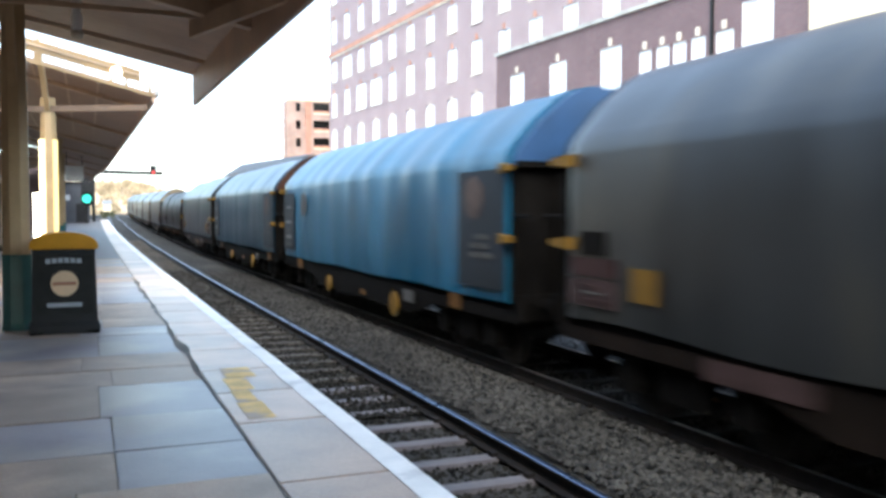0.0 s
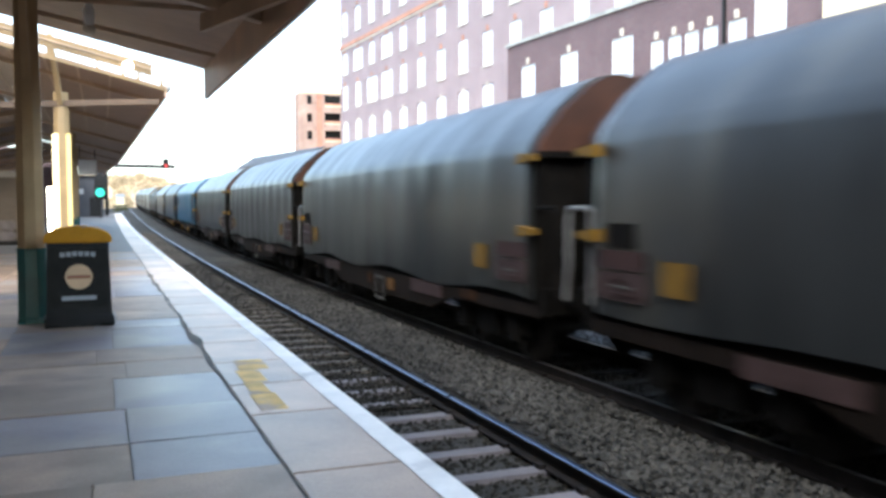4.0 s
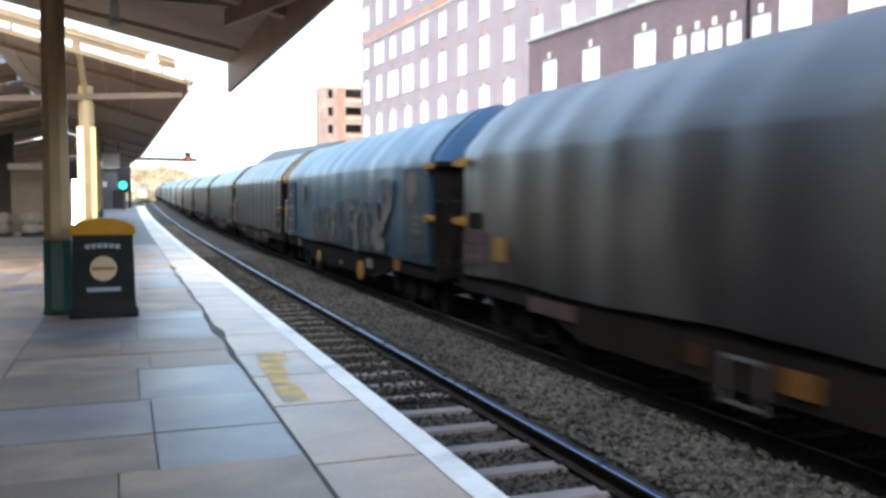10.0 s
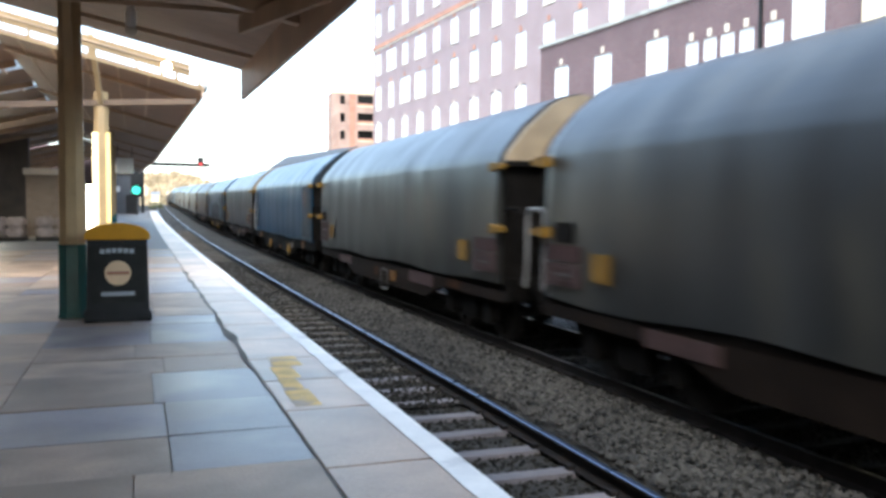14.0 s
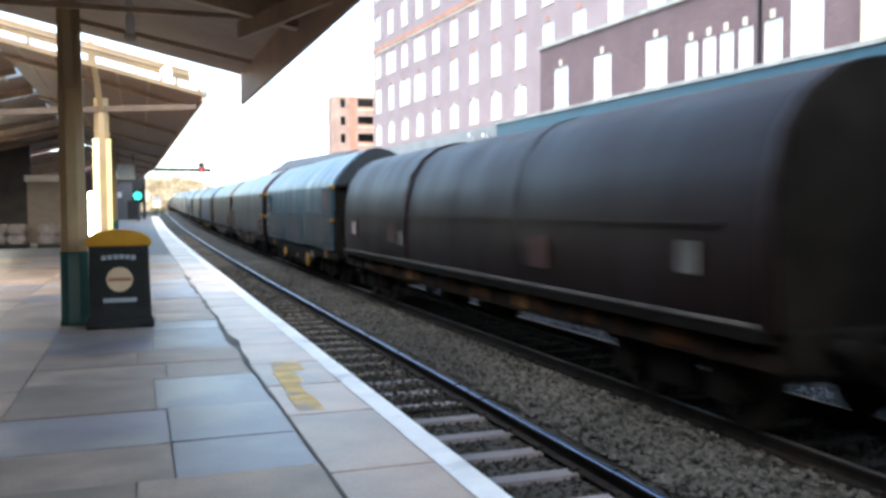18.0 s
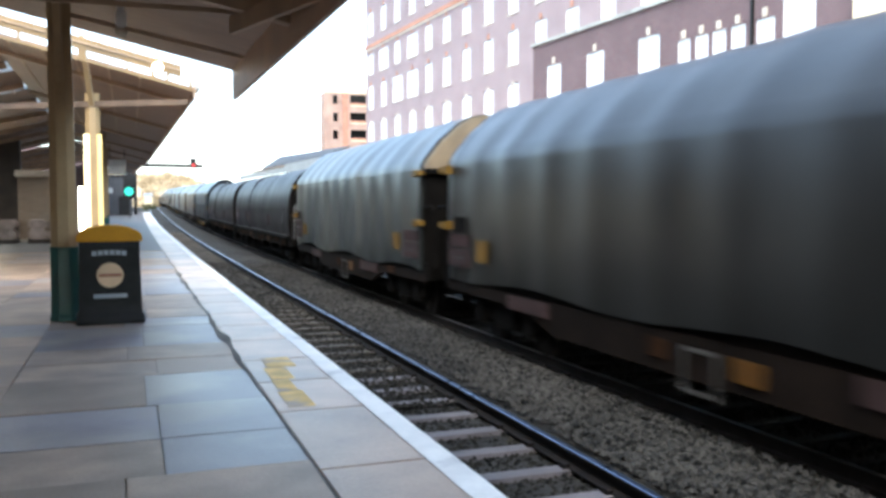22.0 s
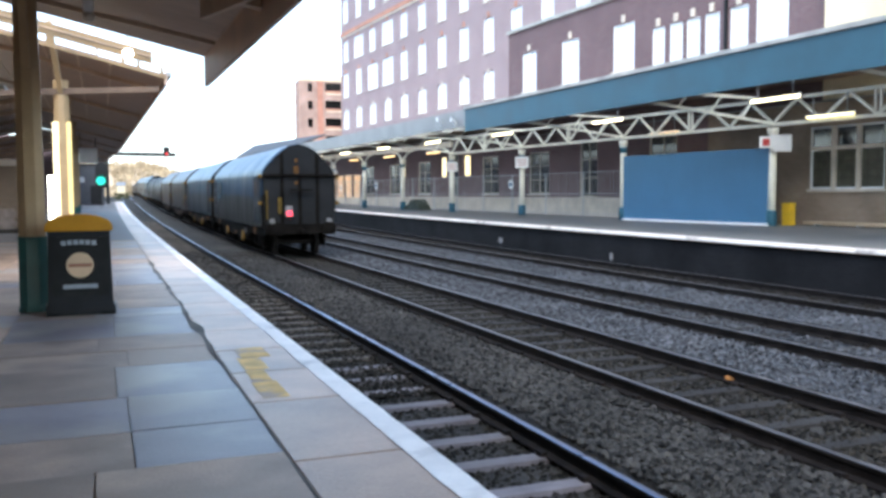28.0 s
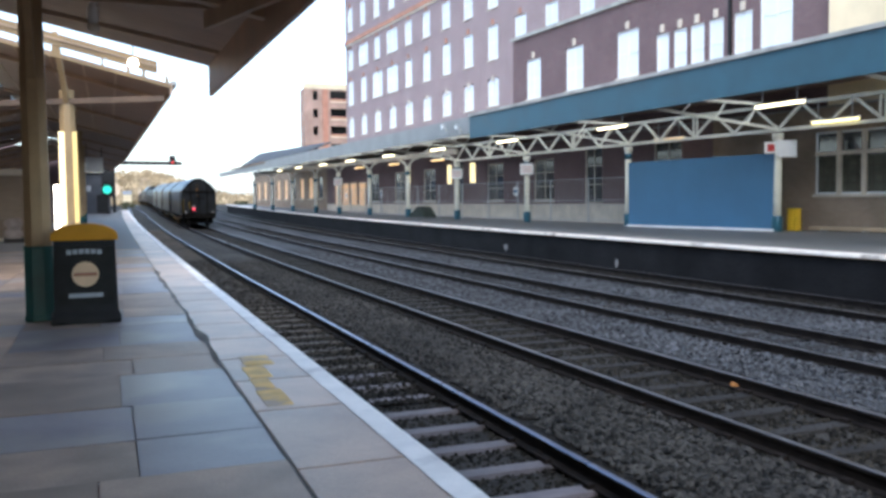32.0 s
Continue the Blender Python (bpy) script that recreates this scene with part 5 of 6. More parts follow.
M["graffiti_heart"] = mat("maroon_sprayed_paint", (0.016, 0.011, 0.02), 0.6, spec=0.2, var=0.3, scale=4)
M["dark_end"] = mat("dark_blue_grey_bulkhead", (0.011, 0.0145, 0.019), 0.6, spec=0.2, var=0.3, scale=1.5)
M["tail_end"] = mat("sooty_grey_end_wall", (0.0085, 0.009, 0.0098), 0.65, spec=0.15, var=0.4, scale=1.5)
M["blue_end"] = mat("blue_bulkhead", (0.015, 0.055, 0.13), 0.5, var=0.25, scale=1.5)

HOOD = [(1.29, 1.02), (1.295, 1.5), (1.3, 2.1), (1.285, 2.82), (1.26, 2.96), (1.19, 3.08), (0.9, 3.42), (0.52, 3.74), (0.3, 3.86), (0.0, 3.92)]
COIL = [(1.27, 1.08), (1.32, 1.47), (1.33, 1.95), (1.29, 2.43), (1.16, 2.86), (0.93, 3.2), (0.62, 3.42), (0.3, 3.52), (0.0, 3.55)]


def full(prof, k=1.0, dz=0.0):
    return [(x * k, z + dz) for x, z in prof] + [(-x * k, z + dz) for x, z in prof[-2::-1]]


def sheet(prof, y0, y1, ribs=0.0, pitch=0.9, sag=0.0, seed=0, closed=True):
    """A sheet drawn over hoops: rib height, hoop pitch, sag of the lower hem."""
    bm = bmesh.new()
    P = full(prof)
    n = max(2, int((y1 - y0) / 0.15))
    rings = []
    for i in range(n + 1):
        y = y0 + (y1 - y0) * i / n
        ph = ((y - y0) / pitch) % 1.0
        bulge = ribs * (abs(math.cos(math.pi * ph)) ** 3 - 0.4)
        row = []
        for x, z in P:
            w = 0.022 * noise.noise(Vector((y * 0.7, z * 1.2, seed * 7.1 + (3 if x > 0 else 0)))) + 0.012 * noise.noise(Vector((y * 2.3, z * 2.1, seed * 3.3)))
            s = 1 + (bulge + w) / 1.3
            hem = sag * (0.5 + 0.5 * math.sin(y * 1.3 + seed)) if z < 1.1 else 0
            row.append(bm.verts.new((x * s, y, 1.0 + (z - 1.0) * (1 + (bulge * 0.5 + w * 0.5) / 2.9) - hem if z > 1.1 else z - hem)))
        rings.append(row)
    for a, b in zip(rings, rings[1:]):
        for k in range(len(P) - 1):
            bm.faces.new((a[k], a[k + 1], b[k + 1], b[k])).smooth = True
    if closed:
        bm.faces.new(rings[0][::-1]), bm.faces.new(rings[-1])
    bmesh.ops.recalc_face_normals(bm, faces=bm.faces[:])
    return bm


CACHE = {}


def cached(key, build, material):
    if key not in CACHE:
        CACHE[key] = finish(build(), key, material)
    return CACHE[key]


def mk_wheelset():
    bm = bmesh.new()
    R = Matrix.Rotation(math.pi / 2, 4, 'Y')
    for s in (-1, 1):
        bmesh.ops.create_cone(bm, cap_ends=True, segments=24, radius1=0.46, radius2=0.46, depth=0.13, matrix=Matrix.Translation((s * 0.75, 0, 0)) @ R)
        bmesh.ops.create_cone(bm, cap_ends=True, segments=24, radius1=0.49, radius2=0.49, depth=0.03, matrix=Matrix.Translation((s * 0.69, 0, 0)) @ R)
        for k in range(4):
            bmesh.ops.create_cube(bm, size=0.12, matrix=Matrix.Translation((s * 0.81, 0.28 * math.cos(k * 1.57), 0.28 * math.sin(k * 1.57))))
    bmesh.ops.create_cone(bm, cap_ends=True, segments=12, radius1=0.09, radius2=0.09, depth=1.9, matrix=R)
    return bm


def mk_bogie():
    bm = bmesh.new()
    for s in (-1, 1):
        x = s * 1.0
        box(bm, x - 0.07, -1.35, 0.62, x + 0.07, 1.35, 0.8)
        box(bm, x - 0.09, -0.35, 0.3, x + 0.09, 0.35, 0.62)
        for y in (-0.9, 0.9):
            box(bm, x - 0.12, y - 0.17, 0.3, x + 0.12, y + 0.17, 0.64)
            for d in (-0.24, 0.24):
                bar(bm, (x, y + d, 0.38), (x, y + d, 0.64), 0.13, sides=8)
    box(bm, -0.95, -0.2, 0.5, 0.95, 0.2, 0.8)
    return bm


def mk_buffer():
    bm = bmesh.new()
    R = Matrix.Rotation(math.pi / 2, 4, 'X')
    bmesh.ops.create_cone(bm, cap_ends=True, segments=14, radius1=0.11, radius2=0.09, depth=0.4, matrix=Matrix.Translation((0, 0.2, 0)) @ R)
    bmesh.ops.create_cone(bm, cap_ends=True, segments=18, radius1=0.23, radius2=0.23, depth=0.05, matrix=Matrix.Translation((0, 0.43, 0)) @ R)
    return bm


def mk_rail(h):
    """A bent grab rail: straight leg, flat top, and a leg that cranks back at the foot."""
    bm = bmesh.new()
    w = 0.52
    for p, q in (((0, 0, 0), (0, 0, h - 0.06)), ((0, 0, h - 0.06), (0.06, 0, h)), ((0.06, 0, h), (w - 0.06, 0, h)), ((w - 0.06, 0, h), (w, 0, h - 0.08)), ((w, 0, h - 0.08), (w, 0, 0.4)), ((w, 0, 0.4), (w + 0.06, 0, 0.0))):
        bar(bm, p, q, 0.055, sides=8)
    return bm


wheelsets = []


def put(name, key, build, material, parent, at, label=""):
    ob = piece(name, cached(key, build, material), parent, at)
    if label:
        tagged(ob, label)
    return ob


def wagon(length, kind, sheet_mat, end_front, end_rear, label, ribs=0.011, pitch=1.25, sag=0.03, seed=0, marks="grey", tail=False, graffiti=0, patches=()):
    w = thing("goods_wagon", label, "rail wagon", "goods train wagons")
    half = length / 2
    body = half - 0.78
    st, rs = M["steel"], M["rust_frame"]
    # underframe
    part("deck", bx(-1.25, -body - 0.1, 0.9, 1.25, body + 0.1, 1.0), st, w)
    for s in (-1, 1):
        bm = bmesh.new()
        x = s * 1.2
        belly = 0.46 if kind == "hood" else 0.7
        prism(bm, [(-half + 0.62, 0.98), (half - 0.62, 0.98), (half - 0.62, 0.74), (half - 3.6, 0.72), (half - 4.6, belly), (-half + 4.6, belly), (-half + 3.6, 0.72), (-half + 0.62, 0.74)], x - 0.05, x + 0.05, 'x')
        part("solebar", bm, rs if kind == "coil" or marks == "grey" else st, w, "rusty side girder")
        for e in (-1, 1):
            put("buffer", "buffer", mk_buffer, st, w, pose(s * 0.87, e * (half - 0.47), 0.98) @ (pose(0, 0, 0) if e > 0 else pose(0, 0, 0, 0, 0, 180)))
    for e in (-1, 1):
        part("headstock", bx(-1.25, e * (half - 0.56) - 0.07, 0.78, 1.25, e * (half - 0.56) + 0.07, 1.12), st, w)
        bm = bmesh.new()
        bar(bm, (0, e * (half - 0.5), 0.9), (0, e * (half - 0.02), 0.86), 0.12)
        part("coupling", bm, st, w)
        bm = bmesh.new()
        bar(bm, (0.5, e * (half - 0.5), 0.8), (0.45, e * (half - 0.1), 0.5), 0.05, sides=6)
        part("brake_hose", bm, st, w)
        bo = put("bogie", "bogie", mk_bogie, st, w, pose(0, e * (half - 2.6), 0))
        for d in (-0.9, 0.9):
            ws = put("wheelset", "wheelset", mk_wheelset, M["wheel"], bo, pose(0, d, 0.46))
            wheelsets.append((w, ws, d))
    for y, r, l in ((0.9, 0.34, 1.1), (-1.4, 0.26, 1.4)):
        bm = bmesh.new()
        bar(bm, (-0.75, y, 0.52), (-0.75 + 0.3 * r, y + l, 0.52), r, sides=12)
        part("air_tank", bm, st, w)
    bm = bmesh.new()
    bar(bm, (-1.05, -half + 4.2, 0.42), (-1.05, half - 4.2, 0.42), 0.05, sides=6)
    part("brake_rod", bm, st, w)
    # body
    if kind == "hood":
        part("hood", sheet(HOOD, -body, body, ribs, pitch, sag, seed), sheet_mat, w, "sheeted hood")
        for e, em in ((1, end_front), (-1, end_rear)):
            bm = bmesh.new()
            y0 = e * (body + 0.02)
            prism(bm, full([(1.27, 2.8)] + [(x * 0.985, z - 0.02) for x, z in HOOD[3:]]), min(y0, y0 + e * 0.14), max(y0, y0 + e * 0.14))
            bh = part("bulkhead", bm, em, w, "arched end bulkhead")
            part("bulkhead_wall", bx(-1.27, min(y0, y0 + e * 0.14), 1.0, 1.27, max(y0, y0 + e * 0.14), 2.797), em if tail else M["steel"], bh, "near-black lower end wall")
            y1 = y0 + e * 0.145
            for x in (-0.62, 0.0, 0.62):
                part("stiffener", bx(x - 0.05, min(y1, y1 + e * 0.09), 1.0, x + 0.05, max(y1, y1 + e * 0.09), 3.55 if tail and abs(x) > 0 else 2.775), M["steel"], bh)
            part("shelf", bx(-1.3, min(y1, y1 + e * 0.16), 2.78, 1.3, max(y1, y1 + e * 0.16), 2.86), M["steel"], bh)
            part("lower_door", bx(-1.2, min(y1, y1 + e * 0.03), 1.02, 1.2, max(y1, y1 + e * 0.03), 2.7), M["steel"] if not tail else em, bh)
            for z in (1.85, 2.78):
                for s in (-1, 1):
                    bm = bmesh.new()
                    yi, yo = e * (half - (0.94 if marks == "grey" else 0.84)), e * (half - (0.56 if marks == "grey" else 0.62))
                    prism(bm, [(yi, z + 0.07), (yo, z + 0.035), (yo, z - 0.035), (yi, z - 0.07)], s * 1.3, s * 1.42, 'x')
                    part("latch", bm, M["yellow_label"], w, "dirty yellow wedge latch")
            pale = e > 0 and seed in (12, 13, 15, 16, 18, 20, 22, 24, 26)
            put("handrail", "pale_handrail" if pale else "handrail", lambda: mk_rail(1.1), M["white_label"] if pale else M["steel"], w, pose(-1.27, half - 0.66, 1.05, 0, 0, 90) if e > 0 else pose(-1.27, 0.66 - half, 1.05, 0, 0, -90))
        for s in (-1, 1):
            x = s * 1.3
            xa, xb = (x, x + 0.012) if s > 0 else (x - 0.012, x)
            g = lambda nm, y, z, ww, hh, mm, lab="", o=0.03: part(nm, bx(xa + s * o, y - ww / 2, z - hh / 2, xb + s * o, y + ww / 2, z + hh / 2), mm, w, lab)
            if marks == "grey":
                g("yellow_plate", half - 2.3, 1.46, 0.44, 0.34, M["yellow_label"], "dirty yellow square plate")
                g("yellow_plate", -half + 2.3, 1.46, 0.44, 0.34, M["yellow_label"], "dirty yellow square plate")
                for y in (half - 1.35, -half + 1.3):
                    g("red_panel", y, 1.6, 0.9, 0.2, M["pink_panel"], "faded red data panel")
                    g("pink_panel", y, 1.32, 0.92, 0.3, M["pink_data"], "washed-out pink data panel")
                    for k in range(3):
                        g("data_bar", y - 0.12 + 0.1 * k, 1.24 + k * 0.08, 0.5 - 0.08 * k, 0.025, M["label_dim"] if k % 2 else M["pink_panel"], o=0.044)
                # flat near-black plate drawn in place of a dark hole
                g("dark_plate", half - 1.35, 1.86, 0.5, 0.26, M["steel"], "near-black square plate")
                g("red_panel", half - 3.8, 0.78, 1.3, 0.2, M["pink_data"], "faded red girder panel", -0.035)
                g("red_panel", -half + 4.75, 0.78, 1.5, 0.22, M["pink_data"], "faded red girder panel", -0.035)
                g("rust_panel", -half + 2.9, 0.84, 0.5, 0.14, M["rust_bright"], "rusty girder panel", -0.035)
                for d in (-0.26, 0.26):
                    g("frame_bar", -0.12 + d, 0.56, 0.05, 0.46, M["label_dim"], o=-0.03)
                    g("frame_bar", -0.12, 0.56 + d * 0.8, 0.48, 0.04, M["label_dim"], o=-0.03)
                g("orange_plate", -0.82, 0.68, 0.4, 0.22, M["orange_label"], "rusty orange plate", -0.03)
                g("orange_plate", 0.6, 0.7, 0.3, 0.2, M["rust_bright"], "rusty plate", -0.03)
            else:
                for y, yc, z0, z1 in ((half - 1.5, half - 3.25, 1.2, 2.72), (-half + 1.58, -half + 1.8, 1.15, 2.78)):
                    g("label_panel", y, (z0 + z1) / 2, 1.25 if y > 0 else 1.52, z1 - z0, M["dark_end"], "dark data panel", 0.025)
                    if y < 0 or seed in (9, 16, 27):
                        bm = bmesh.new()
                        bmesh.ops.create_cone(bm, cap_ends=True, segments=24, radius1=0.3, radius2=0.3, depth=0.012, matrix=Matrix.Translation((s * 1.346, yc, 2.4)) @ Matrix.Rotation(math.pi / 2, 4, 'Y'))
                        part("label_circle", bm, M["label_dim"] if y > 0 else M["pink_pale"], w, "round emblem plate")
                    for k in range(6 if y > 0 else 3):
                        g("data_bar", y - 0.05 + 0.06 * (k % 2), (1.34 + k * 0.2) if y > 0 else (1.6 + k * 0.13), 0.72 - 0.12 * (k % 3), 0.07, M["white_label"] if y > 0 and k % 2 else M["label_dim"], o=0.04)
                bm = bmesh.new()
                bmesh.ops.create_cone(bm, cap_ends=True, segments=20, radius1=0.22, radius2=0.22, depth=0.05, matrix=Matrix.Translation((s * 1.31, half - 10.25, 0.55)) @ Matrix.Rotation(math.pi / 2, 4, 'Y'))
                part("brake_wheel", bm, M["yellow_label"], w, "yellow hand brake wheel")
                bm = bmesh.new()
                bmesh.ops.create_cone(bm, cap_ends=True, segments=20, radius1=0.18, radius2=0.18, depth=0.05, matrix=Matrix.Translation((s * 1.31, half - 5.64, 0.58)) @ Matrix.Rotation(math.pi / 2, 4, 'Y'))
                part("brake_wheel", bm, M["yellow_label"], w, "yellow hand brake wheel")
                g("orange_plate", half - 8.3, 0.6, 0.36, 0.1, M["orange_label"], "orange plate", 0.0)
                g("orange_plate", half - 13.0, 0.87, 0.42, 0.24, M["orange_label"], "orange plate", -0.03)
                g("orange_plate", half - 2.6, 0.86, 0.5, 0.22, M["orange_label"], "orange plate", -0.03)
                g("white_plate", half - 11.0, 0.76, 0.5, 0.2, M["label_dim"], "pale plate", 0.0)
    else:
        n = 3
        seg = 2 * body / n
        for k in range(n):
            y0 = -body + k * seg
            big = k != 1
            part("hood", sheet([(x * (1.0 if big else 0.975), z - (0 if big else 0.04)) for x, z in COIL], y0 + (0 if big else -0.2), y0 + seg + (0 if big else 0.2), 0.0, 1, 0, seed + k), sheet_mat, w, "curved steel telescopic hood")
            if big:
                for y in (y0 + 0.02, y0 + seg - 0.02):
                    part("hoop", sheet([(x * 1.006, z + 0.006) for x, z in COIL], y - 0.04, y + 0.04), sheet_mat, w)
        for s in (-1, 1):
            part("grab_rail", bx(s * 1.36 - 0.02, -body + 0.6, 2.02, s * 1.36 + 0.02, body - 0.6, 2.05), M["coil_brown"], w, "thin worn rail")
            part("hood_sill", bx(s * 1.33 - 0.05, -body, 1.0, s * 1.33 + 0.05, body, 1.1), M["steel"], w)
            part("side_rail", bx(s * 1.385 - 0.015, -body + 0.1, 1.13, s * 1.385 + 0.015, body - 0.1, 1.165), M["label_dim"], w, "thin worn pale rail")
            for k in range(17):
                y = -half + 1.5 + (length - 3.0) * k / 16
                part("girder_rib", bx(s * 1.265 - 0.02, y - 0.035, 0.73, s * 1.265 + 0.02, y + 0.035, 0.975), M["rust_bright"] if k % 3 else M["steel"], w)
            for k in range(8):
                y = -half + 2.2 + (length - 5.4) * k / 7 + 0.2 * math.sin(k * 2.1)
                part("rust_panel", bx(s * 1.258 - 0.008, y - 0.3, 0.78, s * 1.258 + 0.008, y + 0.42, 0.95), M["rust_bright"], w, "rusty orange girder panel")
            xa, xb = (1.345, 1.36) if s > 0 else (-1.36, -1.345)
            for y, z, ww, hh, mm in ((half - 1.9, 1.7, 0.62, 0.44, "red_frame"), (half - 1.9, 1.7, 0.34, 0.3, "white_label"), (half - 5.33, 1.69, 0.6, 0.42, "pink_panel"), (half - 5.96, 1.58, 0.3, 0.3, "label_dim"), (-half + 5.3, 1.6, 0.6, 0.42, "pink_panel"), (-half + 1.9, 1.7, 0.32, 0.32, "label_dim")):
                xo = 0.008 * s if mm == "white_label" else 0.0
                part("data_plate", bx(xa + xo, y - ww / 2, z - hh / 2, xb + xo, y + ww / 2, z + hh / 2), M[mm], w)
            for y, mm in ((half - 6.25, "orange_label"), (0.5, "rust_frame"), (-body * 0.35, "orange_label")):
                part("girder_plate", bx(s * 1.265 - 0.008, y - 0.25, 0.76, s * 1.265 + 0.008, y + 0.25, 0.96), M[mm], w)
        for e in (-1, 1):
            bm = bmesh.new()
            y0 = e * (body + 0.003)
            prism(bm, full(COIL, 0.97), min(y0, y0 + e * 0.1), max(y0, y0 + e * 0.1))
            part("bulkhead", bm, M["steel"], w, "near-black end wall")
    if graffiti:
        rnd = random.Random(graffiti)
        # sprayed unreadable letter outlines on the side that faces the platform: ragged pale strokes over a darker ground
        def spray(pts, width, x0, mm, nm, lab):
            """A ragged stroke along (distance from the front, height) points."""
            fine = []
            for (f0, z0), (f1, z1) in zip(pts, pts[1:]):
                n = max(2, int(math.hypot(f1 - f0, z1 - z0) / 0.09))
                fine += [(f0 + (f1 - f0) * k / n, z0 + (z1 - z0) * k / n) for k in range(n)]
            fine.append(pts[-1])
            bm = bmesh.new()
            rows = []
            for k, (f, z) in enumerate(fine):
                p, q = fine[max(0, k - 1)], fine[min(len(fine) - 1, k + 1)]
                d = Vector((q[0] - p[0], q[1] - p[1]))
                d = d.normalized() if d.length > 1e-6 else Vector((1, 0))
                o = Vector((-d.y, d.x)) * width / 2
                i, j = 1 + rnd.uniform(-0.35, 0.35), 1 + rnd.uniform(-0.35, 0.35)
                rows.append([bm.verts.new((x, half - (f + e * o.x * m), max(1.04, z + e * o.y * m))) for x in (x0, x0 - 0.004) for e, m in ((-1, i), (1, j))])
            for r0, r1 in zip(rows, rows[1:]):
                bm.faces.new((r0[2], r0[3], r1[3], r1[2])), bm.faces.new((r0[0], r0[2], r1[2], r1[0])), bm.faces.new((r0[3], r0[1], r1[1], r1[3]))
            part(nm, bm, M[mm], w, lab)

        def arch(f, ww, z0, z1, lean=0.0):
            return [(f - ww / 2, z0), (f - ww / 2, z1 - 0.22), (f - ww * 0.32 + lean, z1 - 0.05), (f + lean, z1), (f + ww * 0.32 + lean, z1 - 0.06), (f + ww / 2, z1 - 0.24), (f + ww / 2, z0)]
        spray([(5.0, 1.5), (11.6, 1.52)], 0.8, -1.336, "graffiti_dark", "sprayed_ground", "dark sprayed ground")
        n = 0
        for f, ww, top in ((5.3, 0.5, 1.86), (5.95, 0.55, 1.9), (6.6, 0.45, 1.88), (7.2, 0.6, 1.9), (7.95, 0.62, 2.02), (8.75, 0.7, 2.06), (9.55, 0.72, 2.1), (10.45, 0.85, 2.0), (11.25, 0.7, 2.0)):
            n += 1
            spray(arch(f, ww, 1.06 if n % 3 else 1.3, top, 0.06), 0.16 if f < 7.5 else 0.22, -1.342 - 0.0012 * n, "graffiti", "sprayed_stroke", "pale ragged sprayed stroke")
            if n % 2:
                spray([(f - ww * 0.3, 1.42 + 0.03 * n), (f + ww * 0.35, 1.48)], 0.1, -1.356 - 0.001 * n, "graffiti", "sprayed_stroke", "pale ragged sprayed stroke")
        spray([(11.55, 2.05), (11.9, 1.75), (12.0, 1.35), (12.35, 1.75), (12.75, 2.1), (12.9, 2.35), (12.6, 2.5), (12.2, 2.45)], 0.28, -1.374, "graffiti", "sprayed_stroke", "pale ragged sprayed stroke")
        spray([(11.4, 1.35), (12.5, 1.22)], 0.3, -1.378, "graffiti", "sprayed_stroke", "pale ragged sprayed stroke")
        spray([(3.55, 1.95), (3.6, 2.5)], 0.4, -1.336, "graffiti", "sprayed_stroke", "pale ragged sprayed oval")
        spray([(12.2, 2.45), (12.25, 2.1), (12.1, 1.8)], 0.34, -1.338, "graffiti_heart", "sprayed_heart", "dark maroon sprayed patch")
    # squares of overpaint or cleaned sheet: (start, end from the front, low, high, material)
    for f0, f1, z0, z1, mm in patches:
        bm = bmesh.new()
        t = 0.3 * min(1.0, (f1 - f0) / 2)
        prism(bm, [(half - f0, z0), (half - f0 - 0.08, z0 + (z1 - z0) * 0.6), (half - f0 - t, z1), (half - f1 + t, z1 - 0.03), (half - f1 + 0.06, z0 + (z1 - z0) * 0.55), (half - f1, z0)], -1.342, -1.336, 'x')
        part("paint_patch", bm, M[mm], w, "dark overpainted patch" if mm == "patch_dark" else "clean blue patch")
    if tail:
        y = -body - 0.3
        part("tail_lamp", bx(-0.55, y - 0.2, 1.38, -0.31, y - 0.05, 1.76, bevel=0.02), M["white_label"], w, "white tail lamp box")
        part("tail_lens", bx(-0.52, y - 0.215, 1.41, -0.34, y - 0.202, 1.58), M["tail_glow"], w, "red lit tail lens")
        part("yellow_bar", bx(-0.79, y - 0.1, 1.5, -0.68, y - 0.03, 2.05), M["yellow_dim"], w)
        part("yellow_bar", bx(-1.2, y - 0.06, 1.3, -1.14, y + 0.05, 2.3), M["yellow_dim"], w)
        for s in (-1, 1):
            part("white_plate", bx(s * 1.0 - 0.08, y - 0.06, 1.16, s * 1.0 + 0.08, y - 0.03, 1.32), M["white_label"], w)
        part("orange_sign", bx(-0.22, y - 0.06, 2.88, -0.06, y - 0.03, 3.14), M["orange_label"], w)
        part("orange_sign", bx(-0.19, y - 0.06, 3.28, -0.1, y - 0.03, 3.4), M["orange_label"], w)
        part("orange_sign", bx(-0.19, y - 0.06, 2.5, -0.11, y - 0.03, 2.62), M["orange_label"], w)
        part("step_beam", bx(-0.38, y - 0.2, 2.28, 0.38, y - 0.03, 2.34), M["steel"], w)
    return w


def travelled(t):
    return 11.1 * t - 0.0175 * t * t


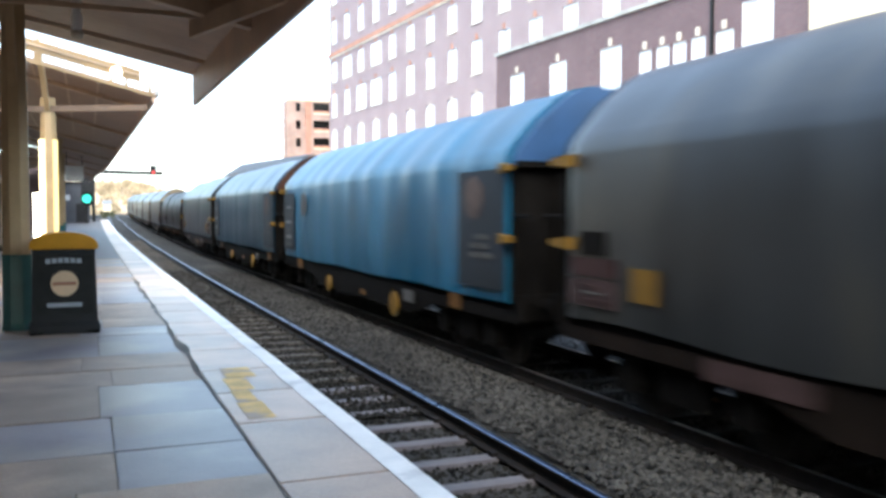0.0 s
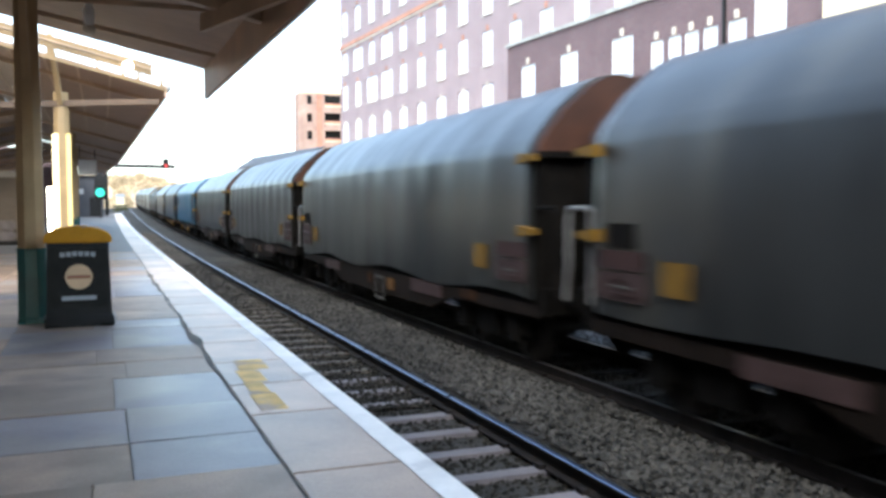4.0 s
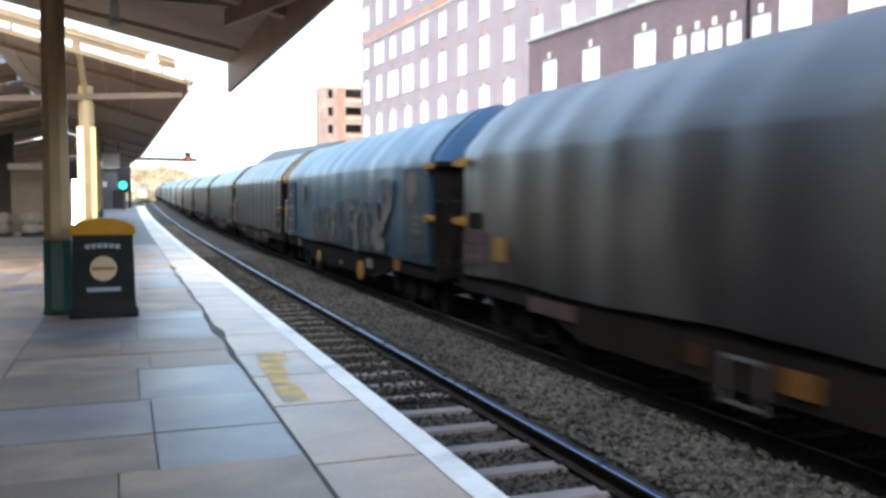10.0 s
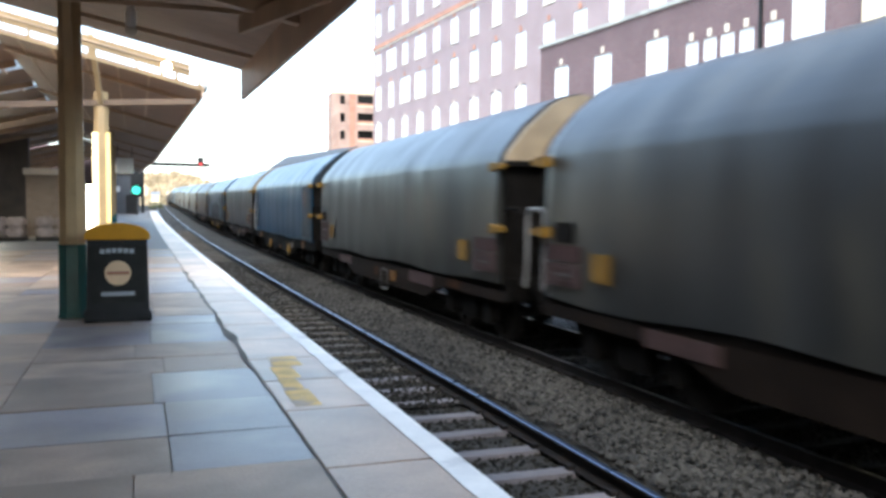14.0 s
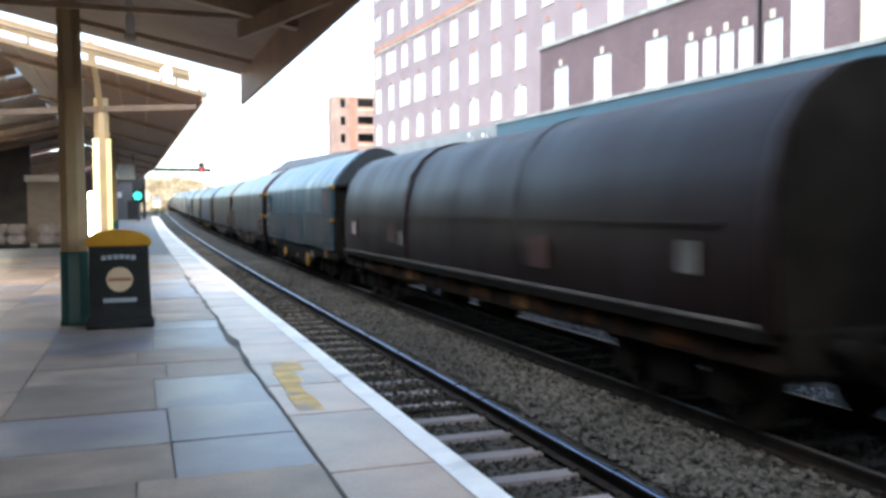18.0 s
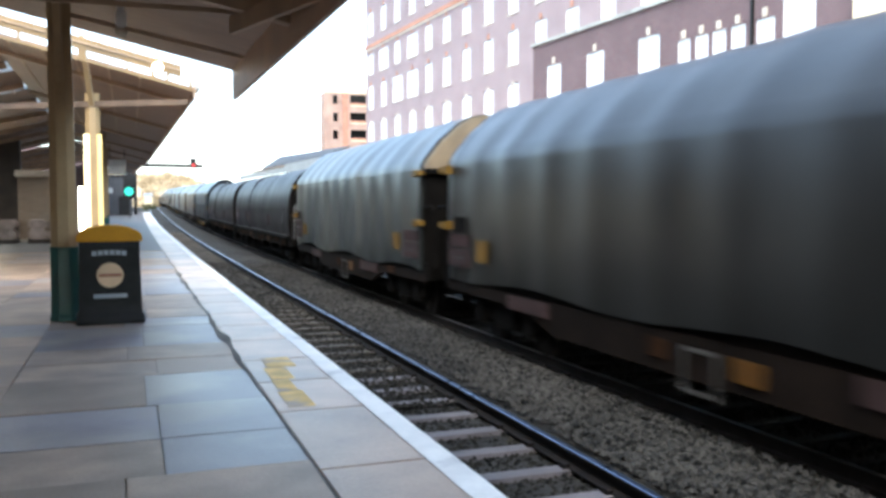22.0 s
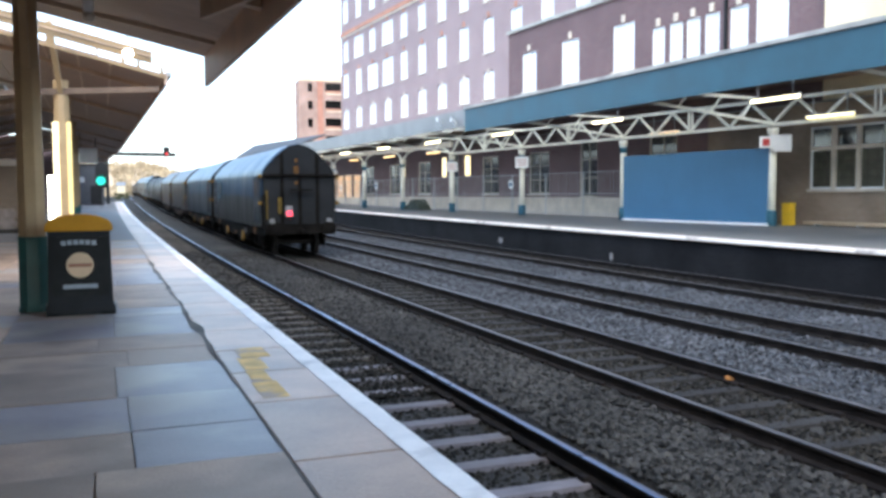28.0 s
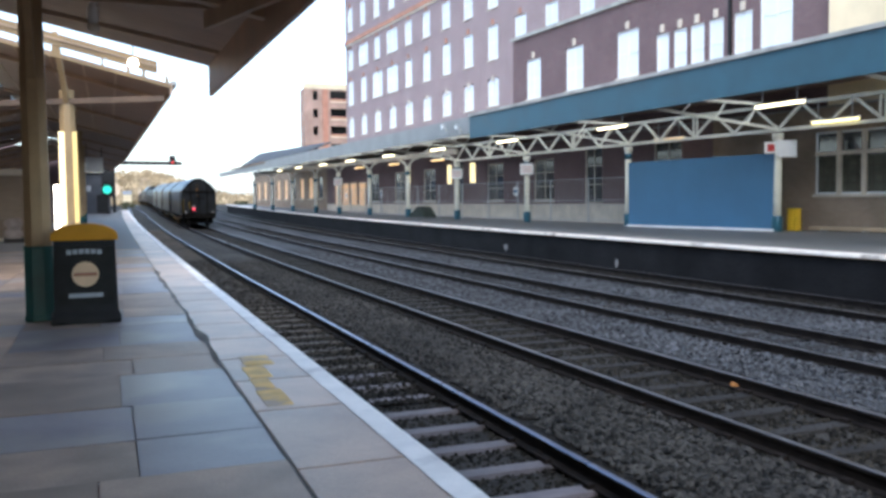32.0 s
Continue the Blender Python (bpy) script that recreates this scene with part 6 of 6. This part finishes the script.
# moments at which the gaps between wagons pass one spot, 9.5 m ahead
GAP_TIMES = [0.0, 1.315, 2.66, 4.03, 5.40, 6.74, 8.12, 9.60, 10.98, 12.43, 13.84, 15.27, 16.70, 18.40, 20.10, 21.50, 22.97, 24.50, 26.02]
GAPS = [9.5 - travelled(t) for t in GAP_TIMES]
for ahead in (15.6, 14.7, 14.7, 17.5, 14.7, 14.7, 14.7, 14.7, 15.6, 14.7):
    GAPS.insert(0, GAPS[0] + ahead)
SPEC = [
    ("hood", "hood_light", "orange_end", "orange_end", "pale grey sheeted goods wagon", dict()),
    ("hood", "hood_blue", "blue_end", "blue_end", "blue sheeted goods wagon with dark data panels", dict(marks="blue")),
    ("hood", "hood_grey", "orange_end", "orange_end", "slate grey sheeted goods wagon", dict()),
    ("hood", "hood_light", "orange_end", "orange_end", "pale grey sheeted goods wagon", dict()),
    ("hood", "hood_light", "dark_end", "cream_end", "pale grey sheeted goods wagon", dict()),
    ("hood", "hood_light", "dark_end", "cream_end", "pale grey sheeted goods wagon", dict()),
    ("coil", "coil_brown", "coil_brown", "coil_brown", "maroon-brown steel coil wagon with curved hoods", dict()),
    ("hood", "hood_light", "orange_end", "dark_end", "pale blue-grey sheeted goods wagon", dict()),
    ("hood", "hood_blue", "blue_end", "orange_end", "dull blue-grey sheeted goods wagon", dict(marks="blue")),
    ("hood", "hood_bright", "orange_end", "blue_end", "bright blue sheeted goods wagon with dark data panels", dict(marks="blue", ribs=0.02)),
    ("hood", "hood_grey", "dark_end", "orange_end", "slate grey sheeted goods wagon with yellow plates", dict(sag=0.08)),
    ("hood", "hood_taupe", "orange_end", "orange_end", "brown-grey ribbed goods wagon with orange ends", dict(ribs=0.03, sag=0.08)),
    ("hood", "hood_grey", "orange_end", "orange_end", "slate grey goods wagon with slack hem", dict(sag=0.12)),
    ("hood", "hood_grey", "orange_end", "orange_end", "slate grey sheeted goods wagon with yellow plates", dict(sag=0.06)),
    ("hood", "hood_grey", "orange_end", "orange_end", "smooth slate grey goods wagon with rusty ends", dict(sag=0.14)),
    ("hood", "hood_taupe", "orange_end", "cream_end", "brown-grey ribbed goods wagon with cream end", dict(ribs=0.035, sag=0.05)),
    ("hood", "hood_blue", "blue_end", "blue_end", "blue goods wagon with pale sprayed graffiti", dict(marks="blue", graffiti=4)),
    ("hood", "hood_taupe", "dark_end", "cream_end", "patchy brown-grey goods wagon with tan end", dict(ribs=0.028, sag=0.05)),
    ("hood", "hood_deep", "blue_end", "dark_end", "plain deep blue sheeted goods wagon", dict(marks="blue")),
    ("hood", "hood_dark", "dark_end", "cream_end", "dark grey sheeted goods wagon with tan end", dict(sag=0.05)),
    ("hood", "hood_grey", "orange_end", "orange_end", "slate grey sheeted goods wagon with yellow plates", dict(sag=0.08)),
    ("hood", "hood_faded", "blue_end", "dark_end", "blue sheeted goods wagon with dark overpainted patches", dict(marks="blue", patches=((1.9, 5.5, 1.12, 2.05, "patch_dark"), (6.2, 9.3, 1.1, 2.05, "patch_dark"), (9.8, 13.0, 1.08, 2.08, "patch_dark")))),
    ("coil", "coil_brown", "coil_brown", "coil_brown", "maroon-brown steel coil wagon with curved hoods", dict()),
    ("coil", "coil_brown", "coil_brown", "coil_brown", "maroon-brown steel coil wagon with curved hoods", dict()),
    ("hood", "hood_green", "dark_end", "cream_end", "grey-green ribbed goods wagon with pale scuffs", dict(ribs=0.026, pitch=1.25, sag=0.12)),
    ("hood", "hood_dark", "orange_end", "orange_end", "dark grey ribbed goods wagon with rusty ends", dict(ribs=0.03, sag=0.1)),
    ("hood", "hood_navy", "dark_end", "dark_end", "blue sheeted goods wagon with darker navy lower half", dict(marks="blue")),
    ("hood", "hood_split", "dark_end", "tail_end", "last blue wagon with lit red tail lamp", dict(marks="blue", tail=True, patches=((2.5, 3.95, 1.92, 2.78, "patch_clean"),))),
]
TRAIN = []
for i, (kind, sm, ef, er, lab, kw) in enumerate(SPEC):
    front, rear = GAPS[i], GAPS[i + 1]
    w = wagon(front - rear, kind, M[sm], M[ef], M[er], lab, seed=i, **kw)
    TRAIN.append((w, (front + rear) / 2))


def on_track(y):
    return pose(TRACKS[1] + bend(y), y, RAIL + lift(y), climb(y), 0, heading(y))


def motions():
    for w, y0 in TRAIN:
        walk(w, [(float(t), on_track(y0 + travelled(t))) for t in range(0, 33)])
    start = {w: y0 for w, y0 in TRAIN}
    for w, ws, d in wheelsets:
        rows, y0, a0 = [(0.0, pose(0, d, 0.46))], start[w], None
        for k in range(1, 320):
            t = k * 0.1
            y = y0 + travelled(t)
            if -2 < y < 26:
                a = -math.degrees((travelled(t)) / 0.46)
                if a0 is None:
                    a0 = a
                rows.append((t, pose(0, d, 0.46) @ Matrix.Rotation(math.radians(a - a0), 4, 'X')))
        rows.append((32.0, rows[-1][1]))
        if len(rows) > 3:
            walk(ws, rows)

# ---- pieces: sleepers, paving, ballast stones ----
def sleeper_mesh(material, key):
    def build():
        bm = bmesh.new()
        prism(bm, [(-0.125, -0.2), (0.125, -0.2), (0.09, 0.0), (-0.09, 0.0)], -1.25, 1.25, 'x')
        return bm
    return cached(key, build, material)


for n, c in enumerate(TRACKS):
    me = sleeper_mesh(M["sleeper"] if n == 0 else M["sleeper_old"], "sleeper_%d" % n)
    muddy = sleeper_mesh(M["sleeper_muddy"], "sleeper_muddy")
    for i in range(-9, 95):
        y = 2.39 + 0.735 * i
        piece("sleeper", muddy if n == 0 and y > 10.8 + 1.5 * noise.noise(Vector((y * 3.0, 2, 0))) else me, track_things[n], pose(c + bend(y) + 0.02 * noise.noise(Vector((y, n, 0))), y, RAIL - 0.16 + lift(y), climb(y), 0, heading(y)))
    clip_bm = bmesh.new()
    for i in range(40):
        y = 2.39 + 0.735 * i
        for s in (-1, 1):
            for d in (-0.085, 0.085):
                xx = c + bend(y) + s * 0.7525 + d
                box(clip_bm, xx - 0.03, y - 0.05, RAIL - 0.159 + lift(y), xx + 0.03, y + 0.05, RAIL - 0.115 + lift(y))
    part("rail_clips", clip_bm, M["rail_side"], track_things[n])
    tagged(track_things[n].children[-1], kind="stuff")

# paving: one straight column beside the coping, then staggered columns behind
random.seed(21)
JOINT = 0.80


def slab(x0, x1, a, b_, wet):
    bm = bmesh.new()
    w, l = x1 - x0 - 0.005, b_ - a - 0.005
    box(bm, -w / 2, -l / 2, -0.085, w / 2, l / 2, 0.0, bevel=0.004)
    o = part("paving_slab", bm, M["slab_wet_sheen"] if wet else M["slab"], platform_near)
    o.matrix_basis = pose((x0 + x1) / 2 + bend(a), (a + b_) / 2, random.uniform(-0.004, 0.003), random.uniform(-0.18, 0.18), random.uniform(-0.18, 0.18), 0)


FIRST = [(-3.0, -2.1, 0), (-2.1, -1.4, 0), (-1.4, -0.5, 0), (-0.5, 0.4, 0), (0.4, 1.3, 0), (1.3, 2.2, 0), (2.2, 2.9, 0), (2.9, 3.55, 0), (3.55, 4.28, 0), (4.28, 4.97, 1), (4.97, 5.83, 1), (5.83, 6.92, 1), (6.92, 7.6, 0), (7.6, 8.34, 0), (8.34, 9.73, 1)]
y = 9.73
while y < 26:
    l = random.choice((0.7, 0.9, 1.1))
    FIRST.append((y, y + l, random.random() < 0.6))
    y += l
SPLIT = [0.02, -0.12, 0.1, 0.08, 0.0, 0.14, -0.1]
for i, (a, b_, wet) in enumerate(FIRST):
    cut = SPLIT[i % 7] + 0.02 * (i % 3)
    slab(cut, JOINT, a, b_, wet)
    slab(-0.87, cut, a, b_, random.random() < 0.1)
x1 = -0.87
for w in (0.76, 1.05, 0.9, 0.8, 0.95, 0.9, 0.97):
    y = -3.0 - random.uniform(0, 0.5)
    while y < 26:
        l = random.choice((0.62, 0.76, 0.92, 1.1))
        slab(x1 - w, x1, y, y + l, random.random() < 0.12)
        y += l
    x1 -= w
bm = bmesh.new()
y = 26.0
while y < 99:
    for x0, x1 in ((-7.2, -4.6), (-4.58, -2.4), (-2.38, -0.6), (-0.58, JOINT)):
        box(bm, x0 + bend(y), y, -0.085 + lift(y), x1 + bend(y), y + 1.2 - 0.015, lift(y))
    y += 1.2
tagged(part("paving_beyond", bm, M["asphalt"], platform_near), kind="stuff")
bm = bmesh.new()
box(bm, -14, -28, -0.085, -7.22, 36, -0.002)
box(bm, -7.2, -28, -0.085, JOINT - 0.01, -3.6, -0.002)
part("paving_back", bm, M["slab"], platform_near)
y = -28.0
while y < 98:
    l = random.choice((0.95, 1.1, 1.25)) if y < 30 else 2.7
    bm = bmesh.new()
    box(bm, -0.353, 0.005, -0.085, 0.353, l - 0.005, 0.0, bevel=0.008 if y < 30 else 0)
    o = part("coping_stone", bm, M["coping"], platform_near)
    o.matrix_basis = pose(EDGE - 0.353 + bend(y), y, 0.001 + lift(y), climb(y), 0, heading(y))
    y += l
bm = bmesh.new()
prev = None
for i in range(440):
    yy = -11.9 + i * 0.12 if i < 340 else 28.9 + (i - 340) * 0.7
    near = noise.noise(Vector((yy * 2.6, 1, 0))) * 0.008 + noise.noise(Vector((yy * 0.7, 4, 0))) * 0.006
    nick = 0.022 * max(0.0, noise.noise(Vector((yy * 3.1, 9, 0))) - 0.35)
    x0, x1, z = EDGE - 0.158 + near + bend(yy), EDGE + 0.002 - nick + bend(yy), lift(yy) + 0.0055
    cur = [bm.verts.new(p) for p in ((x0, yy, z), (x1 - 0.012, yy, z), (x1, yy, z - 0.012), (x1, yy, z - 0.07))]
    if prev:
        for k in range(3):
            bm.faces.new((prev[k], prev[k + 1], cur[k + 1], cur[k]))
    prev = cur
bmesh.ops.recalc_face_normals(bm, faces=bm.faces[:])
part("edge_line", bm, M["white_line"], platform_near, "worn white painted edge line")
for k, (xa, xb, ya, yb) in enumerate(((0.90, 1.07, 5.45, 5.95), (0.92, 1.05, 5.98, 6.35), (0.93, 1.10, 6.38, 6.85), (0.97, 1.20, 6.88, 7.3))):
    part("yellow_mark", bx(xa, ya, 0.0015, xb, yb, 0.004), M["yellow_mark"], platform_near, "faded yellow letter mark")
# dirt and moss in the long joint
bm = bmesh.new()
prev = None
for i in range(150):
    yy = 3.0 + i * 0.1
    far = min(1.0, max(0.0, (yy - 6.6) / 0.6))
    c = JOINT + 0.012 * noise.noise(Vector((yy * 1.7, 0, 0))) + far * 0.03 * noise.noise(Vector((yy * 0.8, 7, 0)))
    h = 0.007 + far * (0.008 + 0.05 * max(0.0, noise.noise(Vector((yy * 1.1, 5, 0))) + 0.15))
    cur = (bm.verts.new((c - h, yy, 0.003)), bm.verts.new((c + h, yy, 0.003)))
    if prev:
        bm.faces.new((prev[0], prev[1], cur[1], cur[0]))
    prev = cur
part("joint_moss", bm, M["moss"], platform_near, "dark dirt and moss in the long joint")

# loose ballast
rng = np.random.default_rng(4)


def stones(name, x0, x1, y0, y1, z0, n, size, material="stone"):
    base = np.array([[1, 0, 0], [-1, 0, 0], [0, 1, 0], [0, -1, 0], [0, 0, 1], [0, 0, -1]], float)
    tri = np.array([[0, 2, 4], [2, 1, 4], [1, 3, 4], [3, 0, 4], [2, 0, 5], [1, 2, 5], [3, 1, 5], [0, 3, 5]])
    ys = y0 + (y1 - y0) * rng.random(n) ** 1.6
    xs = x0 + (x1 - x0) * rng.random(n) + 0.00005 * np.clip(ys, 0, 236) ** 2
    sc = size * (0.6 + 0.8 * rng.random((n, 1, 1)))
    shape = base[None] * (0.6 + 0.5 * rng.random((n, 6, 1))) * np.array([1, 1, 0.75])
    shape = shape + 0.25 * (rng.random((n, 6, 3)) - 0.5)
    a = rng.random(n) * 6.28
    ca, sa = np.cos(a)[:, None], np.sin(a)[:, None]
    X = shape[:, :, 0] * ca - shape[:, :, 1] * sa
    Y = shape[:, :, 0] * sa + shape[:, :, 1] * ca
    V = np.stack([X, Y, shape[:, :, 2]], 2) * sc
    V += np.stack([xs, ys, z0 + 0.02 * rng.random(n) + 0.00008 * np.clip(ys - 20.0, 0, 80) ** 2], 1)[:, None, :]
    F = (tri[None] + (np.arange(n) * 6)[:, None, None]).reshape(-1, 3)
    me = bpy.data.meshes.new(name)
    me.from_pydata(V.reshape(-1, 3).tolist(), [], F.tolist())
    me.materials.append(M[material])
    return tagged(new(name, me), "loose grey-brown ballast stones between the rails", "ballast", kind="stuff")


stones("ballast_stones", 3.95, 5.35, 3.0, 34, -1.0, 12500, 0.038)
stones("ballast_stones", 5.3, 7.5, 4.0, 34, -1.09, 12000, 0.034, "stone_dark")
stones("ballast_stones", 7.45, 8.95, 5.0, 40, -1.02, 10000, 0.038, "stone_skylit")
stones("ballast_stones", 8.9, 11.0, 6.0, 40, -1.085, 9000, 0.036, "stone_skylit")
stones("ballast_stones", 11.0, 12.8, 7.0, 45, -1.01, 9000, 0.04, "stone_skylit")
stones("ballast_stones", 12.8, 15.2, 10.0, 45, -1.085, 7000, 0.036, "stone_dark")
stones("ballast_stones", 1.75, 4.0, 3.0, 30, -1.112, 16000, 0.027, "stone_dark")
stones("ballast_stones", 1.8, 4.0, 9.5, 36, -1.072, 7000, 0.028, "stone_dark")
scrap = thing("plastic_scrap", "torn orange plastic scrap lying beside the rail", "litter", at=pose(7.2, 8.57, -1.05, 8, -5, 30))
part("sheet_piece", bx(-0.07, -0.11, 0.0, 0.07, 0.11, 0.05, bevel=0.015), M["orange_scrap"], scrap)
part("pale_edge", bx(-0.075, -0.15, 0.01, 0.07, -0.115, 0.06, bevel=0.008), M["stone_trim"], scrap)
for y, z, ww in ((32.8, -0.69, 0.34), (24.3, -0.81, 0.16)):
    sc = thing("wall_marker", "small weathered white marker plate on the near-black platform wall", "marker plate", "platform wall markers", at=pose(FAR_EDGE + 0.118 + bend(y), y, z))
    part("plate", bx(-0.03, -ww / 2, -0.1, 0.0, ww / 2, 0.1, bevel=0.008), M["roof_grey"], sc)
    part("clip", bx(-0.036, -0.03, -0.15, -0.0, 0.03, -0.122), M["galv"], sc)

motions()
